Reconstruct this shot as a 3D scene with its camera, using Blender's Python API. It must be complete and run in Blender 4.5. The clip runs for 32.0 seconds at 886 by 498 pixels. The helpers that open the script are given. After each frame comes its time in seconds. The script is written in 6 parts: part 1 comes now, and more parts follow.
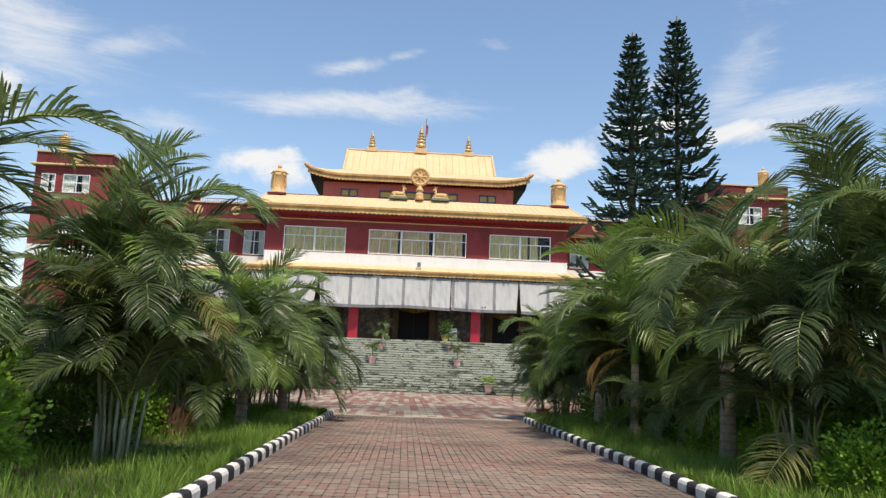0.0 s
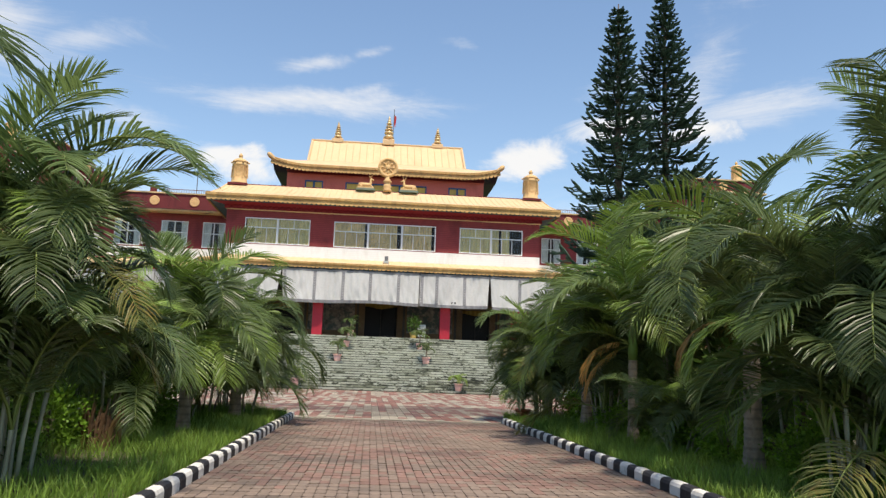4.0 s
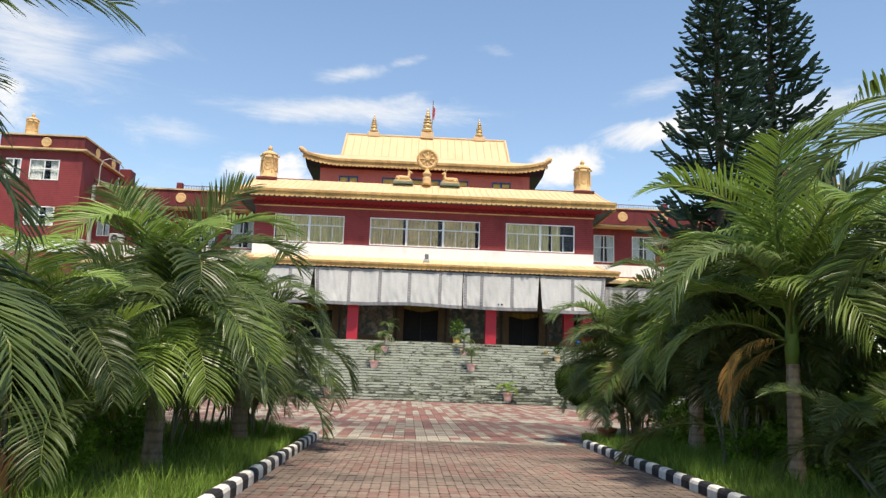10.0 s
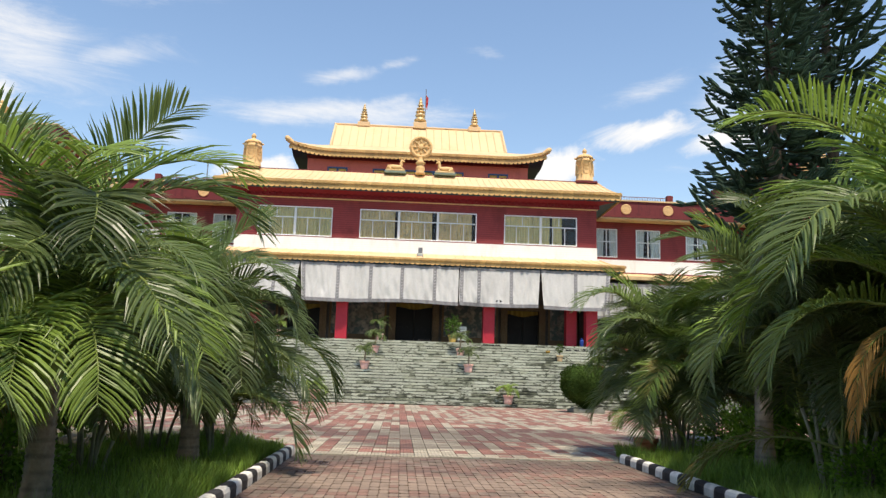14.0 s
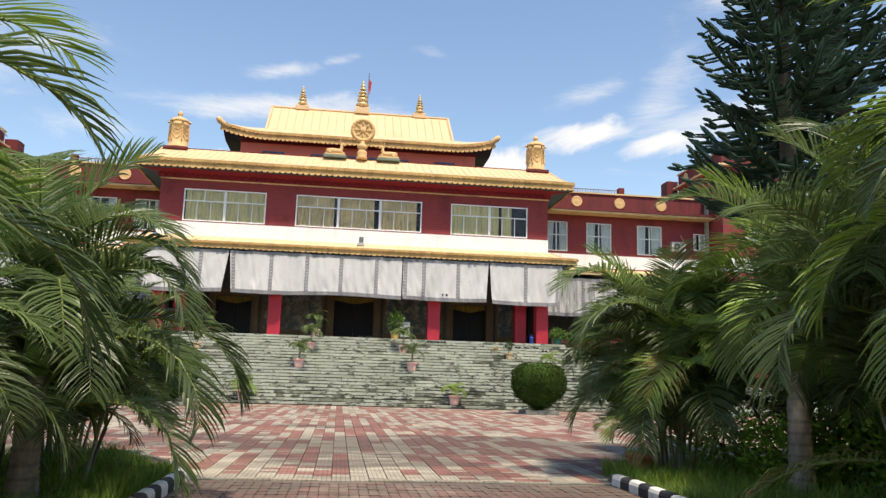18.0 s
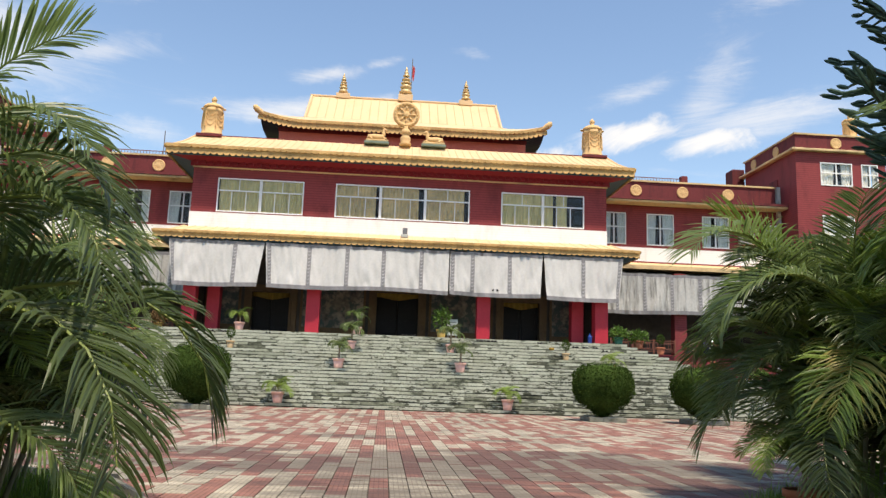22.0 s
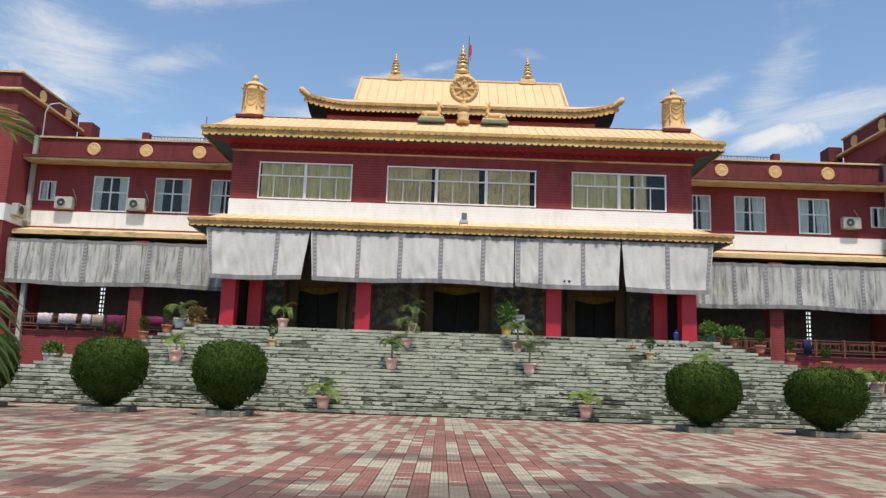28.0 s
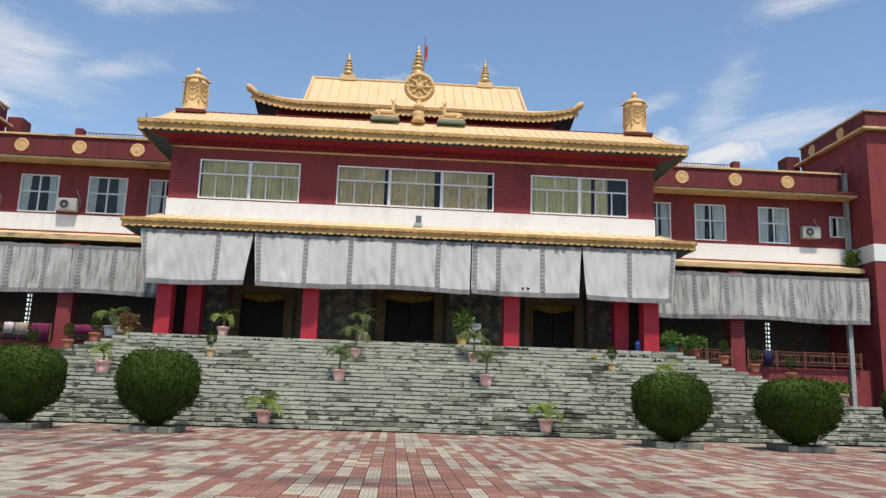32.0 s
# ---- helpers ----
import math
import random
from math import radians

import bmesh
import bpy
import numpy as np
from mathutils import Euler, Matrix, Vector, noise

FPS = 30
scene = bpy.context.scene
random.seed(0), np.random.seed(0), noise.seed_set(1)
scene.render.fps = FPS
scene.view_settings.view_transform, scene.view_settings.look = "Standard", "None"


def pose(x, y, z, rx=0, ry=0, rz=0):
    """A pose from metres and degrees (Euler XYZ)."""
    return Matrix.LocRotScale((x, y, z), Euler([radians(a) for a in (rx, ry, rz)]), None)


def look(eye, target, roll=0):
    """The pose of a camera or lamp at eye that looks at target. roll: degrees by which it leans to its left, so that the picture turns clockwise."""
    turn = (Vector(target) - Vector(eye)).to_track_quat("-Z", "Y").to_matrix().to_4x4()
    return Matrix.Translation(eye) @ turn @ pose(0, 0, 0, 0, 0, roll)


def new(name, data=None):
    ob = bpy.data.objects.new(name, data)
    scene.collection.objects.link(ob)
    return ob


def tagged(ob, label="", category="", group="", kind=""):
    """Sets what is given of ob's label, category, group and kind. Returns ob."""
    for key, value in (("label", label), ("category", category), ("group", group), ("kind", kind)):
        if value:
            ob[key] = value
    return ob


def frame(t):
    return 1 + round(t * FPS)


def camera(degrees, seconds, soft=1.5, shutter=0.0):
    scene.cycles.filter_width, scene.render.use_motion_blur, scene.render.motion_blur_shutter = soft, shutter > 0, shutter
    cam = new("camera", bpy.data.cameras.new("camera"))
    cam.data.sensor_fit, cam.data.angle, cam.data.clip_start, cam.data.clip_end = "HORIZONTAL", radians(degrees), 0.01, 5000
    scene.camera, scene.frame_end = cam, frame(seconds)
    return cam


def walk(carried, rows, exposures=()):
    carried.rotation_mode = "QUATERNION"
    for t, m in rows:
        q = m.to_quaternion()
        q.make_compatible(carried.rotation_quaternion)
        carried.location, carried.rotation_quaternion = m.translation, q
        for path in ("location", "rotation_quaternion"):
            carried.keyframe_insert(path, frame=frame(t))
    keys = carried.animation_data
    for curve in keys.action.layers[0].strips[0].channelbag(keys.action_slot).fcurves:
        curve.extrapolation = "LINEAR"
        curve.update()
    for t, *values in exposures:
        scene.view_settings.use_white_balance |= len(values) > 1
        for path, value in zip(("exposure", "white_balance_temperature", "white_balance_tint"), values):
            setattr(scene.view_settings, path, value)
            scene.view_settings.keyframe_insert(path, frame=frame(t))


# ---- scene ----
cam = camera(59.2, 32.0, soft=1.4)
PATH = [
    (0, (-0.508, -4.861, 1.302), (-0.424, -2.887, 1.613), 2.2),
    (0.5, (-0.536, -4.615, 1.247), (-0.423, -2.643, 1.556), 2.0),
    (1, (-0.564, -4.385, 1.259), (-0.429, -2.413, 1.565), 2.0),
    (1.5, (-0.601, -4.177, 1.266), (-0.458, -2.205, 1.571), 2.0),
    (2, (-0.597, -3.97, 1.29), (-0.445, -1.999, 1.591), 1.9),
    (2.5, (-0.541, -3.765, 1.29), (-0.381, -1.795, 1.593), 2.0),
    (3, (-0.566, -3.436, 1.293), (-0.398, -1.467, 1.6), 1.9),
    (3.5, (-0.57, -3.153, 1.275), (-0.399, -1.184, 1.584), 2.0),
    (5.5, (-0.568, -1.871, 1.278), (-0.403, 0.097, 1.592), 2.1),
    (6, (-0.593, -1.516, 1.302), (-0.446, 0.454, 1.617), 2.0),
    (6.5, (-0.594, -1.141, 1.298), (-0.474, 0.831, 1.612), 2.0),
    (7, (-0.599, -0.8, 1.289), (-0.512, 1.173, 1.603), 2.0),
    (7.5, (-0.604, -0.414, 1.292), (-0.534, 1.56, 1.608), 2.0),
    (8, (-0.59, -0.039, 1.286), (-0.525, 1.935, 1.604), 2.1),
    (8.5, (-0.644, 0.337, 1.294), (-0.578, 2.31, 1.615), 2.2),
    (9, (-0.653, 0.711, 1.283), (-0.583, 2.684, 1.604), 2.1),
    (9.5, (-0.665, 1.093, 1.252), (-0.591, 3.066, 1.576), 2.0),
    (10, (-0.694, 1.447, 1.272), (-0.618, 3.419, 1.598), 2.0),
    (10.5, (-0.693, 1.819, 1.271), (-0.613, 3.791, 1.599), 2.0),
    (11, (-0.701, 2.207, 1.237), (-0.618, 4.178, 1.566), 2.0),
    (11.5, (-0.709, 2.572, 1.248), (-0.627, 4.543, 1.579), 2.0),
    (12, (-0.723, 2.96, 1.242), (-0.641, 4.931, 1.573), 2.1),
    (12.5, (-0.76, 3.34, 1.248), (-0.68, 5.311, 1.578), 2.0),
    (13, (-0.769, 3.72, 1.238), (-0.687, 5.691, 1.567), 2.0),
    (13.5, (-0.785, 4.068, 1.24), (-0.697, 6.038, 1.57), 1.9),
    (14, (-0.784, 4.426, 1.248), (-0.685, 6.396, 1.579), 1.8),
    (14.5, (-0.756, 4.729, 1.279), (-0.64, 6.698, 1.608), 1.8),
    (16.5, (-0.723, 6.227, 1.285), (-0.53, 8.19, 1.616), 1.9),
    (17, (-0.692, 6.641, 1.284), (-0.471, 8.601, 1.616), 1.9),
    (17.5, (-0.716, 6.986, 1.281), (-0.474, 8.943, 1.614), 1.8),
    (18, (-0.695, 7.37, 1.272), (-0.446, 9.326, 1.604), 1.7),
    (18.5, (-0.648, 7.748, 1.275), (-0.397, 9.705, 1.606), 1.6),
    (19, (-0.618, 8.145, 1.265), (-0.368, 10.102, 1.597), 1.7),
    (19.5, (-0.548, 8.539, 1.247), (-0.307, 10.497, 1.579), 1.8),
    (20, (-0.531, 8.861, 1.247), (-0.313, 10.822, 1.576), 1.9),
    (20.5, (-0.538, 9.356, 1.282), (-0.345, 11.32, 1.61), 1.9),
    (21, (-0.572, 9.764, 1.274), (-0.402, 11.73, 1.603), 2.0),
    (21.5, (-0.62, 10.169, 1.281), (-0.47, 12.135, 1.612), 2.0),
    (22, (-0.608, 10.546, 1.284), (-0.47, 12.514, 1.617), 2.0),
    (22.5, (-0.646, 10.874, 1.278), (-0.519, 12.843, 1.61), 1.9),
    (23, (-0.668, 11.267, 1.286), (-0.552, 13.236, 1.617), 1.8),
    (23.5, (-0.616, 11.686, 1.285), (-0.515, 13.655, 1.619), 1.8),
    (24, (-0.605, 12.069, 1.286), (-0.522, 14.039, 1.619), 2.0),
    (24.5, (-0.592, 12.399, 1.263), (-0.53, 14.37, 1.597), 1.9),
    (25, (-0.627, 12.773, 1.264), (-0.592, 14.744, 1.597), 2.0),
    (25.5, (-0.625, 13.077, 1.282), (-0.62, 15.049, 1.617), 2.0),
    (27.5, (-0.574, 14.431, 1.295), (-0.587, 16.403, 1.629), 2.0),
    (28, (-0.611, 14.749, 1.287), (-0.619, 16.721, 1.621), 2.0),
    (28.5, (-0.63, 15.026, 1.266), (-0.624, 16.997, 1.606), 2.0),
    (29, (-0.613, 15.349, 1.265), (-0.583, 17.32, 1.606), 2.0),
    (29.5, (-0.612, 15.603, 1.255), (-0.564, 17.573, 1.597), 2.0),
    (30, (-0.64, 15.894, 1.26), (-0.577, 17.864, 1.601), 1.9),
    (30.5, (-0.613, 16.142, 1.251), (-0.54, 18.111, 1.595), 1.8),
    (31, (-0.596, 16.403, 1.224), (-0.517, 18.371, 1.571), 2.0),
    (31.5, (-0.588, 16.568, 1.241), (-0.499, 18.534, 1.601), 2.0),
    (32, (-0.568, 16.595, 1.262), (-0.459, 18.557, 1.632), 1.9),
]
walk(cam, [(t, look(eye, aim, roll)) for t, eye, aim, roll in PATH], [(0.0, 0.42, 7250, 12), (12.0, 0.60, 7450, 12), (20.0, 0.61, 7550, 13), (24.0, 0.54, 7550, 13), (28.0, 0.31, 7150, 12), (32.0, 0.28, 7050, 12)])


# ---------- world and sun ----------
world = bpy.data.worlds.new("sky")
scene.world = world
world.use_nodes = True
wn, wl = world.node_tree.nodes, world.node_tree.links
wn.clear()
w_out = wn.new("ShaderNodeOutputWorld")
w_bg = wn.new("ShaderNodeBackground")
w_sky = wn.new("ShaderNodeTexSky")
SUN_EL, SUN_AZ = 67.0, 164.0          # height, and bearing clockwise from +y
w_sky.sky_type, w_sky.sun_disc = "NISHITA", False
w_sky.sun_elevation, w_sky.sun_rotation = radians(SUN_EL), radians(SUN_AZ)
w_sky.air_density, w_sky.dust_density, w_sky.ozone_density = 1.1, 0.3, 2.6
w_bg.inputs[1].default_value = 0.15
w_tc = wn.new("ShaderNodeTexCoord")


def w_node(kind, **values):
    n = wn.new(kind)
    for k, v in values.items():
        n.inputs[k].default_value = v
    return n


def w_math(op, a, b=None, c=None):
    n = wn.new("ShaderNodeMath")
    n.operation = op
    for i, v in enumerate((a, b, c)):
        if v is None:
            continue
        if isinstance(v, (int, float)):
            n.inputs[i].default_value = v
        else:
            wl.new(v, n.inputs[i])
    return n.outputs[0]


# clouds: streaked wisps and crisp cumulus banks at their bearings, broken up by noise
w_sep = wn.new("ShaderNodeSeparateXYZ")
wl.new(w_tc.outputs["Generated"], w_sep.inputs[0])
w_n2 = w_node("ShaderNodeTexNoise", Scale=9.0, Detail=5.0, Roughness=0.6)
wl.new(w_tc.outputs["Generated"], w_n2.inputs["Vector"])
w_wob = w_math("MULTIPLY_ADD", w_n2.outputs[0], 0.10, -0.05)
w_az = w_math("ADD", w_math("ARCTAN2", w_sep.outputs["X"], w_sep.outputs["Y"]), w_wob)
w_el = w_math("MULTIPLY_ADD", w_wob, 0.5, w_math("ARCSINE", w_sep.outputs["Z"]))


def cloud_layer(stretch, turn, scale, rough, warp, low, high, blobs):
    """One kind of cloud: soft lobes (bearing, height, half width, half height, tilt, weight) eaten by stretched noise."""
    mp = w_node("ShaderNodeMapping", Scale=stretch, Location=(2.3, 0.4, 0.2), Rotation=(0.0, turn, 0.0))
    wl.new(w_tc.outputs["Generated"], mp.inputs[0])
    nz = w_node("ShaderNodeTexNoise", Scale=scale, Detail=11.0, Roughness=rough, Distortion=warp)
    wl.new(mp.outputs[0], nz.inputs["Vector"])
    total = None
    for ca, ce, ra, re_, tl, wt in blobs:
        off = w_math("SUBTRACT", w_az, radians(ca))
        da = w_math("DIVIDE", off, radians(ra))
        de = w_math("DIVIDE", w_math("MULTIPLY_ADD", off, -tl, w_math("SUBTRACT", w_el, radians(ce))), radians(re_))
        d2 = w_math("ADD", w_math("MULTIPLY", da, da), w_math("MULTIPLY", de, de))
        g = w_math("MULTIPLY", w_math("EXPONENT", w_math("MULTIPLY", d2, -1.1)), wt)
        total = g if total is None else w_math("MAXIMUM", total, g)
    ramp = w_node("ShaderNodeMapRange")
    ramp.interpolation_type = "SMOOTHSTEP"
    for k, v in (("From Min", low), ("From Max", high), ("To Min", 0.0), ("To Max", 1.0)):
        ramp.inputs[k].default_value = v
    wl.new(w_math("MULTIPLY_ADD", nz.outputs[0], 0.9, total), ramp.inputs[0])
    return ramp.outputs[0]


w_cirrus = cloud_layer((1.3, 1.3, 6.5), 0.10, 3.6, 0.74, 1.0, 0.56, 1.22, (
    (-5.0, 18.9, 10.0, 1.25, 0.06, 0.62), (-3.0, 19.6, 4.0, 0.7, 0.10, 0.50), (-5.4, 21.5, 3.2, 0.7, 0.16, 0.52), (-1.2, 22.7, 2.2, 0.5, 0.2, 0.42), (6.1, 23.6, 2.2, 0.5, -0.1, 0.32),
    (-28.0, 20.5, 6.5, 3.6, -0.1, 0.50), (-21.5, 20.9, 3.2, 1.0, 0.2, 0.46), (-20.0, 25.8, 9.0, 1.2, 0.08, 0.46), (-18.2, 16.2, 4.0, 1.2, 0.0, 0.42),
    (23.5, 20.5, 3.5, 3.5, 0.9, 0.40), (27.0, 18.3, 8.0, 1.3, 0.10, 0.55), (18.5, 20.8, 4.0, 0.9, 0.25, 0.40), (30.0, 27.0, 6.0, 1.6, 0.1, 0.4), (0.0, 8.5, 60.0, 5.5, 0.0, 0.40)))
w_cumulus = cloud_layer((1.6, 1.6, 2.6), 0.05, 5.2, 0.66, 0.5, 0.76, 1.02, (
    (11.0, 15.6, 5.0, 2.3, 0.10, 0.56), (17.0, 17.9, 6.5, 1.5, 0.12, 0.52), (24.0, 16.8, 5.0, 1.5, 0.08, 0.46), (-11.0, 14.2, 5.5, 2.0, 0.0, 0.58), (-29.5, 17.0, 5.0, 4.5, 0.0, 0.46)))
w_cover = w_math("MAXIMUM", w_math("MULTIPLY", w_cirrus, 0.85), w_math("MULTIPLY", w_cumulus, 0.92))
w_mix = wn.new("ShaderNodeMixRGB")
w_mix.inputs[2].default_value = (4.5, 4.75, 5.05, 1)
wl.new(w_cover, w_mix.inputs[0])
w_hs = w_node("ShaderNodeHueSaturation", Saturation=1.07, Value=0.95)
wl.new(w_sky.outputs[0], w_hs.inputs["Color"])
wl.new(w_hs.outputs[0], w_mix.inputs[1])
wl.new(w_mix.outputs[0], w_bg.inputs[0])
wl.new(w_bg.outputs[0], w_out.inputs[0])

sun = new("sun", bpy.data.lights.new("sun", "SUN"))
sun.data.energy, sun.data.angle, sun.data.color = 3.75, radians(3.0), (1.0, 0.95, 0.87)
az, el = radians(SUN_AZ), radians(SUN_EL)
sun.matrix_world = look((40 * math.sin(az) * math.cos(el), 40 * math.cos(az) * math.cos(el), 40 * math.sin(el)), (0, 0, 0))


# ---------- materials ----------
def material(name, colour, rough=0.7, spread=0.18, scale=6.0, coarse=0.7, metal=0.0, bump=0.15, stain=None, stain_amount=0.0,
             stain_scale=(1, 1, 1), per_object=0.0, translucent=0.0, glossy=0.3, per_island=0.0, edge=(0.50, 0.68), courses=0.0, patch=(), studs=0.0):
    """Base colour with fine and coarse variation in world space, optional stains of their own shape, fine relief."""
    m = bpy.data.materials.new(name)
    m.use_nodes = True
    n, l = m.node_tree.nodes, m.node_tree.links
    b = n["Principled BSDF"]
    b.inputs["Roughness"].default_value, b.inputs["Metallic"].default_value = rough, metal
    b.inputs["Specular IOR Level"].default_value = glossy
    geo = n.new("ShaderNodeNewGeometry")
    fine, big = n.new("ShaderNodeTexNoise"), n.new("ShaderNodeTexNoise")
    fine.inputs["Scale"].default_value, fine.inputs["Detail"].default_value = scale, 5
    big.inputs["Scale"].default_value, big.inputs["Detail"].default_value = coarse, 3
    for t in (fine, big):
        l.new(geo.outputs["Position"], t.inputs["Vector"])
    add = n.new("ShaderNodeMath")
    l.new(fine.outputs[0], add.inputs[0])
    l.new(big.outputs[0], add.inputs[1])
    rng = n.new("ShaderNodeMapRange")
    for k, v in (("From Min", 0.6), ("From Max", 1.4), ("To Min", 1 - spread), ("To Max", 1 + spread)):
        rng.inputs[k].default_value = v
    l.new(add.outputs[0], rng.inputs[0])
    value = rng.outputs[0]
    for amount, source in ((per_object, "object"), (per_island, "island")):
        if amount:
            out = n.new("ShaderNodeObjectInfo").outputs["Random"] if source == "object" else geo.outputs["Random Per Island"]
            r2 = n.new("ShaderNodeMapRange")
            r2.inputs["To Min"].default_value, r2.inputs["To Max"].default_value = 1 - amount, 1 + amount
            l.new(out, r2.inputs[0])
            mul = n.new("ShaderNodeMath")
            mul.operation = "MULTIPLY"
            l.new(value, mul.inputs[0])
            l.new(r2.outputs[0], mul.inputs[1])
            value = mul.outputs[0]
    if courses:
        # faint brick courses under the paint
        wave, wr, mul = n.new("ShaderNodeTexWave"), n.new("ShaderNodeMapRange"), n.new("ShaderNodeMath")
        wave.bands_direction = "Z"
        wave.inputs["Scale"].default_value, wave.inputs["Distortion"].default_value, wave.inputs["Detail"].default_value = 2.4, 0.6, 2.0
        l.new(geo.outputs["Position"], wave.inputs["Vector"])
        for k, v in (("From Min", 0.0), ("From Max", 0.35), ("To Min", 1 - courses), ("To Max", 1.0)):
            wr.inputs[k].default_value = v
        l.new(wave.outputs["Fac"], wr.inputs[0])
        mul.operation = "MULTIPLY"
        l.new(value, mul.inputs[0])
        l.new(wr.outputs[0], mul.inputs[1])
        value = mul.outputs[0]
    if studs:
        # square studs on the paver face, drawn as a grid of darker grooves
        sep, low = n.new("ShaderNodeSeparateXYZ"), None
        l.new(geo.outputs["Position"], sep.inputs[0])
        for axis in ("X", "Y"):
            saw, near = n.new("ShaderNodeMath"), n.new("ShaderNodeMapRange")
            saw.operation = "PINGPONG"
            saw.inputs[1].default_value = 0.03
            l.new(sep.outputs[axis], saw.inputs[0])
            for k, v in (("From Min", 0.002), ("From Max", 0.008), ("To Min", 1 - studs), ("To Max", 1.0)):
                near.inputs[k].default_value = v
            l.new(saw.outputs[0], near.inputs[0])
            mul = n.new("ShaderNodeMath")
            mul.operation = "MULTIPLY"
            l.new(value, mul.inputs[0])
            l.new(near.outputs[0], mul.inputs[1])
            value = mul.outputs[0]
    tint = n.new("ShaderNodeVectorMath")
    tint.operation = "SCALE"
    tint.inputs[0].default_value = colour
    l.new(value, tint.inputs["Scale"])
    final = tint.outputs[0]
    if stain:
        mp = n.new("ShaderNodeMapping")
        mp.inputs["Scale"].default_value = stain_scale
        l.new(geo.outputs["Position"], mp.inputs[0])
        sn = n.new("ShaderNodeTexNoise")
        sn.inputs["Scale"].default_value, sn.inputs["Detail"].default_value, sn.inputs["Roughness"].default_value = 1.0, 8, 0.70
        l.new(mp.outputs[0], sn.inputs["Vector"])
        sr = n.new("ShaderNodeMapRange")
        for k, v in (("From Min", edge[0]), ("From Max", edge[1]), ("To Min", 0.0), ("To Max", stain_amount)):
            sr.inputs[k].default_value = v
        level = sn.outputs[0]
        # stain colour strengthened round given places
        for px, py, rx, ry, more in patch:
            pm, pl, pf, pa = n.new("ShaderNodeMapping"), n.new("ShaderNodeVectorMath"), n.new("ShaderNodeMapRange"), n.new("ShaderNodeMath")
            pm.inputs["Location"].default_value = (-px / rx, -py / ry, 0)
            pm.inputs["Scale"].default_value = (1 / rx, 1 / ry, 0)
            pl.operation = "LENGTH"
            l.new(geo.outputs["Position"], pm.inputs[0])
            l.new(pm.outputs[0], pl.inputs[0])
            for k, v in (("From Min", 0.3), ("From Max", 1.6), ("To Min", more), ("To Max", 0.0)):
                pf.inputs[k].default_value = v
            l.new(pl.outputs["Value"], pf.inputs[0])
            l.new(level, pa.inputs[0])
            l.new(pf.outputs[0], pa.inputs[1])
            level = pa.outputs[0]
        l.new(level, sr.inputs[0])
        mx = n.new("ShaderNodeMixRGB")
        mx.inputs[2].default_value = (*stain, 1)
        l.new(sr.outputs[0], mx.inputs[0])
        l.new(final, mx.inputs[1])
        final = mx.outputs[0]
    l.new(final, b.inputs["Base Color"])
    if bump:
        bp = n.new("ShaderNodeBump")
        bp.inputs["Strength"].default_value, bp.inputs["Distance"].default_value = bump, 0.02
        l.new(fine.outputs[0], bp.inputs["Height"])
        l.new(bp.outputs[0], b.inputs["Normal"])
    if translucent:
        tr, mix = n.new("ShaderNodeBsdfTranslucent"), n.new("ShaderNodeMixShader")
        mix.inputs[0].default_value = translucent
        l.new(final, tr.inputs[0])
        l.new(b.outputs[0], mix.inputs[1])
        l.new(tr.outputs[0], mix.inputs[2])
        l.new(mix.outputs[0], n["Material Output"].inputs[0])
    return m


M = {}
M["maroon"] = material("maroon_paint", (0.265, 0.046, 0.049), 0.75, 0.14, 9, 0.35, courses=0.28, stain=(0.07, 0.012, 0.014), stain_amount=0.45, stain_scale=(0.9, 0.9, 0.35))
# pavilion red made lighter: the sunlight on this wall is put into the colour
M["pavilion_lit"] = material("sunlit_red_wall_paint", (0.58, 0.16, 0.12), 0.75, 0.12, 9, 0.4, stain=(0.2, 0.04, 0.035), stain_amount=0.3, stain_scale=(0.9, 0.9, 0.35))
M["maroon_dark"] = material("dark_maroon_paint", (0.155, 0.027, 0.029), 0.75, 0.2, 9, 0.5, stain=(0.03, 0.008, 0.01), stain_amount=0.6, stain_scale=(1.6, 1.6, 0.25))
M["red"] = material("red_column_paint", (0.42, 0.024, 0.042), 0.5, 0.12, 8, 0.6, stain=(0.2, 0.014, 0.018), stain_amount=0.3, stain_scale=(1.2, 1.2, 0.5))
M["white_wall"] = material("white_wall_paint", (0.80, 0.80, 0.785), 0.8, 0.05, 8, 0.5, courses=0.06, stain=(0.45, 0.43, 0.38), stain_amount=0.3, stain_scale=(1.5, 1.5, 0.4))
M["gold_roof"] = material("gold_roof_sheet", (0.68, 0.47, 0.27), 0.55, 0.07, 5, 0.5, metal=0.05, bump=0.05, stain=(0.44, 0.28, 0.13), stain_amount=0.3, stain_scale=(0.8, 0.5, 0.5), glossy=0.3)
M["gold_tile"] = material("gold_eave_tile", (0.53, 0.325, 0.130), 0.65, 0.2, 10, 0.8, metal=0.0, per_object=0.12, stain=(0.12, 0.085, 0.045), stain_amount=0.45, stain_scale=(1.3, 1.3, 2.0), glossy=0.2)
M["gold"] = material("gilded_metal", (0.60, 0.41, 0.20), 0.42, 0.25, 12, 1.5, metal=0.30, bump=0.25, glossy=0.5)
M["gold_pale"] = material("pale_gold_paint", (0.65, 0.42, 0.20), 0.7, 0.14, 11, 1.0, metal=0.0, bump=0.5, glossy=0.2)
M["ochre_trim"] = material("ochre_trim_paint", (0.66, 0.47, 0.25), 0.7, 0.14, 9, 0.8, stain=(0.10, 0.08, 0.06), stain_amount=0.7, stain_scale=(0.7, 0.7, 3.0))
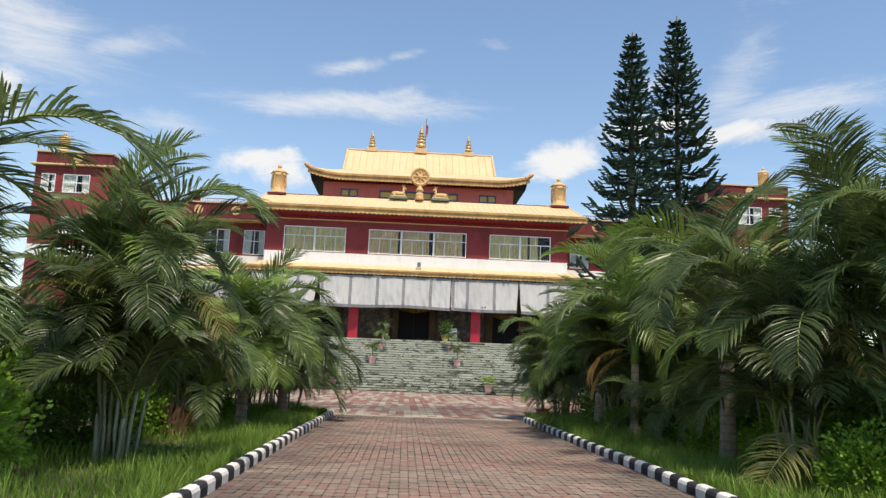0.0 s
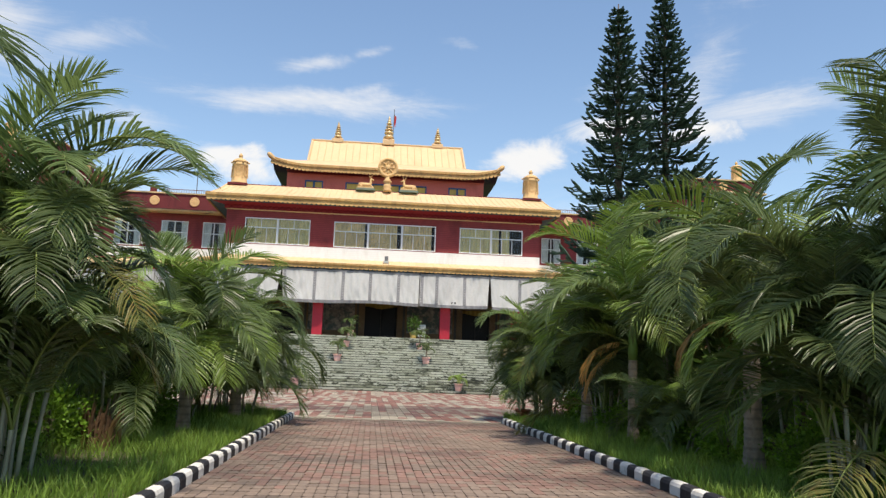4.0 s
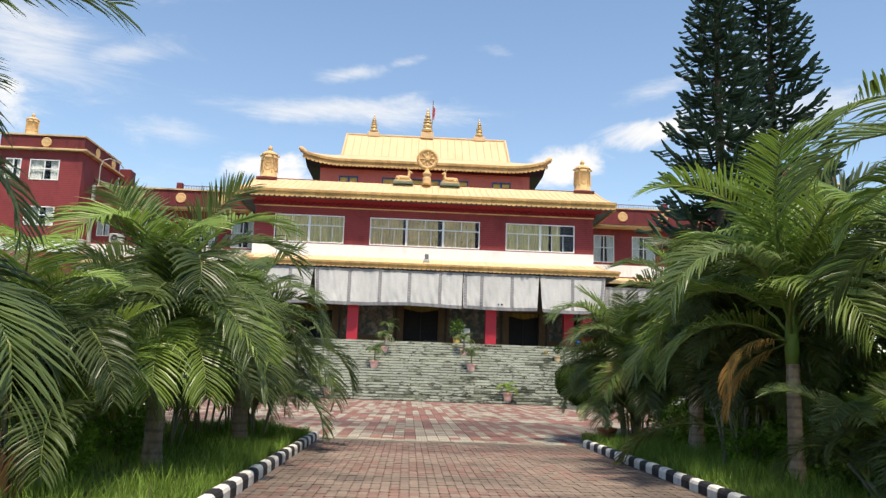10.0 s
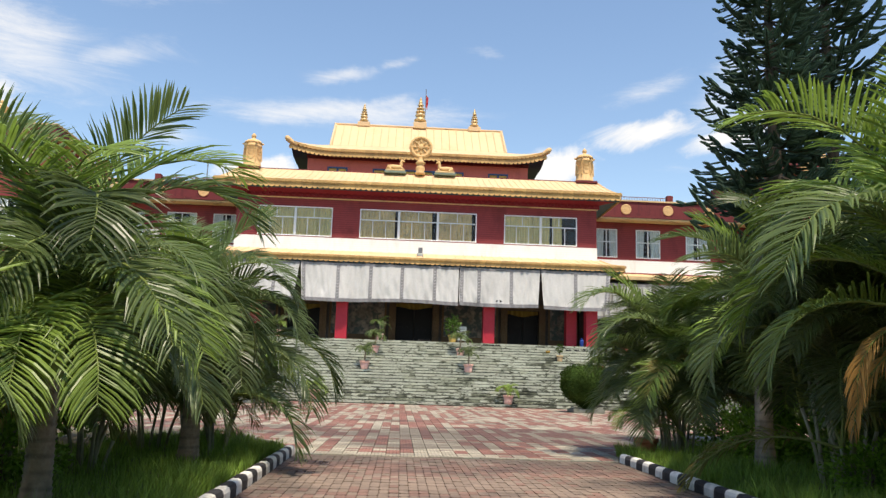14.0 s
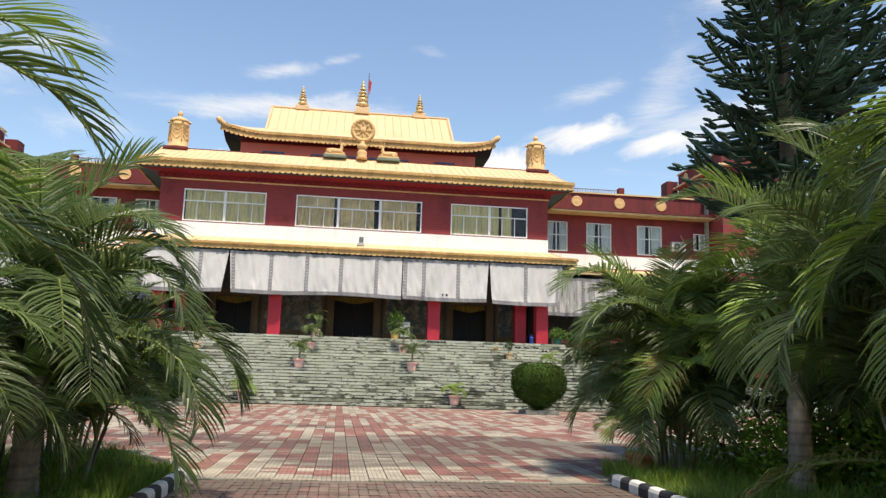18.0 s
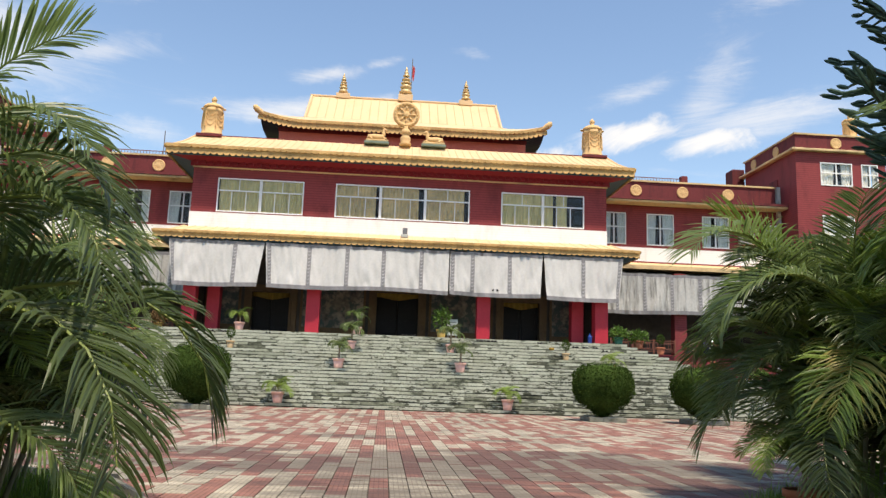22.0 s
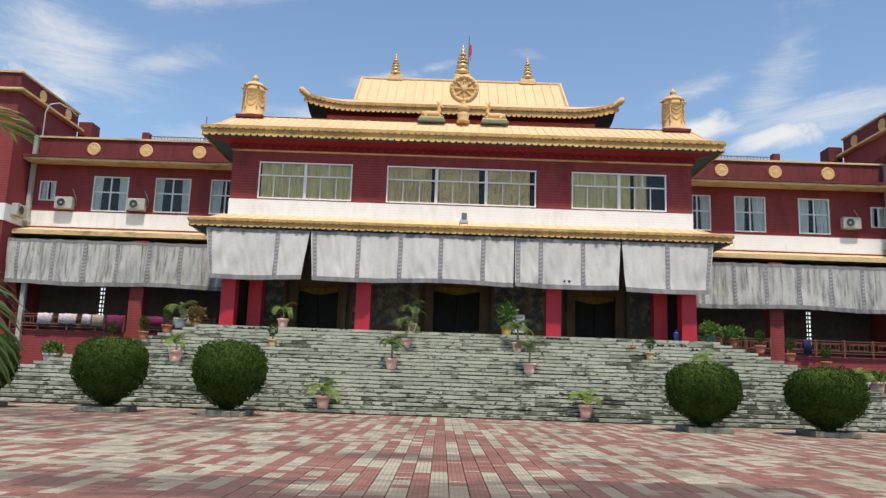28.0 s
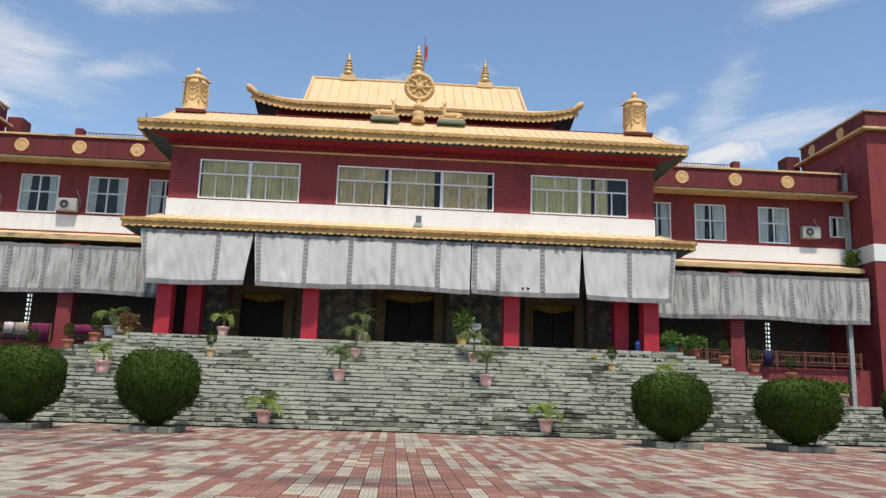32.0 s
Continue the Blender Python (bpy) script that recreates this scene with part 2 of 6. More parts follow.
M["teal"] = material("teal_soffit_paint", (0.022, 0.065, 0.090), 0.6, 0.2, 7, 0.6)
M["teal_base"] = material("grey_green_plinth_paint", (0.16, 0.21, 0.17), 0.7, 0.25, 9, 1.0)
M["blue_paint"] = material("blue_window_paint", (0.03, 0.10, 0.22), 0.55, 0.2, 8, 1.0)
M["yellow_pane"] = material("yellow_window_panel", (0.62, 0.46, 0.10), 0.5, 0.2, 5, 1.5)
M["cloth"] = material("white_cotton_awning", (0.67, 0.66, 0.635), 0.95, 0.09, 9, 0.5, translucent=0.2, stain=(0.40, 0.39, 0.36), stain_amount=0.28, stain_scale=(5.0, 5.0, 0.7), bump=0.3, glossy=0.1, edge=(0.55, 0.78))
M["cloth_grey"] = material("grey_cotton_border", (0.25, 0.243, 0.25), 0.95, 0.14, 14, 0.8, translucent=0.12, bump=0.15, glossy=0.1)
M["cloth_dirty"] = material("mildewed_cotton_awning", (0.52, 0.515, 0.49), 0.95, 0.16, 9, 0.6, translucent=0.15, stain=(0.07, 0.066, 0.06), stain_amount=0.86, stain_scale=(5.5, 5.5, 0.45), edge=(0.49, 0.70), bump=0.2, glossy=0.1)
STEP_DAMP = ((11.5, 44.4, 6.5, 1.9, 0.085), (-11.0, 44.0, 5.0, 1.3, 0.06), (2.0, 43.6, 12.0, 1.0, 0.05))
M["stone"] = material("grey_green_stone", (0.355, 0.372, 0.305), 0.85, 0.26, 10, 0.6, per_object=0.08, per_island=0.08, bump=0.4, stain=(0.05, 0.056, 0.038), stain_amount=0.92, stain_scale=(2.6, 3.0, 7.0), edge=(0.560, 0.600), patch=STEP_DAMP, glossy=0.2)
M["stone_dark"] = material("damp_mossy_stone", (0.165, 0.176, 0.13), 0.85, 0.4, 10, 0.8, per_object=0.25, per_island=0.25, bump=0.4, stain=(0.04, 0.046, 0.032), stain_amount=0.85, stain_scale=(2.5, 2.5, 6.0), edge=(0.46, 0.56), glossy=0.2)
# near-black core behind the stones: dark joints, and shadow lines under the steps
M["joint_shade"] = material("dark_joint_and_shadow_line", (0.035, 0.04, 0.035), 0.95, 0.3, 6, 0.8)
# soot stains past the path's end, and a darker stretch before the left planters
PLAZA_MARKS = dict(stain_amount=0.80, stain_scale=(0.22, 0.55, 1), edge=(0.54, 0.62), patch=((0.8, 22.4, 4.0, 3.0, 0.17), (4.4, 23.4, 3.0, 1.3, 0.17), (-6.0, 22.6, 3.0, 1.6, 0.10), (-13.0, 36.0, 6.0, 5.0, 0.12)))
# darker along both kerbs and across the path's far end
PATH_DARKER = ((-2.6, 5.0, 0.9, 60.0, 0.13), (3.0, 5.0, 0.9, 60.0, 0.13), (0.2, 17.0, 6.0, 1.6, 0.10))
M["paver_red"] = material("red_concrete_paver", (0.235, 0.113, 0.090), 0.85, 0.30, 14, 0.5, per_object=0.16, per_island=0.18, stain=(0.085, 0.052, 0.046), studs=0.45, **PLAZA_MARKS)
M["paver_cream"] = material("cream_concrete_paver", (0.300, 0.270, 0.210), 0.85, 0.3, 14, 0.5, per_object=0.18, per_island=0.22, stain=(0.115, 0.098, 0.080), studs=0.45, **PLAZA_MARKS)
M["paver_path"] = material("worn_path_paver", (0.225, 0.168, 0.130), 0.85, 0.22, 12, 0.45, per_object=0.10, per_island=0.12, stain=(0.085, 0.068, 0.058), stain_amount=0.72, stain_scale=(0.5, 0.8, 1), edge=(0.50, 0.64), patch=PATH_DARKER)
M["paver_path_red"] = material("reddish_path_paver", (0.250, 0.150, 0.118), 0.85, 0.22, 12, 0.45, per_object=0.10, per_island=0.12, stain=(0.085, 0.062, 0.054), stain_amount=0.72, stain_scale=(0.5, 0.8, 1), edge=(0.50, 0.64), patch=PATH_DARKER)
M["joint"] = material("paver_joint_sand", (0.075, 0.062, 0.050), 0.95, 0.3, 9, 0.6)
M["kerb_black"] = material("black_kerb_paint", (0.022, 0.022, 0.025), 0.7, 0.3, 12, 2.0, stain=(0.12, 0.11, 0.10), stain_amount=0.35, stain_scale=(5, 5, 5))
M["kerb_white"] = material("white_kerb_paint", (0.70, 0.68, 0.62), 0.8, 0.10, 12, 2.0, stain=(0.25, 0.22, 0.17), stain_amount=0.5, stain_scale=(5, 5, 5))
M["soil"] = material("shaded_soil", (0.080, 0.068, 0.040), 0.95, 0.4, 5, 0.6, bump=0.5)
M["ground"] = material("grassy_ground", (0.075, 0.115, 0.032), 0.95, 0.35, 3, 0.2, bump=0.4)
M["grass"] = material("grass_blades", (0.185, 0.30, 0.050), 0.6, 0.3, 4, 0.7, translucent=0.4, per_island=0.35, bump=0)
M["frond"] = material("palm_leaflets", (0.124, 0.176, 0.058), 0.38, 0.25, 3, 0.8, translucent=0.45, per_object=0.42, bump=0, glossy=0.5)
# lighter leaflets: young growth, and fronds whose sunlight is put into the colour
M["frond_bright"] = material("young_and_sunlit_leaflets", (0.185, 0.275, 0.050), 0.42, 0.25, 3, 0.8, translucent=0.35, per_object=0.3, bump=0, glossy=0.5)
M["frond_dry"] = material("dry_palm_leaflets", (0.40, 0.22, 0.060), 0.6, 0.3, 3, 0.8, translucent=0.25, per_object=0.3, bump=0)
M["frond_yellow"] = material("yellowing_palm_leaflets", (0.20, 0.205, 0.055), 0.5, 0.3, 5, 1.5, translucent=0.3, per_object=0.25, bump=0, stain=(0.30, 0.15, 0.04), stain_amount=0.8, stain_scale=(5, 5, 5))
M["rachis"] = material("palm_midrib", (0.16, 0.20, 0.05), 0.5, 0.2, 4, 1.0)
M["trunk"] = material("ringed_palm_trunk", (0.25, 0.20, 0.145), 0.85, 0.35, 14, 1.2, bump=0.5, courses=0.3, stain=(0.36, 0.34, 0.29), stain_amount=0.6, stain_scale=(6, 6, 2.5))
M["cane"] = material("grey_green_palm_cane", (0.25, 0.255, 0.18), 0.6, 0.35, 9, 1.5, per_object=0.25)
M["shaft"] = material("green_crownshaft", (0.15, 0.25, 0.05), 0.5, 0.25, 6, 1.5)
M["stump"] = material("rotting_stump_fibre", (0.12, 0.068, 0.036), 0.95, 0.4, 18, 2.0, bump=0.6)
M["shrub"] = material("shrub_leaves", (0.095, 0.175, 0.034), 0.5, 0.3, 4, 0.8, translucent=0.3, per_island=0.4, bump=0)
M["hedge_bright"] = material("bright_hedge_leaves", (0.16, 0.30, 0.032), 0.5, 0.3, 4, 0.8, translucent=0.35, per_island=0.35, bump=0)
M["topiary"] = material("clipped_conifer_foliage", (0.046, 0.080, 0.018), 0.85, 0.45, 9, 1.6, translucent=0.15, per_island=0.5, bump=0, glossy=0.03)
M["pine"] = material("araucaria_needles", (0.080, 0.132, 0.095), 0.6, 0.3, 3, 0.6, translucent=0.1, per_island=0.45, bump=0)
M["bark"] = material("conifer_bark", (0.10, 0.075, 0.055), 0.9, 0.3, 9, 1.0, bump=0.6)
M["frame_white"] = material("white_window_frame", (0.84, 0.84, 0.83), 0.5, 0.06, 10, 1.0, bump=0)
# dimness of the unlit portico, verandas and rooms is put into this colour
M["dark_room"] = material("dim_interior_surface", (0.080, 0.066, 0.060), 0.9, 0.3, 3, 0.6)
M["drape"] = material("ochre_drapes", (0.90, 0.65, 0.33), 0.9, 0.28, 9, 1.5, stain=(0.24, 0.14, 0.05), stain_amount=0.6, stain_scale=(7, 7, 2.5))
M["drape_green"] = material("olive_drapes", (0.90, 0.73, 0.36), 0.9, 0.18, 6, 1.5, stain=(0.18, 0.16, 0.06), stain_amount=0.5, stain_scale=(5, 5, 0.5))
M["drape_pale"] = material("pale_lace_curtain", (0.80, 0.78, 0.74), 0.9, 0.15, 6, 1.5, stain=(0.3, 0.28, 0.26), stain_amount=0.5, stain_scale=(5, 5, 0.5))
M["carved"] = material("dark_carved_wood", (0.13, 0.075, 0.038), 0.6, 0.4, 16, 1.2, bump=0.6, stain=(0.13, 0.08, 0.025), stain_amount=0.5, stain_scale=(3, 3, 3))
M["mural"] = material("dim_painted_mural", (0.19, 0.15, 0.125), 0.6, 0.85, 5.5, 1.8, stain=(0.05, 0.068, 0.064), stain_amount=0.9, stain_scale=(2.6, 2.6, 2.6), edge=(0.47, 0.53))
M["yellow_cloth"] = material("yellow_silk_valance", (0.26, 0.16, 0.03), 0.8, 0.25, 6, 1.5)
M["floor_stone"] = material("landing_stone", (0.26, 0.27, 0.25), 0.6, 0.2, 6, 0.8)
M["rail"] = material("terracotta_rail_paint", (0.20, 0.075, 0.05), 0.6, 0.2, 10, 1.2)
M["ac_white"] = material("off_white_enamel", (0.42, 0.42, 0.39), 0.5, 0.1, 6, 1.0, stain=(0.2, 0.18, 0.15), stain_amount=0.5, stain_scale=(2, 2, 2))
M["ac_dark"] = material("dark_fan_grille", (0.05, 0.055, 0.06), 0.5, 0.2, 10, 1.0)
M["pipe"] = material("weathered_drainpipe", (0.40, 0.40, 0.38), 0.7, 0.25, 10, 1.2, stain=(0.15, 0.14, 0.13), stain_amount=0.6, stain_scale=(4, 4, 0.6))
M["pot_pink"] = material("pink_plastic_pot", (0.80, 0.46, 0.38), 0.5, 0.1, 9, 1.5, stain=(0.40, 0.22, 0.18), stain_amount=0.3, stain_scale=(4, 4, 4))
M["pot_terracotta"] = material("terracotta_pot", (0.40, 0.14, 0.075), 0.8, 0.2, 9, 1.5)
M["pot_white"] = material("white_pot", (0.66, 0.61, 0.56), 0.6, 0.1, 9, 1.5)
M["pot_beige"] = material("beige_pot", (0.52, 0.36, 0.20), 0.7, 0.15, 9, 1.5)
M["pot_yellow"] = material("yellow_pot", (0.55, 0.36, 0.10), 0.6, 0.15, 9, 1.5)
M["pot_green"] = material("green_pot", (0.04, 0.16, 0.10), 0.5, 0.15, 9, 1.5)
M["planter"] = material("mossy_concrete_planter", (0.19, 0.19, 0.155), 0.9, 0.25, 9, 1.0, bump=0.4, per_object=0.25, stain=(0.06, 0.07, 0.05), stain_amount=0.7, stain_scale=(3, 3, 5), edge=(0.50, 0.66))
M["plastic_blue"] = material("blue_plastic", (0.02, 0.08, 0.38), 0.4, 0.1, 6, 1.0)
M["black_rubber"] = material("dark_shoe_rubber", (0.02, 0.02, 0.022), 0.7, 0.3, 9, 1.0)
M["cloth_pink"] = material("magenta_laundry", (0.16, 0.018, 0.065), 0.9, 0.2, 6, 2.0)
M["cloth_print"] = material("printed_towel", (0.55, 0.47, 0.49), 0.9, 0.3, 12, 4.0, stain=(0.35, 0.18, 0.24), stain_amount=0.6, stain_scale=(9, 9, 9))
M["cloth_tan"] = material("tan_laundry", (0.36, 0.28, 0.22), 0.9, 0.2, 9, 2.0)
M["cloth_violet"] = material("violet_laundry", (0.035, 0.025, 0.085), 0.9, 0.2, 9, 2.0)
M["flag_red"] = material("red_flag_cloth", (0.50, 0.04, 0.05), 0.8, 0.3, 8, 3.0, stain=(0.7, 0.66, 0.62), stain_amount=0.8, stain_scale=(4, 4, 4))
M["steel"] = material("grey_painted_steel", (0.16, 0.16, 0.17), 0.5, 0.2, 8, 1.0)
# dim look of the open doorways, put into a dark leaf colour
M["doorway_dim"] = material("dim_doorway_fill", (0.012, 0.011, 0.013), 0.6, 0.25, 8, 1.2, glossy=0.2)
M["sign"] = material("grey_notice_board", (0.42, 0.45, 0.42), 0.6, 0.15, 9, 1.5)

M["stone_mid"] = material("weathered_step_stone", (0.29, 0.308, 0.24), 0.85, 0.28, 10, 0.8, per_object=0.14, per_island=0.14, bump=0.4, stain=(0.05, 0.056, 0.04), stain_amount=0.85, stain_scale=(1.3, 1.6, 4.0), edge=(0.50, 0.58), glossy=0.2)

# step stone lightened for the treads, with the light on their tops painted in
M["stone_tread"] = material("lit_tread_stone", (0.43, 0.44, 0.365), 0.85, 0.2, 10, 0.6, per_object=0.08, per_island=0.08, bump=0.3, stain=(0.07, 0.078, 0.055), stain_amount=0.88, stain_scale=(1.2, 1.6, 4.0), edge=(0.575, 0.615), patch=STEP_DAMP, glossy=0.2)

M["cloth_arc"] = material("pale_rope_pattern", (0.42, 0.41, 0.41), 0.95, 0.1, 14, 0.8, bump=0.1, glossy=0.1)

M["frieze_red"] = material("crimson_frieze_paint", (0.22, 0.016, 0.026), 0.7, 0.15, 9, 0.5)

M["dry_leaf"] = material("brown_dry_leaves", (0.17, 0.105, 0.045), 0.7, 0.3, 4, 0.8, translucent=0.2, per_island=0.4, bump=0)

glass = bpy.data.materials.new("window_glass")
glass.use_nodes = True
gn, gl = glass.node_tree.nodes, glass.node_tree.links
g_t, g_g, g_m, g_f = gn.new("ShaderNodeBsdfTransparent"), gn.new("ShaderNodeBsdfGlossy"), gn.new("ShaderNodeMixShader"), gn.new("ShaderNodeFresnel")
g_t.inputs[0].default_value, g_g.inputs["Roughness"].default_value, g_f.inputs[0].default_value = (0.93, 0.95, 0.95, 1), 0.04, 1.35
gl.new(g_f.outputs[0], g_m.inputs[0])
gl.new(g_t.outputs[0], g_m.inputs[1])
gl.new(g_g.outputs[0], g_m.inputs[2])
gl.new(g_m.outputs[0], gn["Material Output"].inputs[0])
M["glass"] = glass


# ---------- mesh helpers ----------
class Build:
    """Collects vertices and faces of one mesh."""

    def __init__(self):
        self.v, self.f = [], []

    def add(self, verts, faces):
        k = len(self.v)
        self.v += [tuple(p) for p in verts]
        self.f += [tuple(i + k for i in f) for f in faces]
        return self

    def box(self, x0, x1, y0, y1, z0, z1, b=0.0):
        if b <= 0:
            return self.add([(x, y, z) for z in (z0, z1) for y in (y0, y1) for x in (x0, x1)],
                            [(0, 2, 3, 1), (4, 5, 7, 6), (0, 1, 5, 4), (2, 6, 7, 3), (0, 4, 6, 2), (1, 3, 7, 5)])
        p = []
        for z, i in ((z0, b), (z0 + b, 0), (z1 - b, 0), (z1, b)):
            x2, x3, y2, y3 = x0 + i, x1 - i, y0 + i, y1 - i
            c = b - i if i else b
            if i:
                p += [(x2 + 0, y2, z), (x3, y2, z), (x3, y3, z), (x2, y3, z)] 
            else:
                p += [(x0, y0, z), (x1, y0, z), (x1, y1, z), (x0, y1, z)]
        f = [(3, 2, 1, 0), (12, 13, 14, 15)]
        for r in range(3):
            for s in range(4):
                a, c = r * 4 + s, r * 4 + (s + 1) % 4
                f.append((a, c, c + 4, a + 4))
        return self.add(p, f)

    def slab(self, x0, x1, y0, y1, z0, z1, b):
        """A paving piece: open below, chamfered above."""
        p = [(x0, y0, z0), (x1, y0, z0), (x1, y1, z0), (x0, y1, z0), (x0, y0, z1 - b), (x1, y0, z1 - b), (x1, y1, z1 - b), (x0, y1, z1 - b),
             (x0 + b, y0 + b, z1), (x1 - b, y0 + b, z1), (x1 - b, y1 - b, z1), (x0 + b, y1 - b, z1)]
        f = [(8, 9, 10, 11)]
        for r in (0, 4):
            for s in range(4):
                a, c = r + s, r + (s + 1) % 4
                f.append((a, c, c + 4, a + 4))
        return self.add(p, f)

    def slab_cut(self, x0, x1, y0, y1, z0, z1, cx, cy):
        """A paving piece with cut corners, open below."""
        ring = [(x0 + cx, y0), (x1 - cx, y0), (x1, y0 + cy), (x1, y1 - cy), (x1 - cx, y1), (x0 + cx, y1), (x0, y1 - cy), (x0, y0 + cy)]
        p = [(x, y, z) for z in (z0, z1) for x, y in ring]
        return self.add(p, [tuple(range(8, 16))] + [(i, (i + 1) % 8, (i + 1) % 8 + 8, i + 8) for i in range(8)])

    def lathe(self, profile, n=20, at=(0, 0, 0), caps=True):
        p, f = [], []
        for r, z in profile:
            p += [(at[0] + r * math.cos(2 * math.pi * i / n), at[1] + r * math.sin(2 * math.pi * i / n), at[2] + z) for i in range(n)]
        for k in range(len(profile) - 1):
            for i in range(n):
                j = (i + 1) % n
                f.append((k * n + i, k * n + j, (k + 1) * n + j, (k + 1) * n + i))
        if caps:
            f += [tuple(range(n - 1, -1, -1)), tuple(range((len(profile) - 1) * n, len(profile) * n))]
        return self.add(p, f)

    def tube(self, points, radii, n=6):
        pts = [Vector(q) for q in points]
        p, f = [], []
        for i, q in enumerate(pts):
            d = (pts[min(i + 1, len(pts) - 1)] - pts[max(i - 1, 0)]).normalized()
            side = d.cross(Vector((0, 0, 1)))
            side = side.normalized() if side.length > 0.05 else Vector((1, 0, 0))
            up = side.cross(d)
            r = radii[i] if isinstance(radii, (list, tuple)) else radii
            p += [tuple(q + r * (math.cos(2 * math.pi * k / n) * side + math.sin(2 * math.pi * k / n) * up)) for k in range(n)]
        for i in range(len(pts) - 1):
            for k in range(n):
                m = (k + 1) % n
                f.append((i * n + k, i * n + m, (i + 1) * n + m, (i + 1) * n + k))
        f += [tuple(range(n - 1, -1, -1)), tuple(range((len(pts) - 1) * n, len(pts) * n))]
        return self.add(p, f)

    def grid(self, rows):
        """A sheet through rows of points."""
        m = len(rows[0])
        return self.add([q for r in rows for q in r],
                        [(i * m + j, i * m + j + 1, (i + 1) * m + j + 1, (i + 1) * m + j) for i in range(len(rows) - 1) for j in range(m - 1)])

    def move(self, m):
        self.v = [tuple(m @ Vector(q)) for q in self.v]
        return self

    def join(self, other):
        return self.add(other.v, other.f)

    def mesh(self, name, mat, smooth=False):
        me = bpy.data.meshes.new(name)
        me.from_pydata(self.v, [], self.f)
        me.materials.append(mat)
        if smooth:
            me.polygons.foreach_set("use_smooth", [True] * len(me.polygons))
        me.update()
        return me


def part(name, b, mat, parent=None, label="", smooth=False, at=None, solid=0.0):
    """One mesh object, under a thing or a part if a parent is given."""
    me = b if isinstance(b, bpy.types.Mesh) else b.mesh(name, M[mat], smooth)
    ob = new(name, me)
    if parent is not None:
        ob.parent = parent
    if at is not None:
        ob.matrix_basis = at
    if solid:
        md = ob.modifiers.new("thickness", "SOLIDIFY")
        md.thickness, md.offset = solid, 0
    if label:
        ob["label"] = label
    return ob


def thing(name, label, category, group="", at=None, kind=""):
    ob = new(name)
    ob.empty_display_size = 0.2
    if at is not None:
        ob.matrix_basis = at
    return tagged(ob, label, category, group, kind)


def box(*a, **k):
    return Build().box(*a, **k)


# ---------- ground ----------
LAND = 3.37                       # height of the landing above the plaza
ground = tagged(part("ground", Build().grid([[(x, y, -0.06) for x in (-3000, -60, 0, 60, 3000)] for y in (-3000, -60, 0, 60, 3000)]), "ground"),
                "grassy ground round the monastery", "ground", kind="structure")
bed_l = Build().grid([[(-14, -12, 0.03), (-2.55, -12, 0.03)], [(-14, 17.6, 0.03), (-2.55, 17.6, 0.03)], [(-14, 20.6, 0.03), (-3.7, 20.4, 0.03)]])
bed_r = Build().grid([[(3.0, -12, 0.03), (16, -12, 0.03)], [(3.0, 17.6, 0.03), (16, 17.6, 0.03)], [(4.3, 20.4, 0.03), (16, 20.8, 0.03)]])
for b in (bed_l, bed_r):
    tagged(part("planting_bed", b, "soil", solid=0.06), "dark soil bed under the palms", "planting bed", kind="structure")
path = tagged(part("path", Build().grid([[(-2.5, -14, -0.035), (2.95, -14, -0.035)], [(-2.5, 17.75, -0.035), (2.95, 17.75, -0.035)]]), "joint"),
              "brick-paved path with dark worn joints", "path", kind="structure")
plaza = tagged(part("plaza", Build().grid([[(-34, 17.75, -0.035), (34, 17.75, -0.035)], [(-34, 43.6, -0.035), (34, 43.6, -0.035)]]), "joint"),
               "plaza paved with red and cream concrete tiles", "pavement", kind="structure")

# ---------- monastery ----------
hall = thing("monastery", "maroon and white monastery hall with golden roofs above a stone staircase", "building")

# central block: upper storey with three window openings
def wall_with_openings(x0, x1, y0, y1, z0, z1, openings):
    """A wall along x between y0 and y1, cut by (xa, xb, za, zb): one welded mesh."""
    gx = sorted({x0, x1, *[v for o in openings for v in o[:2]]})
    gz = sorted({z0, z1, *[min(max(v, z0), z1) for o in openings for v in o[2:]]})
    solid = {(i, k) for i in range(len(gx) - 1) for k in range(len(gz) - 1)
             if not any(o[0] - 1e-6 <= gx[i] < o[1] - 1e-6 and o[2] - 1e-6 <= gz[k] < o[3] - 1e-6 for o in openings)}
    index, verts, faces = {}, [], []

    def vert(i, j, k):
        if (i, j, k) not in index:
            index[i, j, k] = len(verts)
            verts.append((gx[i], (y0, y1)[j], gz[k]))
        return index[i, j, k]

    for i, k in sorted(solid):
        faces.append((vert(i, 0, k), vert(i + 1, 0, k), vert(i + 1, 0, k + 1), vert(i, 0, k + 1)))
        faces.append((vert(i, 1, k), vert(i, 1, k + 1), vert(i + 1, 1, k + 1), vert(i + 1, 1, k)))
        for di, dk, p, q in ((-1, 0, (i, k + 1), (i, k)), (1, 0, (i + 1, k), (i + 1, k + 1)), (0, -1, (i, k), (i + 1, k)), (0, 1, (i + 1, k + 1), (i, k + 1))):
            if (i + di, k + dk) not in solid:
                faces.append((vert(p[0], 0, p[1]), vert(p[0], 1, p[1]), vert(q[0], 1, q[1]), vert(q[0], 0, q[1])))
    return Build().add(verts, faces)


def rim(xa, xb, y0, y1, za, zb, t):
    """A rectangular frame."""
    return wall_with_openings(xa, xb, y0, y1, za, zb, [(xa + t, xb - t, za + t, zb - t)])


FY = 50.3
WIN = [(-9.52, -5.13, 9.42, 11.19), (-3.5, 3.5, 9.42, 11.19), (5.17, 9.6, 9.42, 11.19)]
part("front_wall", wall_with_openings(-10.8, 10.8, FY, FY + 0.25, 9.36, 12.1, WIN), "maroon", hall)
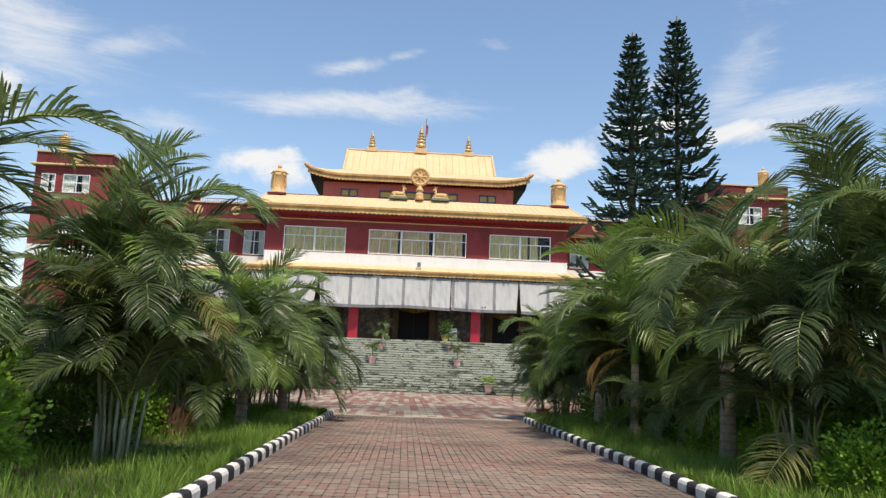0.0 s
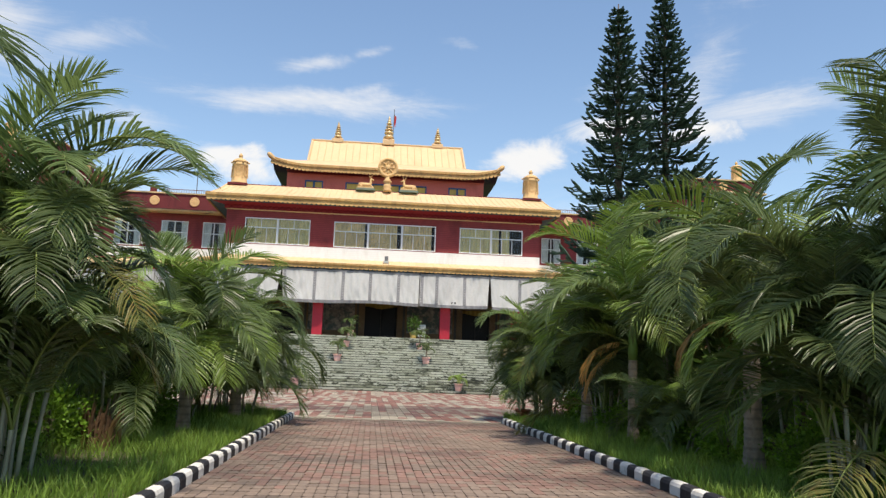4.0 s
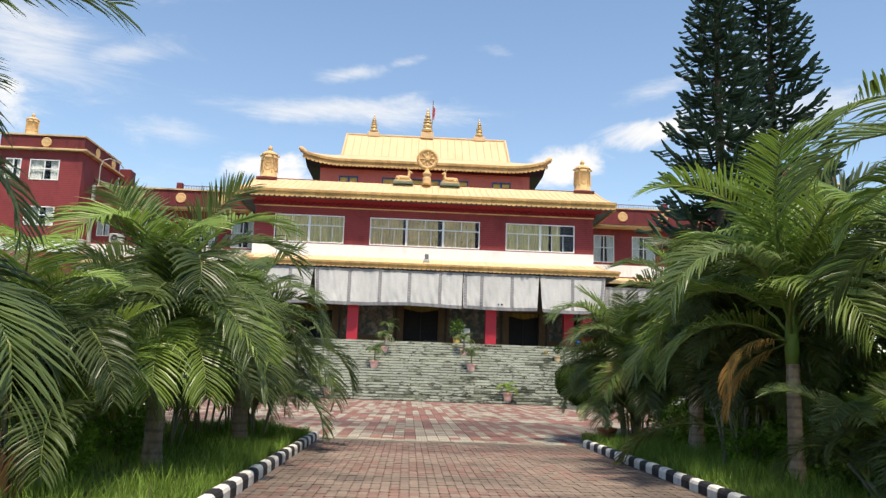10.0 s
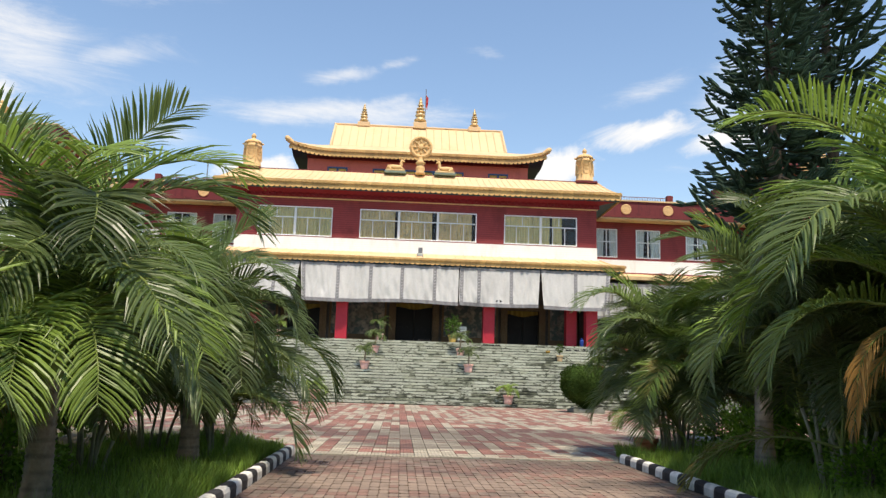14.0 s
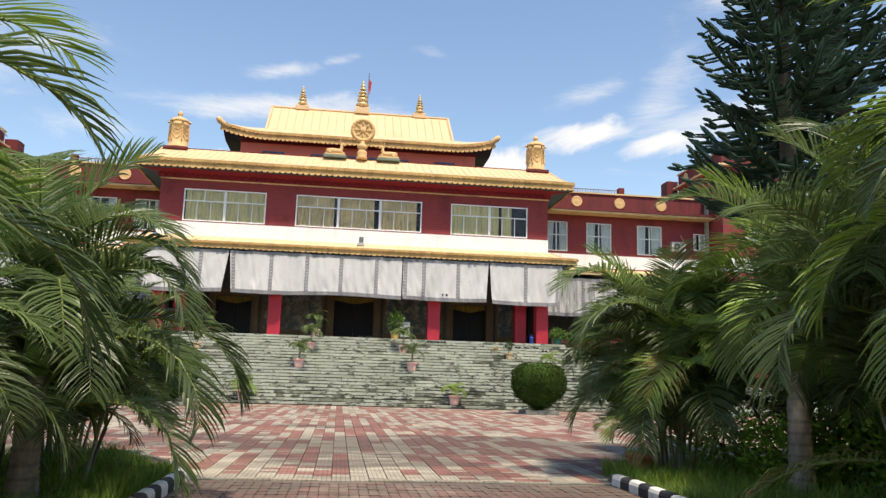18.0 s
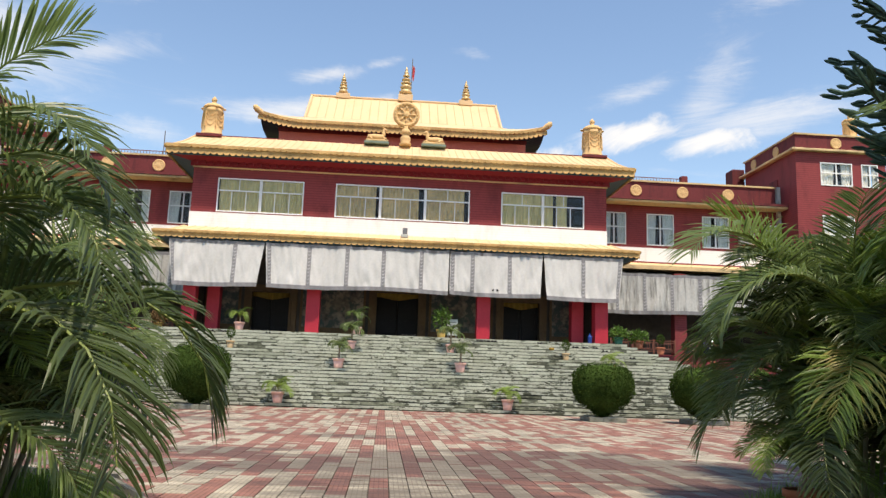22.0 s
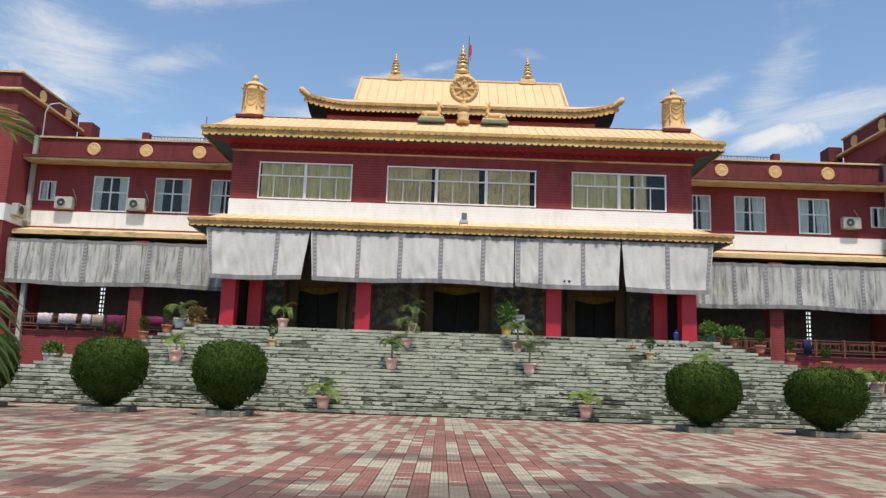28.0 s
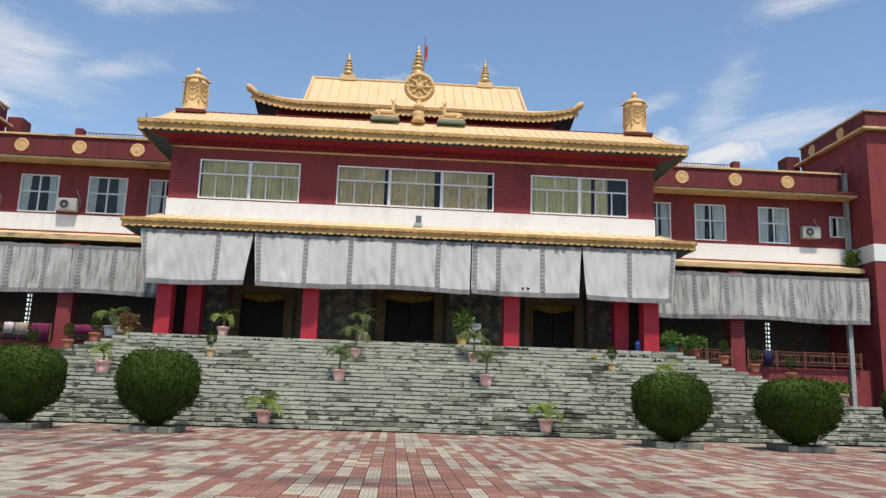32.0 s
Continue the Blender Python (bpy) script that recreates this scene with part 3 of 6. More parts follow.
part("white_band", box(-10.83, 10.83, FY - 0.03, FY + 0.25, 8.3, 9.36), "white_wall", hall)
for s in (-1, 1):
    part("side_wall", box(min(s * 10.8, s * 10.55), max(s * 10.8, s * 10.55), FY + 0.25, 62, 8.3, 12.1), "maroon", hall)
part("trim", box(-10.86, 10.86, FY - 0.06, FY, 11.68, 11.75), "ochre_trim", hall)
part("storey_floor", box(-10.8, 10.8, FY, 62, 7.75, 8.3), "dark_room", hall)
# dark sheet behind the windows stands for the unlit rooms
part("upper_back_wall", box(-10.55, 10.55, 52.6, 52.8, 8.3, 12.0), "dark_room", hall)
# frieze of small dentils under the eave
part("frieze", box(-10.95, 10.95, FY - 0.12, FY, 11.75, 12.05), "frieze_red", hall)
dent = box(-0.11, 0.11, -0.14, 0, -0.09, 0.09).mesh("dentil", M["frieze_red"])
for i in range(54):
    part("dentil", dent, "maroon", hall, at=pose(-10.7 + i * 0.4038, FY - 0.12, 11.93))
for k, (xa, xb, za, zb) in enumerate(WIN):
    bays = 3 if k == 1 else 2
    w = part("window", rim(xa, xb, FY - 0.03, FY + 0.06, za, zb, 0.06), "frame_white", hall, "white aluminium window frame")
    wz = za + (zb - za) * 0.63
    part("transom", box(xa + 0.075, xb - 0.075, FY - 0.02, FY + 0.05, wz - 0.03, wz + 0.03), "frame_white", w)
    for j in range(1, bays):
        x = xa + (xb - xa) * j / bays
        part("mullion", box(x - 0.07, x + 0.07, FY - 0.025, FY + 0.05, za + 0.075, zb - 0.075), "frame_white", w)
    for j in range(bays):
        a, c = xa + (xb - xa) * j / bays, xa + (xb - xa) * (j + 1) / bays
        for q, z0, z1 in ((2, wz + 0.04, zb - 0.075), (3, za + 0.075, wz - 0.04)):
            for i in range(1, q):
                x = a + (c - a) * i / q
                part("glazing_bar", box(x - 0.022, x + 0.022, FY - 0.012, FY + 0.04, z0, z1), "frame_white", w)
        part("pane", box(a + 0.05, c - 0.05, FY + 0.015, FY + 0.021, za + 0.06, zb - 0.06), "glass", w).visible_shadow = False
        # two gathered drapes a bay, parted where the frames show dark glass
        covers = {0: [((0.05, 1.0),), ((0.0, 0.97),)], 1: [((0.02, 0.90),), ((0.02, 0.86),), ((0.0, 0.88),)], 2: [((0.0, 0.97),), ((0.0, 0.26), (0.33, 0.60))]}[k][j]
        for u0, u1 in covers:
            n = int(70 * (u1 - u0)) + 2
            rows = [[(a + (c - a) * (u0 + (u1 - u0) * i / n) + 0.02 * (1 - v) * math.sin(i * 0.5), FY + 0.12 + (0.030 + 0.018 * v) * math.sin(i * 1.25 + 0.9 * math.sin(i * 0.37 + j)), zb + 0.05 + (za - zb - 0.1) * v) for i in range(n + 1)] for v in (0.0, 0.35, 0.7, 1.0)]
            part("drape", Build().grid(rows), "drape" if k == 1 else "drape_green", w, "gathered ochre drapes behind the glass", smooth=True)

# hipped sheet roof of the upper storey, with ribs and a scalloped eave
def eave_tile():
    p = [(-0.145, 0, 0.0), (-0.145, 0, -0.26)]
    arc = [(0.145 * math.cos(math.pi + math.pi * i / 6), 0, -0.26 + 0.10 * math.sin(math.pi + math.pi * i / 6)) for i in range(7)]
    front = [(-0.145, 0, 0.0)] + arc + [(0.145, 0, 0.0)]
    n = len(front)
    v = [(x, -0.03 - 0.035 * math.cos(x / 0.145 * 1.45), z) for x, y, z in front] + [(x, 0.02, z) for x, y, z in front]
    f = [tuple(range(n))] + [tuple(range(2 * n - 1, n - 1, -1))] + [(i, i + n, (i + 1) % n + n, (i + 1) % n) for i in range(n)]
    b = Build().add(v, f)
    # short rolled lip of the roof sheet over the hanging tile
    lip = [(-0.145, 0.015)] + [(0.145 * math.cos(math.pi + math.pi * i / 6), -0.05 + 0.075 * math.sin(math.pi + math.pi * i / 6)) for i in range(7)] + [(0.145, 0.015)]
    v = [(x, -0.115, z) for x, z in lip] + [(x, -0.03, z) for x, z in lip]
    b.add(v, f)
    return b.mesh("eave_tile", M["gold_tile"])


TILE = eave_tile()


def tile_run(parent, p, q, count, tall=1.0):
    """Scalloped tiles hung from p to q; they face to the right hand of the way seen from above."""
    a, b = Vector(p), Vector(q)
    turn = math.degrees(math.atan2(b.y - a.y, b.x - a.x))
    wide = (b - a).length / count / 0.29
    for i in range(count):
        c = a.lerp(b, (i + 0.5) / count)
        part("eave_tile", TILE, "", parent, at=pose(c.x, c.y, c.z, 0, 0, turn) @ Matrix.Diagonal((wide, 1, tall * random.uniform(0.97, 1.03), 1)))


def hip_roof(name, xo, yo, zo, xi, yi, zi, yb, ribs):
    """Skirt roof with the eave at half width xo and front yo, rising to half width xi at yi; it runs back to yb."""
    b = Build()
    t = 0.06
    o = [(-xo, yb, zo), (-xo, yo, zo), (xo, yo, zo), (xo, yb, zo)]
    n = [(-xi, yb, zi), (-xi, yi, zi), (xi, yi, zi), (xi, yb, zi)]
    mid = [tuple((Vector(o[k]).lerp(Vector(n[k]), 0.55) + Vector((0, 0, -0.10)))) for k in range(4)]
    low = [(x, y, z - t) for x, y, z in o]
    b.add(low + o + mid + n, [(r + k, r + k + 1, r + k + 5, r + k + 4) for r in (0, 4, 8) for k in range(3)])
    roof = part(name, b, "gold_roof", hall, "golden sheet-metal roof with standing seams")
    for i in range(ribs + 1):
        s = i / ribs
        p = [Vector(q[1]).lerp(Vector(q[2]), s) + Vector((0, 0, 0.012)) for q in (o, mid, n)]
        part("standing_seam", Build().tube(p, 0.022, 4), "gold_roof", roof)
    for s in (1, 2):
        part("hip_ridge", Build().tube([o[s], mid[s], n[s]], 0.06, 6), "gold_roof", roof)
    return roof


roof2 = hip_roof("upper_roof", 12.0, 49.3, 12.48, 11.05, 51.2, 13.66, 58, 58)
tile_run(roof2, (-12.0, 49.3, 12.57), (12.0, 49.3, 12.57), 76, 1.3)
tile_run(roof2, (-12.0, 56.5, 12.57), (-12.0, 49.3, 12.57), 23, 1.3)
tile_run(roof2, (12.0, 49.3, 12.57), (12.0, 56.5, 12.57), 23, 1.3)
part("cove", Build().add([(-11.9, 49.46, 12.14), (11.9, 49.46, 12.14), (10.9, FY - 0.13, 11.98), (-10.9, FY - 0.13, 11.98)], [(0, 3, 2, 1)]), "frieze_red", hall, "crimson cove under the eave", solid=0.03)
part("eave_board", box(-11.97, 11.97, 49.34, 49.46, 12.08, 12.22), "teal", hall, "thin teal eave board")
for s in (-1, 1):
    part("soffit", Build().add([(s * 11.95, 49.46, 12.2), (s * 11.95, 56.5, 12.2), (s * 10.8, 56.5, 11.75), (s * 10.8, FY + 0.1, 11.75), (s * 10.9, 50.17, 11.98)], [(0, 1, 2, 3, 4)]), "teal", hall, "dark teal painted soffit", solid=0.04)
part("terrace", box(-11.03, 11.03, 51.2, 66, 13.3, 13.62), "maroon_dark", hall)
part("parapet_edge", box(-11.05, 11.05, 51.2, 51.32, 13.62, 13.72), "maroon_dark", hall)

# lower roof over the portico
roof1 = hip_roof("portico_roof", 12.1, 48.9, 8.10, 11.0, 50.27, 8.60, 56, 40)
tile_run(roof1, (-12.1, 48.9, 8.12), (12.1, 48.9, 8.12), 83)
tile_run(roof1, (-12.1, 55, 8.12), (-12.1, 48.9, 8.12), 20)
tile_run(roof1, (12.1, 48.9, 8.12), (12.1, 55, 8.12), 20)
part("soffit", box(-11.95, 11.95, 48.97, 50.5, 7.74, 7.82), "teal", hall, "dark teal painted soffit")
for s in (-1, 1):
    part("soffit", box(min(s * 11.95, s * 10.8), max(s * 11.95, s * 10.8), 50.5, 55.3, 7.74, 7.82), "teal", hall)

# portico: columns, back wall with three doorways, floor, ceiling
def column(x, y, w):
    c = part("column", Build().box(x - w / 2, x + w / 2, y - w / 2, y + w / 2, LAND + 0.02, 7.35, 0.02), "red", hall, "square crimson column")
    part("capital", Build().box(x - w * 0.65, x + w * 0.65, y - w * 0.6, y + w * 0.6, 7.35, 7.74, 0.03), "red", c)


for x, y, w in ((-10.28, 49.75, 0.62), (-4.23, 49.75, 0.66), (4.27, 49.75, 0.66), (10.3, 49.75, 0.66), (-9.35, 50.9, 0.62), (9.35, 50.9, 0.62)):
    column(x, y, w)
# ceiling and walls carry the portico's shade in their dark colour
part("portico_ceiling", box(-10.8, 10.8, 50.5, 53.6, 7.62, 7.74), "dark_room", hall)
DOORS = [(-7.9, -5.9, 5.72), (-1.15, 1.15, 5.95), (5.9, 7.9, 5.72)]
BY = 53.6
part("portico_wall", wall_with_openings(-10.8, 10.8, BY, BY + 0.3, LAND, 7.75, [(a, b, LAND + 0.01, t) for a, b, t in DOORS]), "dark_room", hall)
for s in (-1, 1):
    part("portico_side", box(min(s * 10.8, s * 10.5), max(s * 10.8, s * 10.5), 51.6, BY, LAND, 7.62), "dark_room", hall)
# dark closed box, so that the doorways look unlit inside
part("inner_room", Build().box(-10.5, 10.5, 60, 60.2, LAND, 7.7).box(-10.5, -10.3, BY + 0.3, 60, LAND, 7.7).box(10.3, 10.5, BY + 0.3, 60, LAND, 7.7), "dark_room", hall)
for a, b, t in DOORS:
    d = part("doorway", wall_with_openings(a - 0.42, b + 0.42, BY - 0.12, BY, LAND, t + 0.40, [(a, b, LAND, t)]), "carved", hall, "carved dark wood door surround")
    part("door_moulding", wall_with_openings(a - 0.12, b + 0.12, BY - 0.17, BY - 0.12, LAND, t + 0.10, [(a - 0.04, b + 0.04, LAND, t + 0.02)]), "carved", d)
    # leaves added across the open doorways; their colour stands for the dim room
    for k, (xa, xb) in enumerate(((a, (a + b) / 2 - 0.006), ((a + b) / 2 + 0.006, b))):
        leaf = part("added_door_leaf", Build().box(xa + 0.01, xb - 0.01, BY + 0.24, BY + 0.29, LAND + 0.02, t - 0.02, 0.01), "doorway_dim", d, "dark leaf added across the doorway for the dim room inside")
        for za, zb in ((LAND + 0.2, LAND + 0.95), (LAND + 1.1, t - 0.2)):
            part("door_panel", rim(xa + 0.14, xb - 0.14, BY + 0.225, BY + 0.24, za, zb, 0.05), "doorway_dim", leaf)
    rows = [[(a + (b - a) * i / 30, BY + 0.12 + 0.04 * math.sin(i * 1.3), z if r == 0 else z - 0.16 * math.sin(math.pi * i / 30) ** 2) for i in range(31)] for r, z in enumerate((t, t - 0.22))]
    part("valance", Build().grid(rows), "yellow_cloth", d, "yellow silk valance in the doorway", smooth=True)
for a, b in ((-10.4, -8.5), (-5.3, -1.75), (1.75, 5.3), (8.5, 10.4)):
    p = part("mural_panel", box(a + 0.12, b - 0.12, BY - 0.05, BY, LAND + 0.55, 6.6), "mural", hall, "dim painted mural behind glass")
    part("panel_frame", wall_with_openings(a, b, BY - 0.10, BY, LAND, 6.72, [(a + 0.12, b - 0.12, LAND + 0.55, 6.6)]), "carved", p)

# ---------- top pavilion with a flared gold roof ----------
PW = 59.35
POPEN = [(-6.55, -5.1, 15.50, 16.17), (-3.3, 3.3, 15.50, 16.17), (5.1, 6.55, 15.50, 16.17)]
part("pavilion_wall", wall_with_openings(-8.0, 8.0, PW, PW + 0.25, 13.62, 17.2, POPEN), "pavilion_lit", hall)
for s in (-1, 1):
    part("pavilion_side", box(min(s * 8.0, s * 7.75), max(s * 8.0, s * 7.75), PW + 0.25, 67.4, 13.62, 17.2), "pavilion_lit", hall)
part("pavilion_back", box(-8, 8, 67.4, 67.6, 13.62, 17.2), "pavilion_lit", hall)
for xa, xb, za, zb in POPEN:
    n = 6 if xb - xa > 3 else 2
    w = part("pavilion_window", rim(xa, xb, PW - 0.04, PW + 0.06, za, zb, 0.10), "blue_paint", hall, "blue painted window frame with yellow panels")
    for i in range(n):
        x = xa + (xb - xa) * i / n
        if i:
            part("post", box(x - 0.07, x + 0.07, PW - 0.04, PW + 0.06, za + 0.1, zb - 0.1), "blue_paint", w)
        if i < n:
            part("panel", box(x + 0.07, x + (xb - xa) / n - 0.07, PW + 0.08, PW + 0.12, za + 0.05, zb - 0.05), "yellow_pane", w)


def flare(x, half):
    """Lift of the eave towards its upturned ends."""
    return 0.50 * max(0.0, (abs(x) / half - 0.68) / 0.32) ** 2.0


EX, EY0, EY1, RZ, RY = 9.15, 58.6, 68.4, 20.75, 63.5
xs = [-EX + 2 * EX * i / 48 for i in range(49)]
for sgn, y0 in ((1, EY0), (-1, EY1)):
    rows = []
    for k in range(7):
        s = k / 6
        hx = EX + (6.5 - EX) * s
        rows.append([(x / EX * hx, y0 + sgn * (1.75 * s), 17.26 + flare(x, EX) * (1 - s) ** 1.5 + 0.81 * s ** 1.25) for x in xs])
    part("skirt_roof", Build().grid(rows if sgn > 0 else rows[::-1]), "gold_roof", hall, "golden flared skirt roof", smooth=True, solid=0.09)
ys = [EY0 + (EY1 - EY0) * i / 30 for i in range(31)]
for s in (-1, 1):
    rows = []
    for k in range(5):
        q = k / 4
        cy = (EY0 + EY1) / 2
        hy = (EY1 - EY0) / 2
        rows.append([(s * (EX - (EX - 6.5) * q), cy + (y - cy) / hy * (hy - 1.75 * q), 17.26 + flare((y - cy), hy) * (1 - q) ** 1.5 + 0.81 * q ** 1.25) for y in ys])
    part("skirt_roof", Build().grid(rows), "gold_roof", hall, smooth=True, solid=0.09)
main = part("pavilion_roof", Build().add([(-6.5, 60.35, 18.05), (6.5, 60.35, 18.05), (6.5, RY, RZ), (-6.5, RY, RZ), (-6.5, 66.65, 18.05), (6.5, 66.65, 18.05)],
                                         [(0, 1, 2, 3), (3, 2, 5, 4), (0, 3, 4), (1, 5, 2)]), "gold_roof", hall, "steep golden sheet roof with raised seams")
for i in range(23):
    x = -6.4 + 12.8 * i / 22
    part("standing_seam", Build().tube([(x, 60.33, 18.06), (x, RY, RZ + 0.02)], 0.03, 4), "gold_roof", main)
for s in (-1, 1):
    part("verge", Build().tube([(s * 6.52, 60.2, 18.0), (s * 6.52, RY, RZ + 0.03), (s * 6.52, 66.7, 18.0)], 0.09, 6), "gold_roof", main)
part("ridge_cap", box(-6.6, 6.6, RY - 0.12, RY + 0.12, RZ - 0.05, RZ + 0.09, 0.03), "gold_roof", main)
skirt_edge = part("eave_board", Build().tube([(x, EY0 - 0.01, 17.22 + flare(x, EX)) for x in xs], 0.05, 6), "gold_tile", hall)
for i in range(62):
    x0, x1 = -EX + 2 * EX * i / 62, -EX + 2 * EX * (i + 1) / 62
    a, b = Vector((x0, EY0, 17.26 + flare(x0, EX))), Vector((x1, EY0, 17.26 + flare(x1, EX)))
    c = (a + b) / 2
    part("eave_tile", TILE, "", skirt_edge, at=pose(c.x, c.y - 0.02, c.z, 0, -math.degrees(math.atan2(b.z - a.z, b.x - a.x)), 0) @ Matrix.Diagonal(((b - a).length / 0.29, 1, 1.55, 1)))
part("pavilion_soffit", Build().grid([[(x, EY0 + 0.06, 16.92 + flare(x, EX) * 0.9) for x in xs], [(x * 0.88, PW, 16.95) for x in xs]]), "teal", hall, "dark teal soffit under the flared eave", solid=0.03)
part("pavilion_frieze", box(-8.05, 8.05, PW - 0.08, PW, 16.72, 16.98), "maroon_dark", hall)
for s in (-1, 1):
    part("side_soffit", Build().grid([[(s * (EX - 0.05), y, 16.9 + flare(y - 63.5, 4.9) * 0.9) for y in ys], [(s * 8.0, 63.5 + (y - 63.5) * 0.78, 16.95) for y in ys]]), "teal", hall, solid=0.03)
    horn = [(s * (EX - 0.45), EY0 + 0.10, 17.42), (s * (EX - 0.1), EY0 - 0.02, 17.62), (s * (EX + 0.16), EY0 - 0.12, 17.80), (s * (EX + 0.30), EY0 - 0.16, 17.95), (s * (EX + 0.38), EY0 - 0.18, 18.03)]
    part("eave_horn", Build().tube(horn, [0.16, 0.17, 0.20, 0.17, 0.06], 10), "gold_pale", hall, "upturned gilded eave horn", smooth=True)

# ---------- wings and end blocks ----------
WY = 56.5


def casement(xa, xb, za, zb, y, parent, cols=2, seed=0):
    w = part("window", rim(xa, xb, y - 0.03, y + 0.06, za, zb, 0.06), "frame_white", parent, "white framed window with parted pale curtains")
    for i in range(1, cols):
        x = xa + (xb - xa) * i / cols
        part("mullion", box(x - 0.035, x + 0.035, y - 0.02, y + 0.05, za + 0.08, zb - 0.08), "frame_white", w)
    zm = za + (zb - za) * 0.55
    if zb - za > 1.3:
        part("transom", box(xa + 0.08, xb - 0.08, y - 0.015, y + 0.045, zm - 0.035, zm + 0.035), "frame_white", w)
    part("pane", box(xa + 0.05, xb - 0.05, y + 0.015, y + 0.021, za + 0.06, zb - 0.06), "glass", w).visible_shadow = False
    r = random.Random(seed)
    for side in (0, 1):
        cover = r.uniform(0.24, 0.52)
        a, c = (xa, xa + (xb - xa) * cover) if side == 0 else (xb - (xb - xa) * cover, xb)
        rows = [[(a + (c - a) * i / 24 * (1 - 0.12 * v * (1 - side)) + 0.12 * (c - a) * v * side, y + 0.12 + 0.03 * math.sin(i * 1.25 + side), zb + 0.03 + (za - zb - 0.06) * v) for i in range(25)] for v in (0, 0.5, 1)]
        part("curtain", Build().grid(rows), "drape_pale", w, smooth=True)
    return w


medal_prof = [(0.0, 0.07), (0.16, 0.075), (0.20, 0.06), (0.34, 0.06), (0.37, 0.08), (0.43, 0.08), (0.46, 0.04), (0.46, 0.0)]


def medallion(x, y, z, parent, turn=0, r=1.0):
    b = Build().lathe(medal_prof, 28, caps=False)
    m = part("medallion", b, "gold_pale", parent, "round gilded relief medallion", smooth=True, at=pose(x, y, z, 90, 0, turn) @ Matrix.Scale(r, 4))
    for k in range(8):
        part("petal", PETAL, "", m, at=pose(0, 0, 0.06, 0, 0, k * 45))


PETAL = Build().add([(0.20, -0.045, 0), (0.33, -0.07, 0), (0.33, 0.07, 0), (0.20, 0.045, 0), (0.22, 0, 0.018), (0.31, 0, 0.022)],
                    [(0, 1, 5, 4), (1, 2, 5), (2, 3, 4, 5), (3, 0, 4)]).mesh("petal", M["gold_pale"])

for s in (-1, 1):
    def sx(a, b):
        return (min(s * a, s * b), max(s * a, s * b))
    if s > 0:
        wins = [(12.3, 13.8, 9.88, 11.86), (15.1, 16.8, 9.88, 11.86), (18.6, 20.3, 9.88, 11.86), (22.55, 23.4, 10.35, 11.5)]
    else:
        wins = [(-13.65, -12.0, 9.84, 11.78), (-16.7, -14.75, 9.84, 11.78), (-20.1, -18.17, 9.8, 11.76), (-23.04, -22.16, 10.3, 11.4)]
    part("wing_wall", wall_with_openings(*sx(10.8, 24), WY, WY + 0.25, 9.72, 12.9, wins), "maroon", hall)
    part("wing_band", box(*sx(10.8, 24), WY - 0.03, WY + 0.25, 8.3, 9.72), "white_wall", hall)
    # dark backing close behind the wing windows, in place of unlit rooms
    part("wing_room", box(*sx(10.8, 24), WY + 1.6, WY + 1.7, 8.3, 12.9), "dark_room", hall)
    part("wing_ledge", Build().box(*sx(11.4, 23.6), 55.46, WY, 12.34, 12.48, 0.03), "ochre_trim", hall, "stained ochre ledge")
    part("wing_slab", box(*sx(10.8, 24), WY - 1.1, 66, 12.48, 12.62), "maroon_dark", hall)
    part("wing_frieze", box(*sx(10.8, 23.2), 56.3, WY + 0.3, 12.62, 13.80), "maroon_dark", hall)
    part("frieze_trim", box(*sx(10.8, 23.25), 56.22, WY + 0.35, 13.80, 13.90), "ochre_trim", hall)
    for k, x in enumerate((14.38, 17.32, 20.22)):
        medallion(s * x, 56.3, 13.24, hall, r=0.80)
    for k, w in enumerate(wins):
        casement(*w, WY, hall, seed=k + (10 if s > 0 else 30))
    # roof terrace rail
    rail = part("terrace_rail", Build().box(*sx(13.5, 17.6), 57.2, 57.24, 14.34, 14.38).box(*sx(13.5, 17.6), 57.2, 57.24, 14.0, 14.03), "rail", hall, "thin red terrace railing")
    for k in range(22):
        x = s * (13.6 + k * 0.185)
        part("baluster", box(x - 0.012, x + 0.012, 57.2, 57.24, 13.85, 14.34), "rail", rail)
    part("terrace_post", Build().box(*sx(17.5, 17.9), 56.9, 57.3, 13.6, 14.50, 0.03), "maroon_dark", hall)
    # lower wing roof, veranda
    part("veranda_roof", Build().add([(sx(11.5, 23.58)[0], 55.25, 8.22), (sx(11.5, 23.58)[1], 55.25, 8.22), (sx(11.5, 23.58)[1], 55.25, 8.46), (sx(11.5, 23.58)[0], 55.25, 8.46),
                                      (sx(11.5, 23.58)[1], WY - 0.03, 8.78), (sx(11.5, 23.58)[0], WY - 0.03, 8.78), (sx(11.5, 23.58)[1], WY - 0.03, 8.22), (sx(11.5, 23.58)[0], WY - 0.03, 8.22)],
                                     [(0, 1, 2, 3), (3, 2, 4, 5), (0, 7, 6, 1), (1, 6, 4, 2), (0, 3, 5, 7)]), "ochre_trim", hall, "stained ochre veranda roof edge")
    part("red_line", box(*sx(11.0, 23.58), WY - 0.06, WY - 0.03, 8.78, 8.86), "maroon", hall)
    # veranda shade is put into the dark back wall and ceiling
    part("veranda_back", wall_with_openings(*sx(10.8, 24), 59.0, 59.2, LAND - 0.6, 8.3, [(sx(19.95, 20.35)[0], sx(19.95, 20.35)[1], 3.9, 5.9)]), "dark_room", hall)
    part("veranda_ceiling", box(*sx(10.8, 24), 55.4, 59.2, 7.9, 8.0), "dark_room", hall)
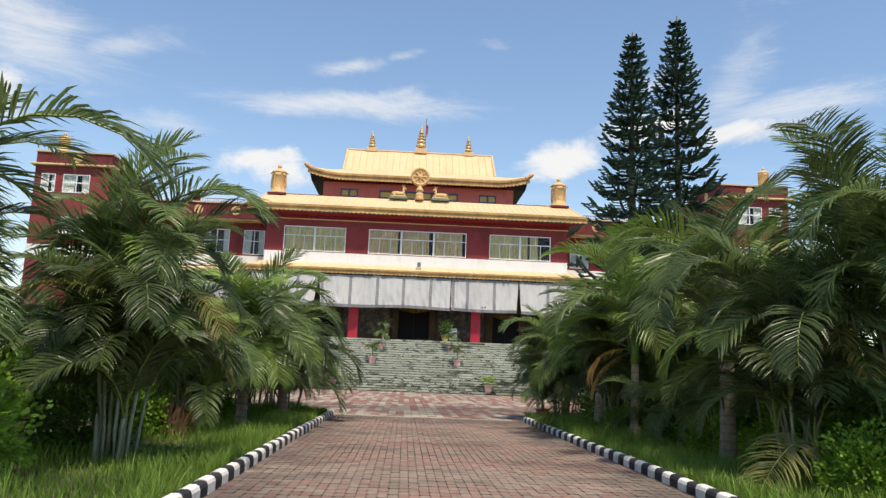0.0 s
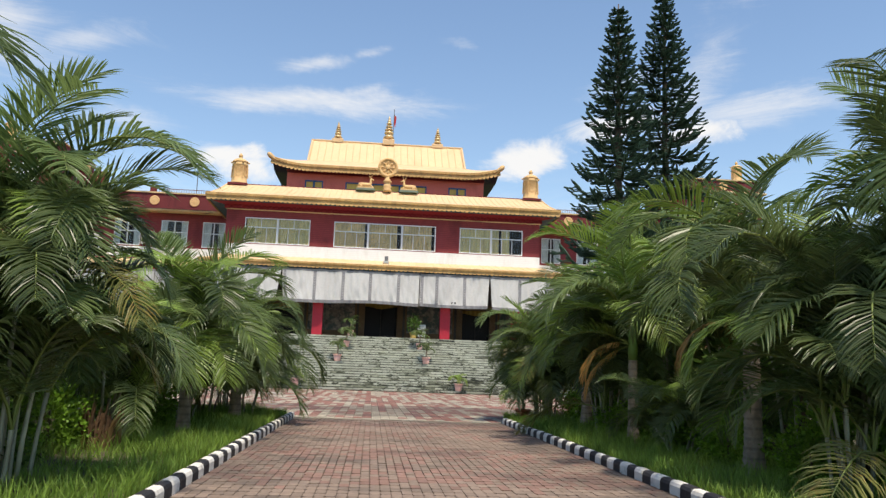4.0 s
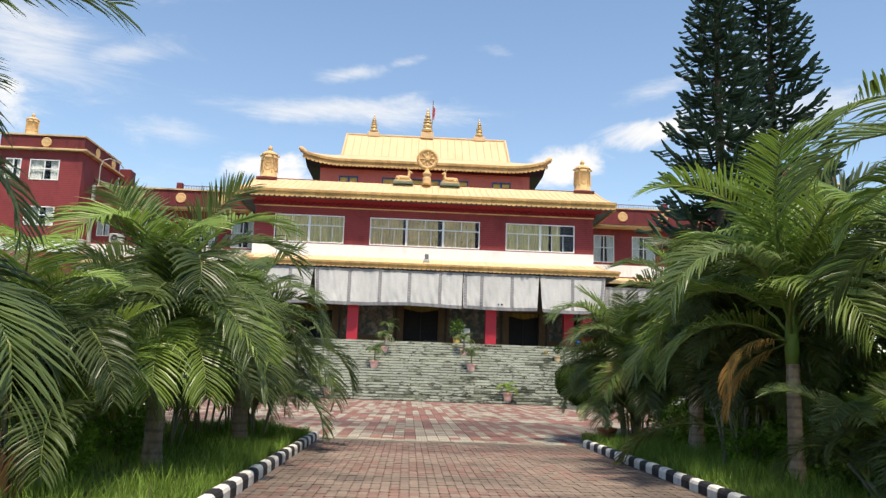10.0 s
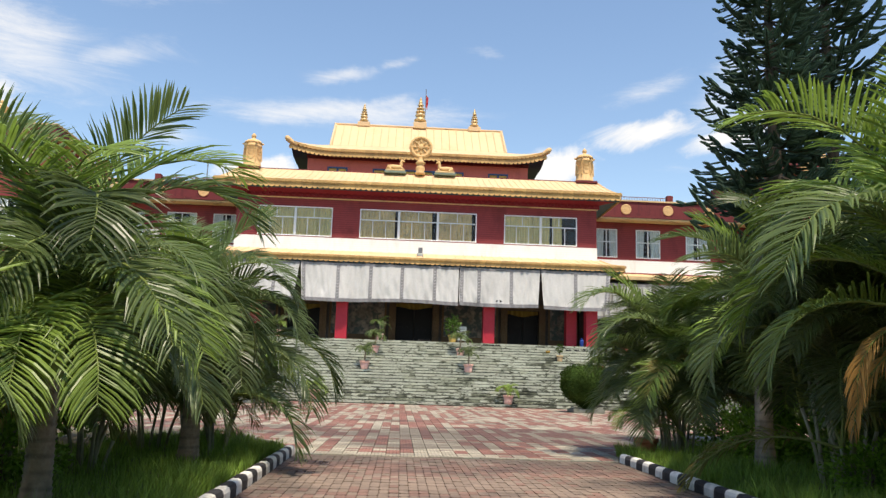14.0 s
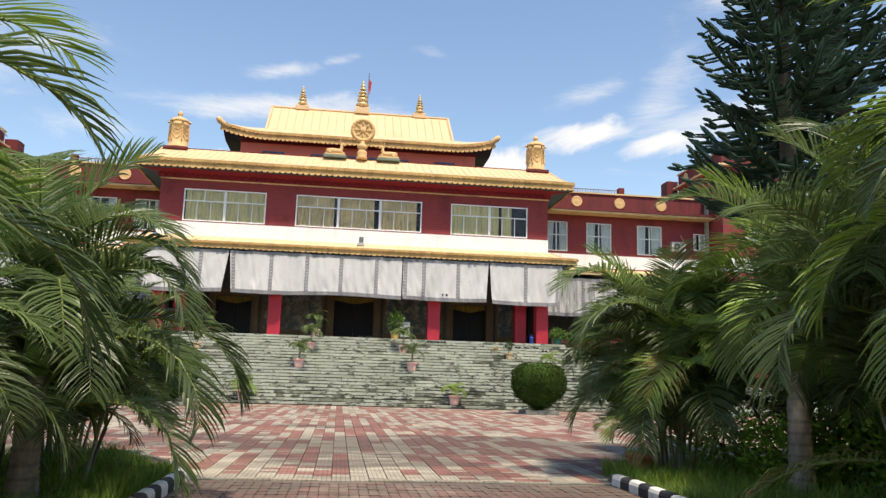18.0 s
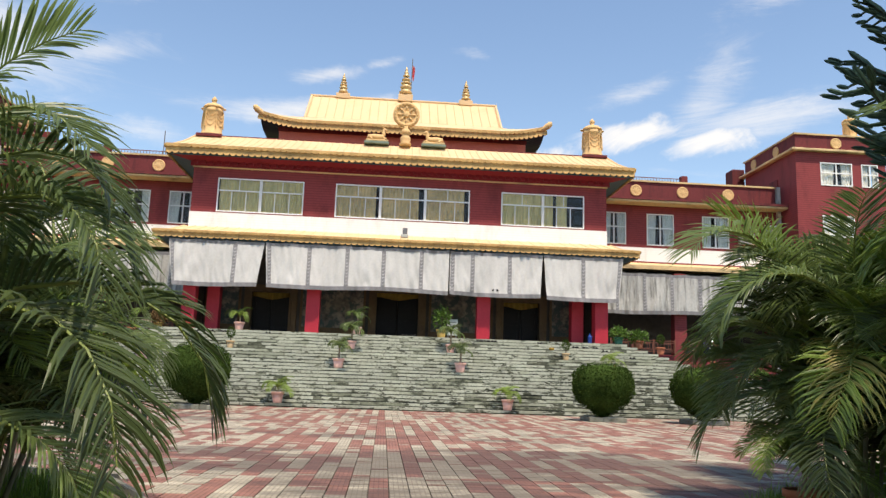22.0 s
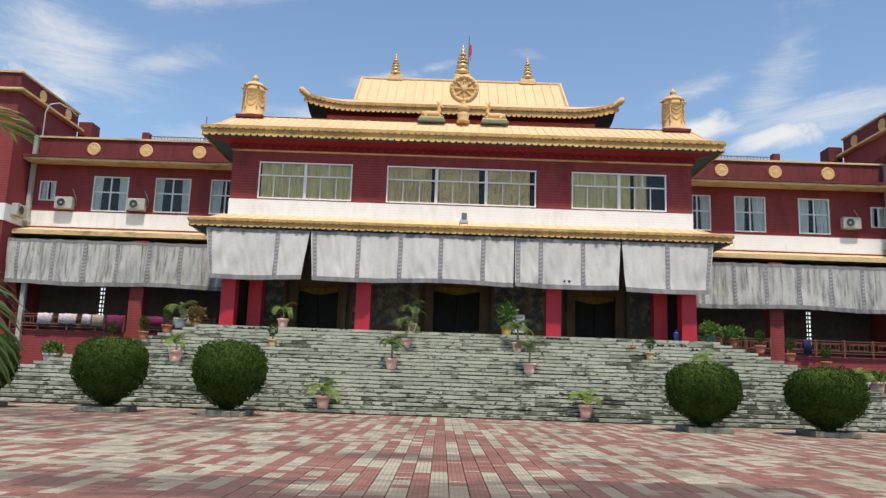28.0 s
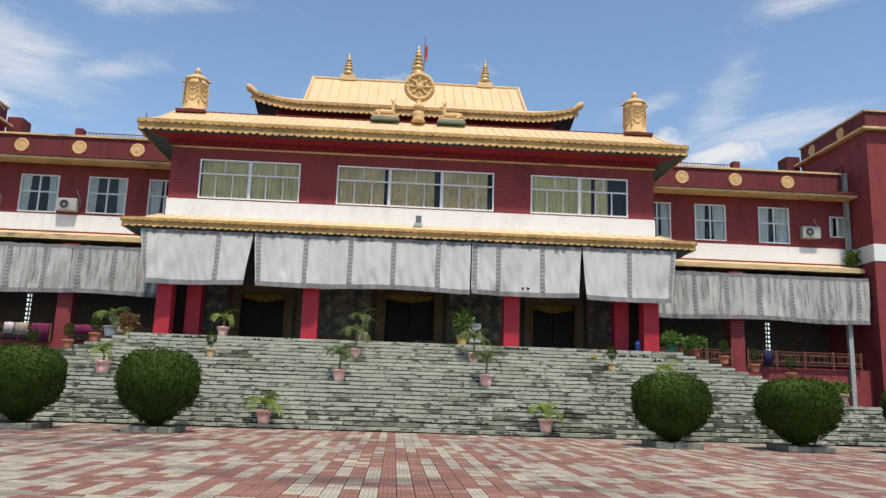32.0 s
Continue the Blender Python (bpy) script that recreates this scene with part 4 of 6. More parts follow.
    part("veranda_floor", box(*sx(10.8, 24), 55.3, 59.2, LAND - 0.62, LAND - 0.5), "floor_stone", hall)
    part("veranda_plinth", box(*sx(13.0, 23.58), 55.15, 55.4, 0, LAND - 0.15), "maroon", hall)
    for x in (16.62,):
        part("veranda_column", Build().box(s * x - 0.36, s * x + 0.36, 55.12, 55.75, 0, 8.0, 0.02), "maroon", hall)
    # iron lattice in the back opening
    lat = part("lattice", box(*sx(19.9, 19.95), 59.05, 59.1, 3.9, 5.9), "dark_room", hall, "dark lattice with daylight behind")
    for i in range(1, 4):
        part("lattice_bar", box(s * (19.9 + 0.18 * i) - 0.03, s * (19.9 + 0.18 * i) + 0.03, 59.05, 59.1, 3.9, 5.9), "dark_room", lat)
    for i in range(9):
        z = 3.95 + i * 0.24
        part("lattice_bar", box(*sx(19.95, 20.6), 59.06, 59.09, z, z + 0.09), "dark_room", lat)
    # end block
    bx = sx(23.62, 29.3)
    bw = [(*sx(25.14, 27.14), 13.67, 15.10), (*sx(25.14, 27.14), 10.52, 11.83), (*sx(27.72, 28.78), 13.67, 15.10)]
    for z0, z1, m_, ops in ((9.64, 12.78, "maroon", bw[1:2]), (12.78, 15.73, "maroon", [bw[0], bw[2]]), (0, 8.75, "maroon", [])):
        part("block_front", wall_with_openings(*bx, 54.4, 54.65, z0, z1, ops), m_, hall)
    part("block_band", box(bx[0] - 0.03, bx[1] + 0.03, 54.37, 54.65, 8.75, 9.64), "white_wall", hall)
    part("block_inner", Build().box(*sx(23.62, 23.87), 54.65, 61.0, 0, 8.75).box(*sx(23.62, 23.87), 54.65, 61.0, 9.64, 15.73), "maroon", hall)
    part("block_inner_band", box(*sx(23.59, 23.87), 54.65, WY, 8.75, 9.64), "white_wall", hall)
    part("block_body", box(*sx(24.4, 29.3), 56.0, 60.9, 0, 15.73), "dark_room", hall)
    part("block_ledge", Build().box(*sx(23.3, 29.6), 54.1, 61.3, 15.73, 15.88, 0.03), "ochre_trim", hall)
    part("block_parapet", box(*sx(23.62, 29.3), 54.4, 61.0, 15.88, 16.78), "maroon_dark", hall)
    part("block_trim", box(*sx(23.54, 29.38), 54.32, 61.1, 16.78, 16.88), "ochre_trim", hall)
    for w in bw:
        casement(*w, 54.4, hall, seed=77)
    medallion(s * 26.2, 54.4, 16.33, hall, r=0.75)
    for y in (56.7, 59.7):
        medallion(s * 23.62, y, 16.33, hall, turn=-90 * s, r=0.75)
    part("roof_post", Build().box(*sx(22.9, 23.75), 61.4, 62.5, 13.6, 16.45, 0.03), "maroon_dark", hall)
    # drainpipe, with a lower run down the plinth
    pipe = part("drainpipe", Build().box(*sx(23.32, 23.54), WY - 0.30, WY - 0.08, 8.8, 13.9, 0.02), "pipe", hall, "weathered square drainpipe")
    part("pipe_joint", box(*sx(23.28, 23.58), WY - 0.34, WY - 0.05, 9.0, 9.2), "pipe", pipe)
    low = part("drainpipe", Build().box(*sx(22.32, 22.54), 54.93, 55.13, 1.4, 7.0, 0.02), "pipe", hall, "weathered square drainpipe")
    for k in range(24):
        part("pipe_ring", box(*sx(22.31, 22.55), 54.92, 55.14, 1.5 + k * 0.22, 1.515 + k * 0.22), "pipe", low)
    part("block_pilaster", box(*sx(23.56, 24.3), 56.6, 57.6, 12.6, 14.5), "maroon_dark", hall)

# ---------- staircase ----------
stairs = thing("stone_staircase", "wide grey-green stone staircase with damp dark joints", "staircase")
N, S0, S1 = 22, 43.55, 48.75
RISE, RUN = LAND / N, (S1 - S0) / (N - 1)


def half_width(i):
    """The lower flight runs the whole front, the upper flight narrows step by step."""
    return 24.0 if i < 9 else 16.7 - (i - 9) * 0.44


for i in range(N):
    w, z1, y0 = half_width(i), (i + 1) * RISE, S0 + i * RUN
    part("step_core", box(-w + 0.03, w - 0.03, y0 + 0.06, 55.1 if i >= 9 else 55.05, z1 - RISE, z1 - 0.035), "joint_shade", stairs)
part("landing", box(-11.2, 11.2, S1 + 0.3, BY + 6.4, LAND - 0.03, LAND), "floor_stone", stairs, "worn stone landing")


# ---------- palms ----------
def frond_mesh(name, length, rise, bend, kind, seed, twist=0.0, leaf=0.55, pairs=42, hang=1.0, lift=0.42, ahead=(0.35, 1.05), wide=0.0108):
    """A feather frond in the x-z plane from the origin: a bent midrib and narrow ridged leaflets that rise in a V and droop. Two meshes: leaflets and midrib."""
    r = random.Random(seed)
    steps = 24
    pts, tang, p = [], [], Vector((0, 0, 0))
    for i in range(steps + 1):
        s = i / steps
        e = radians(rise - bend * s ** 1.35)
        d = Vector((math.cos(e), 0.16 * twist * s, math.sin(e))).normalized()
        pts.append(p.copy())
        tang.append(d)
        p = p + d * (length / steps)
    b = Build()
    for side in (-1, 1):
        for k in range(pairs):
            if r.random() < 0.04:
                continue
            s = 0.17 + 0.83 * (k + r.uniform(0, 0.7)) / pairs
            f = min(s * steps, steps - 0.001)
            i = int(f)
            q, d = pts[i].lerp(pts[i + 1], f - i), tang[i]
            lat = Vector((0, side, 0))
            up = d.cross(lat)
            up = (up if up.dot(Vector((-math.sin(radians(rise - bend * s)), 0, math.cos(radians(rise - bend * s))))) > 0 else -up).normalized()
            l = leaf * (0.46 + 0.54 * math.sin(math.pi * min(1.0, 0.12 + 0.76 * s)) ** 0.8) * (1.0 if s < 0.86 else 1.0 - 2.6 * (s - 0.86)) * r.uniform(0.84, 1.10)
            way = (lat + d * (ahead[0] + (ahead[1] - ahead[0]) * s + r.uniform(-0.08, 0.08)) + up * (lift * (1.15 - 0.7 * s) + r.uniform(-0.10, 0.10))).normalized()
            blade = (d - way * d.dot(way)).normalized()
            over = way.cross(blade)
            over = over if over.z > 0 else -over
            tilt = r.uniform(-0.7, 0.5)
            blade, over = blade * math.cos(tilt) + over * math.sin(tilt), over * math.cos(tilt) - blade * math.sin(tilt)
            w = wide * r.uniform(0.8, 1.25) * (0.75 if s > 0.9 else 1.0)
            droop = hang * r.uniform(0.65, 1.35)
            c, v = [], []
            for j, (step, hw) in enumerate(((0.0, 0.45), (0.36, 1.0), (0.36, 0.85), (0.30, 0.0))):
                q = q + way * (l * step)
                way = (way + Vector((0, 0, -(0.0, 0.26, 0.46, 0.5)[j] * droop))).normalized()
                c.append(q)
                v += [q - blade * (w * hw) - over * (w * hw * 0.55), q, q + blade * (w * hw) - over * (w * hw * 0.55)] if hw else [q]
            b.add(v, [(0, 1, 4, 3), (1, 2, 5, 4), (3, 4, 7, 6), (4, 5, 8, 7), (6, 7, 9), (7, 8, 9)])
    leaves = b.mesh(name, M[kind])
    rib = Build().tube(pts[::3], [0.017 * (1 - 0.8 * i / 8) * length / 1.8 for i in range(9)], 5).mesh("midrib", M["rachis"])
    return leaves, rib


FROND = {}
for kind, tag_ in (("frond", "g"), ("frond_bright", "b")):
    #                    rise, bend, droop of the leaflets
    FROND[tag_] = [frond_mesh("frond", 2.0 + 0.14 * (k % 3), rise, bend, kind, 50 + k, (k % 3) - 1, 0.56, 56, hang * 0.62, wide=0.0128)
                   for k, (rise, bend, hang) in enumerate(((88, 66, 0.7), (86, 112, 1.0), (84, 142, 1.3), (79, 158, 1.5), (70, 160, 1.6), (55, 148, 1.7), (30, 118, 1.6), (84, 92, 0.8)))]
FROND["d"] = [frond_mesh("frond", 1.7, rise, bend, "frond_dry", 90 + k, 0, 0.40, 34, 2.2, 0.1, (0.9, 1.8), 0.012) for k, (rise, bend) in enumerate(((34, 135), (8, 105), (-20, 68)))]
FROND["y"] = [frond_mesh("frond", 1.9, rise, bend, "frond_yellow", 110 + k, 0, 0.56, 38, 1.5, 0.25) for k, (rise, bend) in enumerate(((55, 120), (35, 110), (15, 90)))]


def add_frond(parent, at, turn, tone, k, size=1.0, roll=0.0, lean=0.0):
    leaves, rib = FROND[tone][k]
    f = part("frond", leaves, "", parent, {"d": "dry orange frond", "y": "yellowing frond"}.get(tone, ""), at=Matrix.Translation(at) @ pose(0, 0, 0, roll, lean, turn) @ Matrix.Scale(size, 4))
    part("midrib", rib, "", f)


def clump_palm(x, y, stems, height, size, seed, bright=0.2, dry=0, spread=0.62, low=0.5):
    """An areca palm: thin canes out of one base, each with its own fronds."""
    r = random.Random(seed)
    base = thing("areca_palm", "multi-stemmed areca palm with arching green fronds beside the path", "palm tree", "palms along the path", at=pose(x, y, 0.0))
    for s in range(stems):
        a = 2.4 * s + r.uniform(-0.4, 0.4)
        h = height * (1.0 - low * (s / stems) ** 1.1) * r.uniform(0.9, 1.08)
        out = spread * r.uniform(0.15, 0.75) * h / height
        r0 = r.uniform(0.05, 0.28)
        pts = [(math.cos(a) * (r0 + out * q ** 1.5), math.sin(a) * (r0 + out * q ** 1.5), h * q) for q in (0, 0.25, 0.5, 0.75, 1.0)]
        part("cane", Build().tube(pts, [0.027, 0.024, 0.021, 0.020, 0.025], 7), "cane", base, smooth=True)
        top = Vector(pts[-1])
        n = r.randint(5, 7)
        for k in range(n):
            turn = math.degrees(a) + 360 * k / n + r.uniform(-25, 25)
            v = min(5, int(k * 5.2 / n + r.uniform(0, 1.4)))
            tone = "b" if r.random() < bright else ("y" if v > 3 and r.random() < 0.14 else "g")
            add_frond(base, top, turn, tone, v if tone != "y" else v % 3, size * r.uniform(0.82, 1.15), r.uniform(-15, 15))
    for k in range(dry if x > 0 or seed % 2 else 0):
        add_frond(base, (0, 0, height * r.uniform(0.75, 0.95)), r.uniform(170, 260) if x > 0 else r.uniform(-80, 10), "d", r.randrange(1, 3), size * 0.9)
    return base


def trunk_palm(x, y, height, radius, fronds, size, seed, bright=0.2, dry=2):
    """A single-trunk palm: ringed trunk, green crownshaft, crown of fronds."""
    r = random.Random(seed)
    base = thing("palm_tree", "single-trunk palm with ringed grey trunk and drooping fronds", "palm tree", "palms along the path", at=pose(x, y, 0.0))
    prof = []
    n = 22
    for i in range(n + 1):
        q = i / n
        rad = radius * (1.45 - 0.90 * q ** 0.5 if q < 0.25 else 1.02 - 0.20 * q)
        prof += [(rad, height * q), (rad * 0.90, height * (q + 0.3 / n))]
    part("trunk", Build().lathe(prof, 14), "trunk", base, "ringed grey-brown trunk", smooth=True)
    part("crownshaft", Build().lathe([(radius * 0.80, 0), (radius * 0.88, 0.2), (radius * 0.7, 0.5), (radius * 0.4, 0.8)], 12, at=(0, 0, height)), "shaft", base, "green crownshaft", smooth=True)
    for k in range(fronds):
        turn = 137.5 * k + r.uniform(-15, 15)
        v = min(6, int(6.4 * ((k + r.random()) / fronds)))
        tone = "b" if r.random() < bright else ("y" if v > 4 and r.random() < 0.2 else "g")
        add_frond(base, (0, 0, height + 0.75 - 0.5 * k / fronds), turn, tone, v if tone != "y" else v % 3, size * r.uniform(0.85, 1.12), r.uniform(-18, 18))
    for k in range(dry):
        add_frond(base, (0, 0, height + 0.3), r.uniform(170, 260) if x > 0 else r.uniform(-80, 10), "d", 1 + k % 2, size * 0.68)
    return base


#          x     y    stems height size seed bright dry spread low
for row in ((-5.05, 1.7, 6, 1.9, 0.95, 1), (-4.0, 5.0, 11, 2.3, 0.85, 52, 0.15, 0, 0.4, 0.8), (-5.4, 6.8, 7, 1.1, 0.8, 3), (-4.5, 9.4, 9, 1.3, 0.82, 7, 0.35, 0, 0.62, 0.75), (-4.9, 12.8, 8, 1.4, 0.85, 8, 0.5), (-4.4, 14.0, 9, 1.3, 0.85, 4, 0.4, 0, 0.62, 0.75),
            (-4.6, 16.9, 8, 1.2, 0.82, 5), (-3.5, 16.6, 8, 0.8, 0.75, 43, 0.1), (-4.25, 18.5, 10, 1.75, 0.68, 6, 0.2, 0, 0.4, 0.8),
            (5.7, 4.4, 8, 3.2, 1.12, 12, 0.1, 0, 0.62, 0.6), (4.7, 5.4, 11, 2.0, 0.95, 11, 0.1, 0, 0.62, 0.8), (6.0, 8.8, 4, 2.4, 1.0, 13, 0.2, 0, 0.5, 0.4), (4.5, 13.6, 13, 2.2, 0.98, 14, 0.05, 0, 0.62, 0.8), (5.7, 17.2, 7, 1.5, 0.9, 15, 0.1, 0, 0.62, 0.7),
            (4.2, 18.4, 17, 2.0, 0.95, 16, 0.25, 0, 0.7, 0.85), (6.4, 11.8, 7, 2.6, 1.1, 17), (6.6, 15.0, 7, 2.5, 1.05, 18), (7.2, 17.8, 7, 2.2, 1.0, 19),
            (4.6, 9.9, 6, 0.5, 0.62, 45, 0.1)):
    palm = clump_palm(*row)
    if row[:2] == (-4.25, 18.5):
        # a tall young spear over the crown
        add_frond(palm, (0.35, 0, 1.75), 150, "g", 0, 1.25)
    if row[:2] == (-5.05, 1.7):
        # one long frond over the grass
        add_frond(palm, (0.4, -0.2, 1.85), 0, "g", 2, 1.3, 6)
    if row[:2] == (-4.0, 5.0):
        # upright young fronds over the crown, older ones leaning to the path
        for dx, turn, k, size in ((-0.4, 5, 0, 1.12), (-0.2, 60, 0, 1.0), (-0.3, -30, 7, 1.05), (0.0, -12, 2, 1.1), (0.1, 20, 1, 1.0)):
            add_frond(palm, (dx, 0, 2.25), turn, "g", k, size, 4)
#          x     y    height radius fronds size seed bright dry
for row in ((-3.75, 11.3, 1.15, 0.125, 20, 1.06, 21, 0.4, 0), (-3.55, 15.3, 1.2, 0.14, 13, 0.86, 22, 0.0, 0), (4.65, 7.55, 1.8, 0.135, 15, 1.2, 24, 0.15, 1), (4.35, 11.6, 1.6, 0.105, 18, 1.25, 25, 0.7, 2),
            (4.75, 16.2, 1.5, 0.15, 15, 1.05, 26, 0.1, 0)):
    palm = trunk_palm(*row)
    if row[0] == -3.75:
        # low fronds hanging over the grass towards the path
        for turn, k in ((-105, 5), (-72, 6), (-52, 6), (-45, 5), (-20, 6)):
            add_frond(palm, (0, 0, 1.5), turn, "b" if turn in (-72, -52) else "g", k, 1.0, 8)
    if row[0] == -3.55:
        # fronds arching over the kerb, tier under tier
        for turn, z, k, size in ((-4, 1.75, 3, 1.0), (-20, 1.5, 4, 1.02), (8, 1.15, 5, 1.14), (-30, 0.95, 5, 1.1), (-12, 0.75, 6, 1.0), (-60, 1.2, 5, 0.9)):
            add_frond(palm, (0, 0, z), turn, "g", k, size, -6)


# ---------- tall araucarias ----------
def araucaria(x, y, height, slope, seed):
    """A Norfolk-type pine: whorls of limbs with rope-like, upturned needle shoots."""
    r = random.Random(seed)
    base = thing("araucaria", "tall dark star-branched araucaria conifer", "conifer", "araucarias", at=pose(x, y, 0))
    part("trunk", Build().tube([(0, 0, 0), (0.04, 0, height * 0.3), (0, 0.03, height * 0.65), (0, 0, height)], [0.19, 0.15, 0.09, 0.02], 10), "bark", base, smooth=True)

    def shoot(b, p, q, w):
        d = (q - p).normalized()
        s1 = d.cross(Vector((0, 0, 1)))
        s1 = s1.normalized() if s1.length > 0.05 else Vector((1, 0, 0))
        s2 = s1.cross(d)
        m1, m2 = p.lerp(q, 0.35), p.lerp(q, 0.8)
        for v in (s1, s2, (s1 + s2).normalized()):
            b.add([p - v * w * 0.4, p + v * w * 0.4, m1 + v * w, m1 - v * w, m2 + v * w * 0.8, m2 - v * w * 0.8, q], [(0, 1, 2, 3), (3, 2, 4, 5), (5, 4, 6)])

    z, tier = 4.3, 0
    while z < height - 0.12:
        l = min(1.9, slope * (height - z) ** 0.93 + 0.06)
        n = 6 if l > 0.5 else 5
        for k in range(n):
            a = 2 * math.pi * (k / n) + tier * 0.52 + r.uniform(-0.18, 0.18)
            ll = l * r.uniform(0.82, 1.14)
            m = 6
            up = r.uniform(-0.16, 0.04) + 0.42 * (z / height) ** 3
            pts = [Vector((math.cos(a) * ll * i / m, math.sin(a) * ll * i / m, z + ll * (up * i / m - 0.16 * math.sin(math.pi * i / m) + 0.26 * (i / m) ** 3))) for i in range(m + 1)]
            limb, leaf = Build().tube(pts, [0.03 * (1 - 0.8 * i / m) for i in range(m + 1)], 5), Build()
            d = Vector((math.cos(a), math.sin(a), 0))
            sd = Vector((-d.y, d.x, 0))
            for i in range(1, m):
                shoot(leaf, pts[i], pts[i] + (pts[i + 1] - pts[i]) * 1.5, 0.05)
            count = int(4 + ll * 8.0)
            for c in range(count):
                s = 0.22 + 0.76 * (c + r.random()) / count
                f = min(s * m, m - 0.01)
                p = pts[int(f)].lerp(pts[int(f) + 1], f - int(f))
                tw = (0.16 + ll * 0.26 * (1.1 - s * 0.55)) * r.uniform(0.8, 1.15)
                for side in (-1, 1):
                    mid = p + (sd * side * 0.55 + d * 0.42) * tw + Vector((0, 0, -0.02))
                    tip = mid + (sd * side * 0.28 + d * 0.42) * tw + Vector((0, 0, tw * r.uniform(0.12, 0.42)))
                    shoot(leaf, p, mid.lerp(tip, 0.2), 0.022)
                    shoot(leaf, mid, tip, 0.033)
            t = part("branch", limb, "bark", base)
            part("needles", leaf, "pine", t)
        z += max(0.17, 0.56 * (0.45 + 0.55 * min(1, (height - z) / 6)))
        tier += 1


araucaria(6.42, 18.9, 12.5, 0.215, 3)
araucaria(8.35, 20.2, 13.8, 0.225, 4)


# ---------- awning curtains ----------
def awning(xa, xb, y, z0, z1, stripes, cloth, group, seed, lift=(0.0, 0.0), pleat=1.0, label="white cotton awning curtain with grey bands, hung under the eave"):
    """A hung cloth with soft folds; grey borders and upright bands are pieces of their own, a little proud."""
    r = random.Random(seed)
    root = thing("awning_curtain", label, "curtain", group)
    ph = [r.uniform(0, 6.28) for _ in range(6)]

    def at(u, v, off=0.0):
        x = xa + (xb - xa) * u
        e0, e1 = math.exp(-u * 9), math.exp(-(1 - u) * 9)
        x += v * (lift[0] * e0 - lift[1] * e1)
        wrinkle = 0.09 * noise.noise(Vector((x * 1.8 + v * 1.4, v * 1.6, ph[5]))) + 0.045 * noise.noise(Vector((x * 4.5 - v * 2.0, v * 3.0, ph[4])))
        fold = pleat * 0.022 * math.sin(x * 5.1 + ph[0] + 0.7 * v) * (0.4 + 0.9 * noise.noise(Vector((x * 0.7, ph[2], 0)))) + pleat * 0.017 * math.sin(x * 13.3 + ph[1] + 0.9 * v + 2.0 * noise.noise(Vector((x * 0.8, v, ph[0])))) * (0.3 + 1.0 * abs(noise.noise(Vector((x * 0.9, v * 0.8, ph[3]))))) + 0.05 * v * math.sin(x * 1.7 + ph[2]) + wrinkle * (0.3 + v)
        sag = 0.035 * abs(math.sin(x * 2.4 + ph[3])) * (1 - v) + 0.05 * v * math.sin(x * 0.8 + ph[4])
        return (x, y + fold - off - 0.10 * v, z1 + (z0 - z1) * v - sag)

    def sheet(u0, u1, v0, v1, off):
        n, m = max(2, int((xb - xa) * (u1 - u0) * 22)), max(2, int(16 * (v1 - v0)) + 1)
        return Build().grid([[at(u0 + (u1 - u0) * i / n, v0 + (v1 - v0) * k / m, off) for i in range(n + 1)] for k in range(m + 1)])

    def sheet_arc(u, v, w):
        """One curved rope motif on a band."""
        rows = []
        for dv in (0.0, 0.028):
            rows.append([at(u + q * 0.085 / w, v + dv + 0.035 * (1 - q * q) * (1 if q < 0 else 0.6), 0.02) for q in (-1, -0.6, -0.2, 0.2, 0.6, 1)])
        return Build().grid(rows)

    part("cloth", sheet(0, 1, 0, 1, 0.0), cloth, root, smooth=True)
    w = xb - xa
    part("hem", sheet(0, 1, 0.915, 1.004, 0.012), "cloth_grey", root, "grey hem", smooth=True)
    part("heading", sheet(0, 1, 0.0, 0.07, 0.012), "cloth_grey", root, "grey heading", smooth=True)
    for x in stripes:
        u = (x - xa) / w
        part("band", sheet(max(0, u - 0.10 / w), min(1, u + 0.10 / w), 0.07, 0.915, 0.012), "cloth_grey", root, "upright grey band", smooth=True)
        for k in range(10):
            v = 0.12 + 0.078 * k
            part("stitching", sheet_arc(u, v, w), "cloth_arc", root)
    return root


AW = "awning curtains of the portico"
awning(-11.35, -6.70, 48.96, 5.46, 7.72, (-11.2, -8.12), "cloth", AW, 1, (0.35, 0.28), 1.7)
awning(-6.66, 2.42, 48.95, 5.50, 7.72, (-6.5, -4.51, -2.64, -0.84, 1.04), "cloth", AW, 2, (0.16, 0.02), 1.7)
torn = awning(2.47, 7.15, 48.96, 5.50, 7.72, (2.6, 3.6, 5.47), "cloth", AW, 3, (0.0, 0.12), 1.7)
awning(7.20, 11.30, 48.95, 5.46, 7.72, (9.22, 11.15), "cloth", AW, 4, (0.16, 0.3), 1.7)
for s in (-1, 1):
    a, b = min(s * 11.45, s * 23.5), max(s * 11.45, s * 23.5)
    awning(a, b, 54.85, 5.52, 7.9, [s * x for x in (11.6, 12.7, 14.36, 16.02, 17.7, 19.36, 21.02, 22.9)], "cloth_dirty", "awning curtains of the verandas", 6 + s, (0.1, 0.1), 3.6, "mildew-streaked white awning curtain with grey bands")
# torn slit near the hem of one curtain
part("torn_slit", Build().lathe([(0.0, 0.0), (0.17, 0.0), (0.17, 0.01), (0.0, 0.012)], 12, caps=False), "black_rubber", torn, "dark torn slit", at=pose(4.75, 48.80, 5.80, 90) @ Matrix.Diagonal((1, 0.4, 1, 1)))


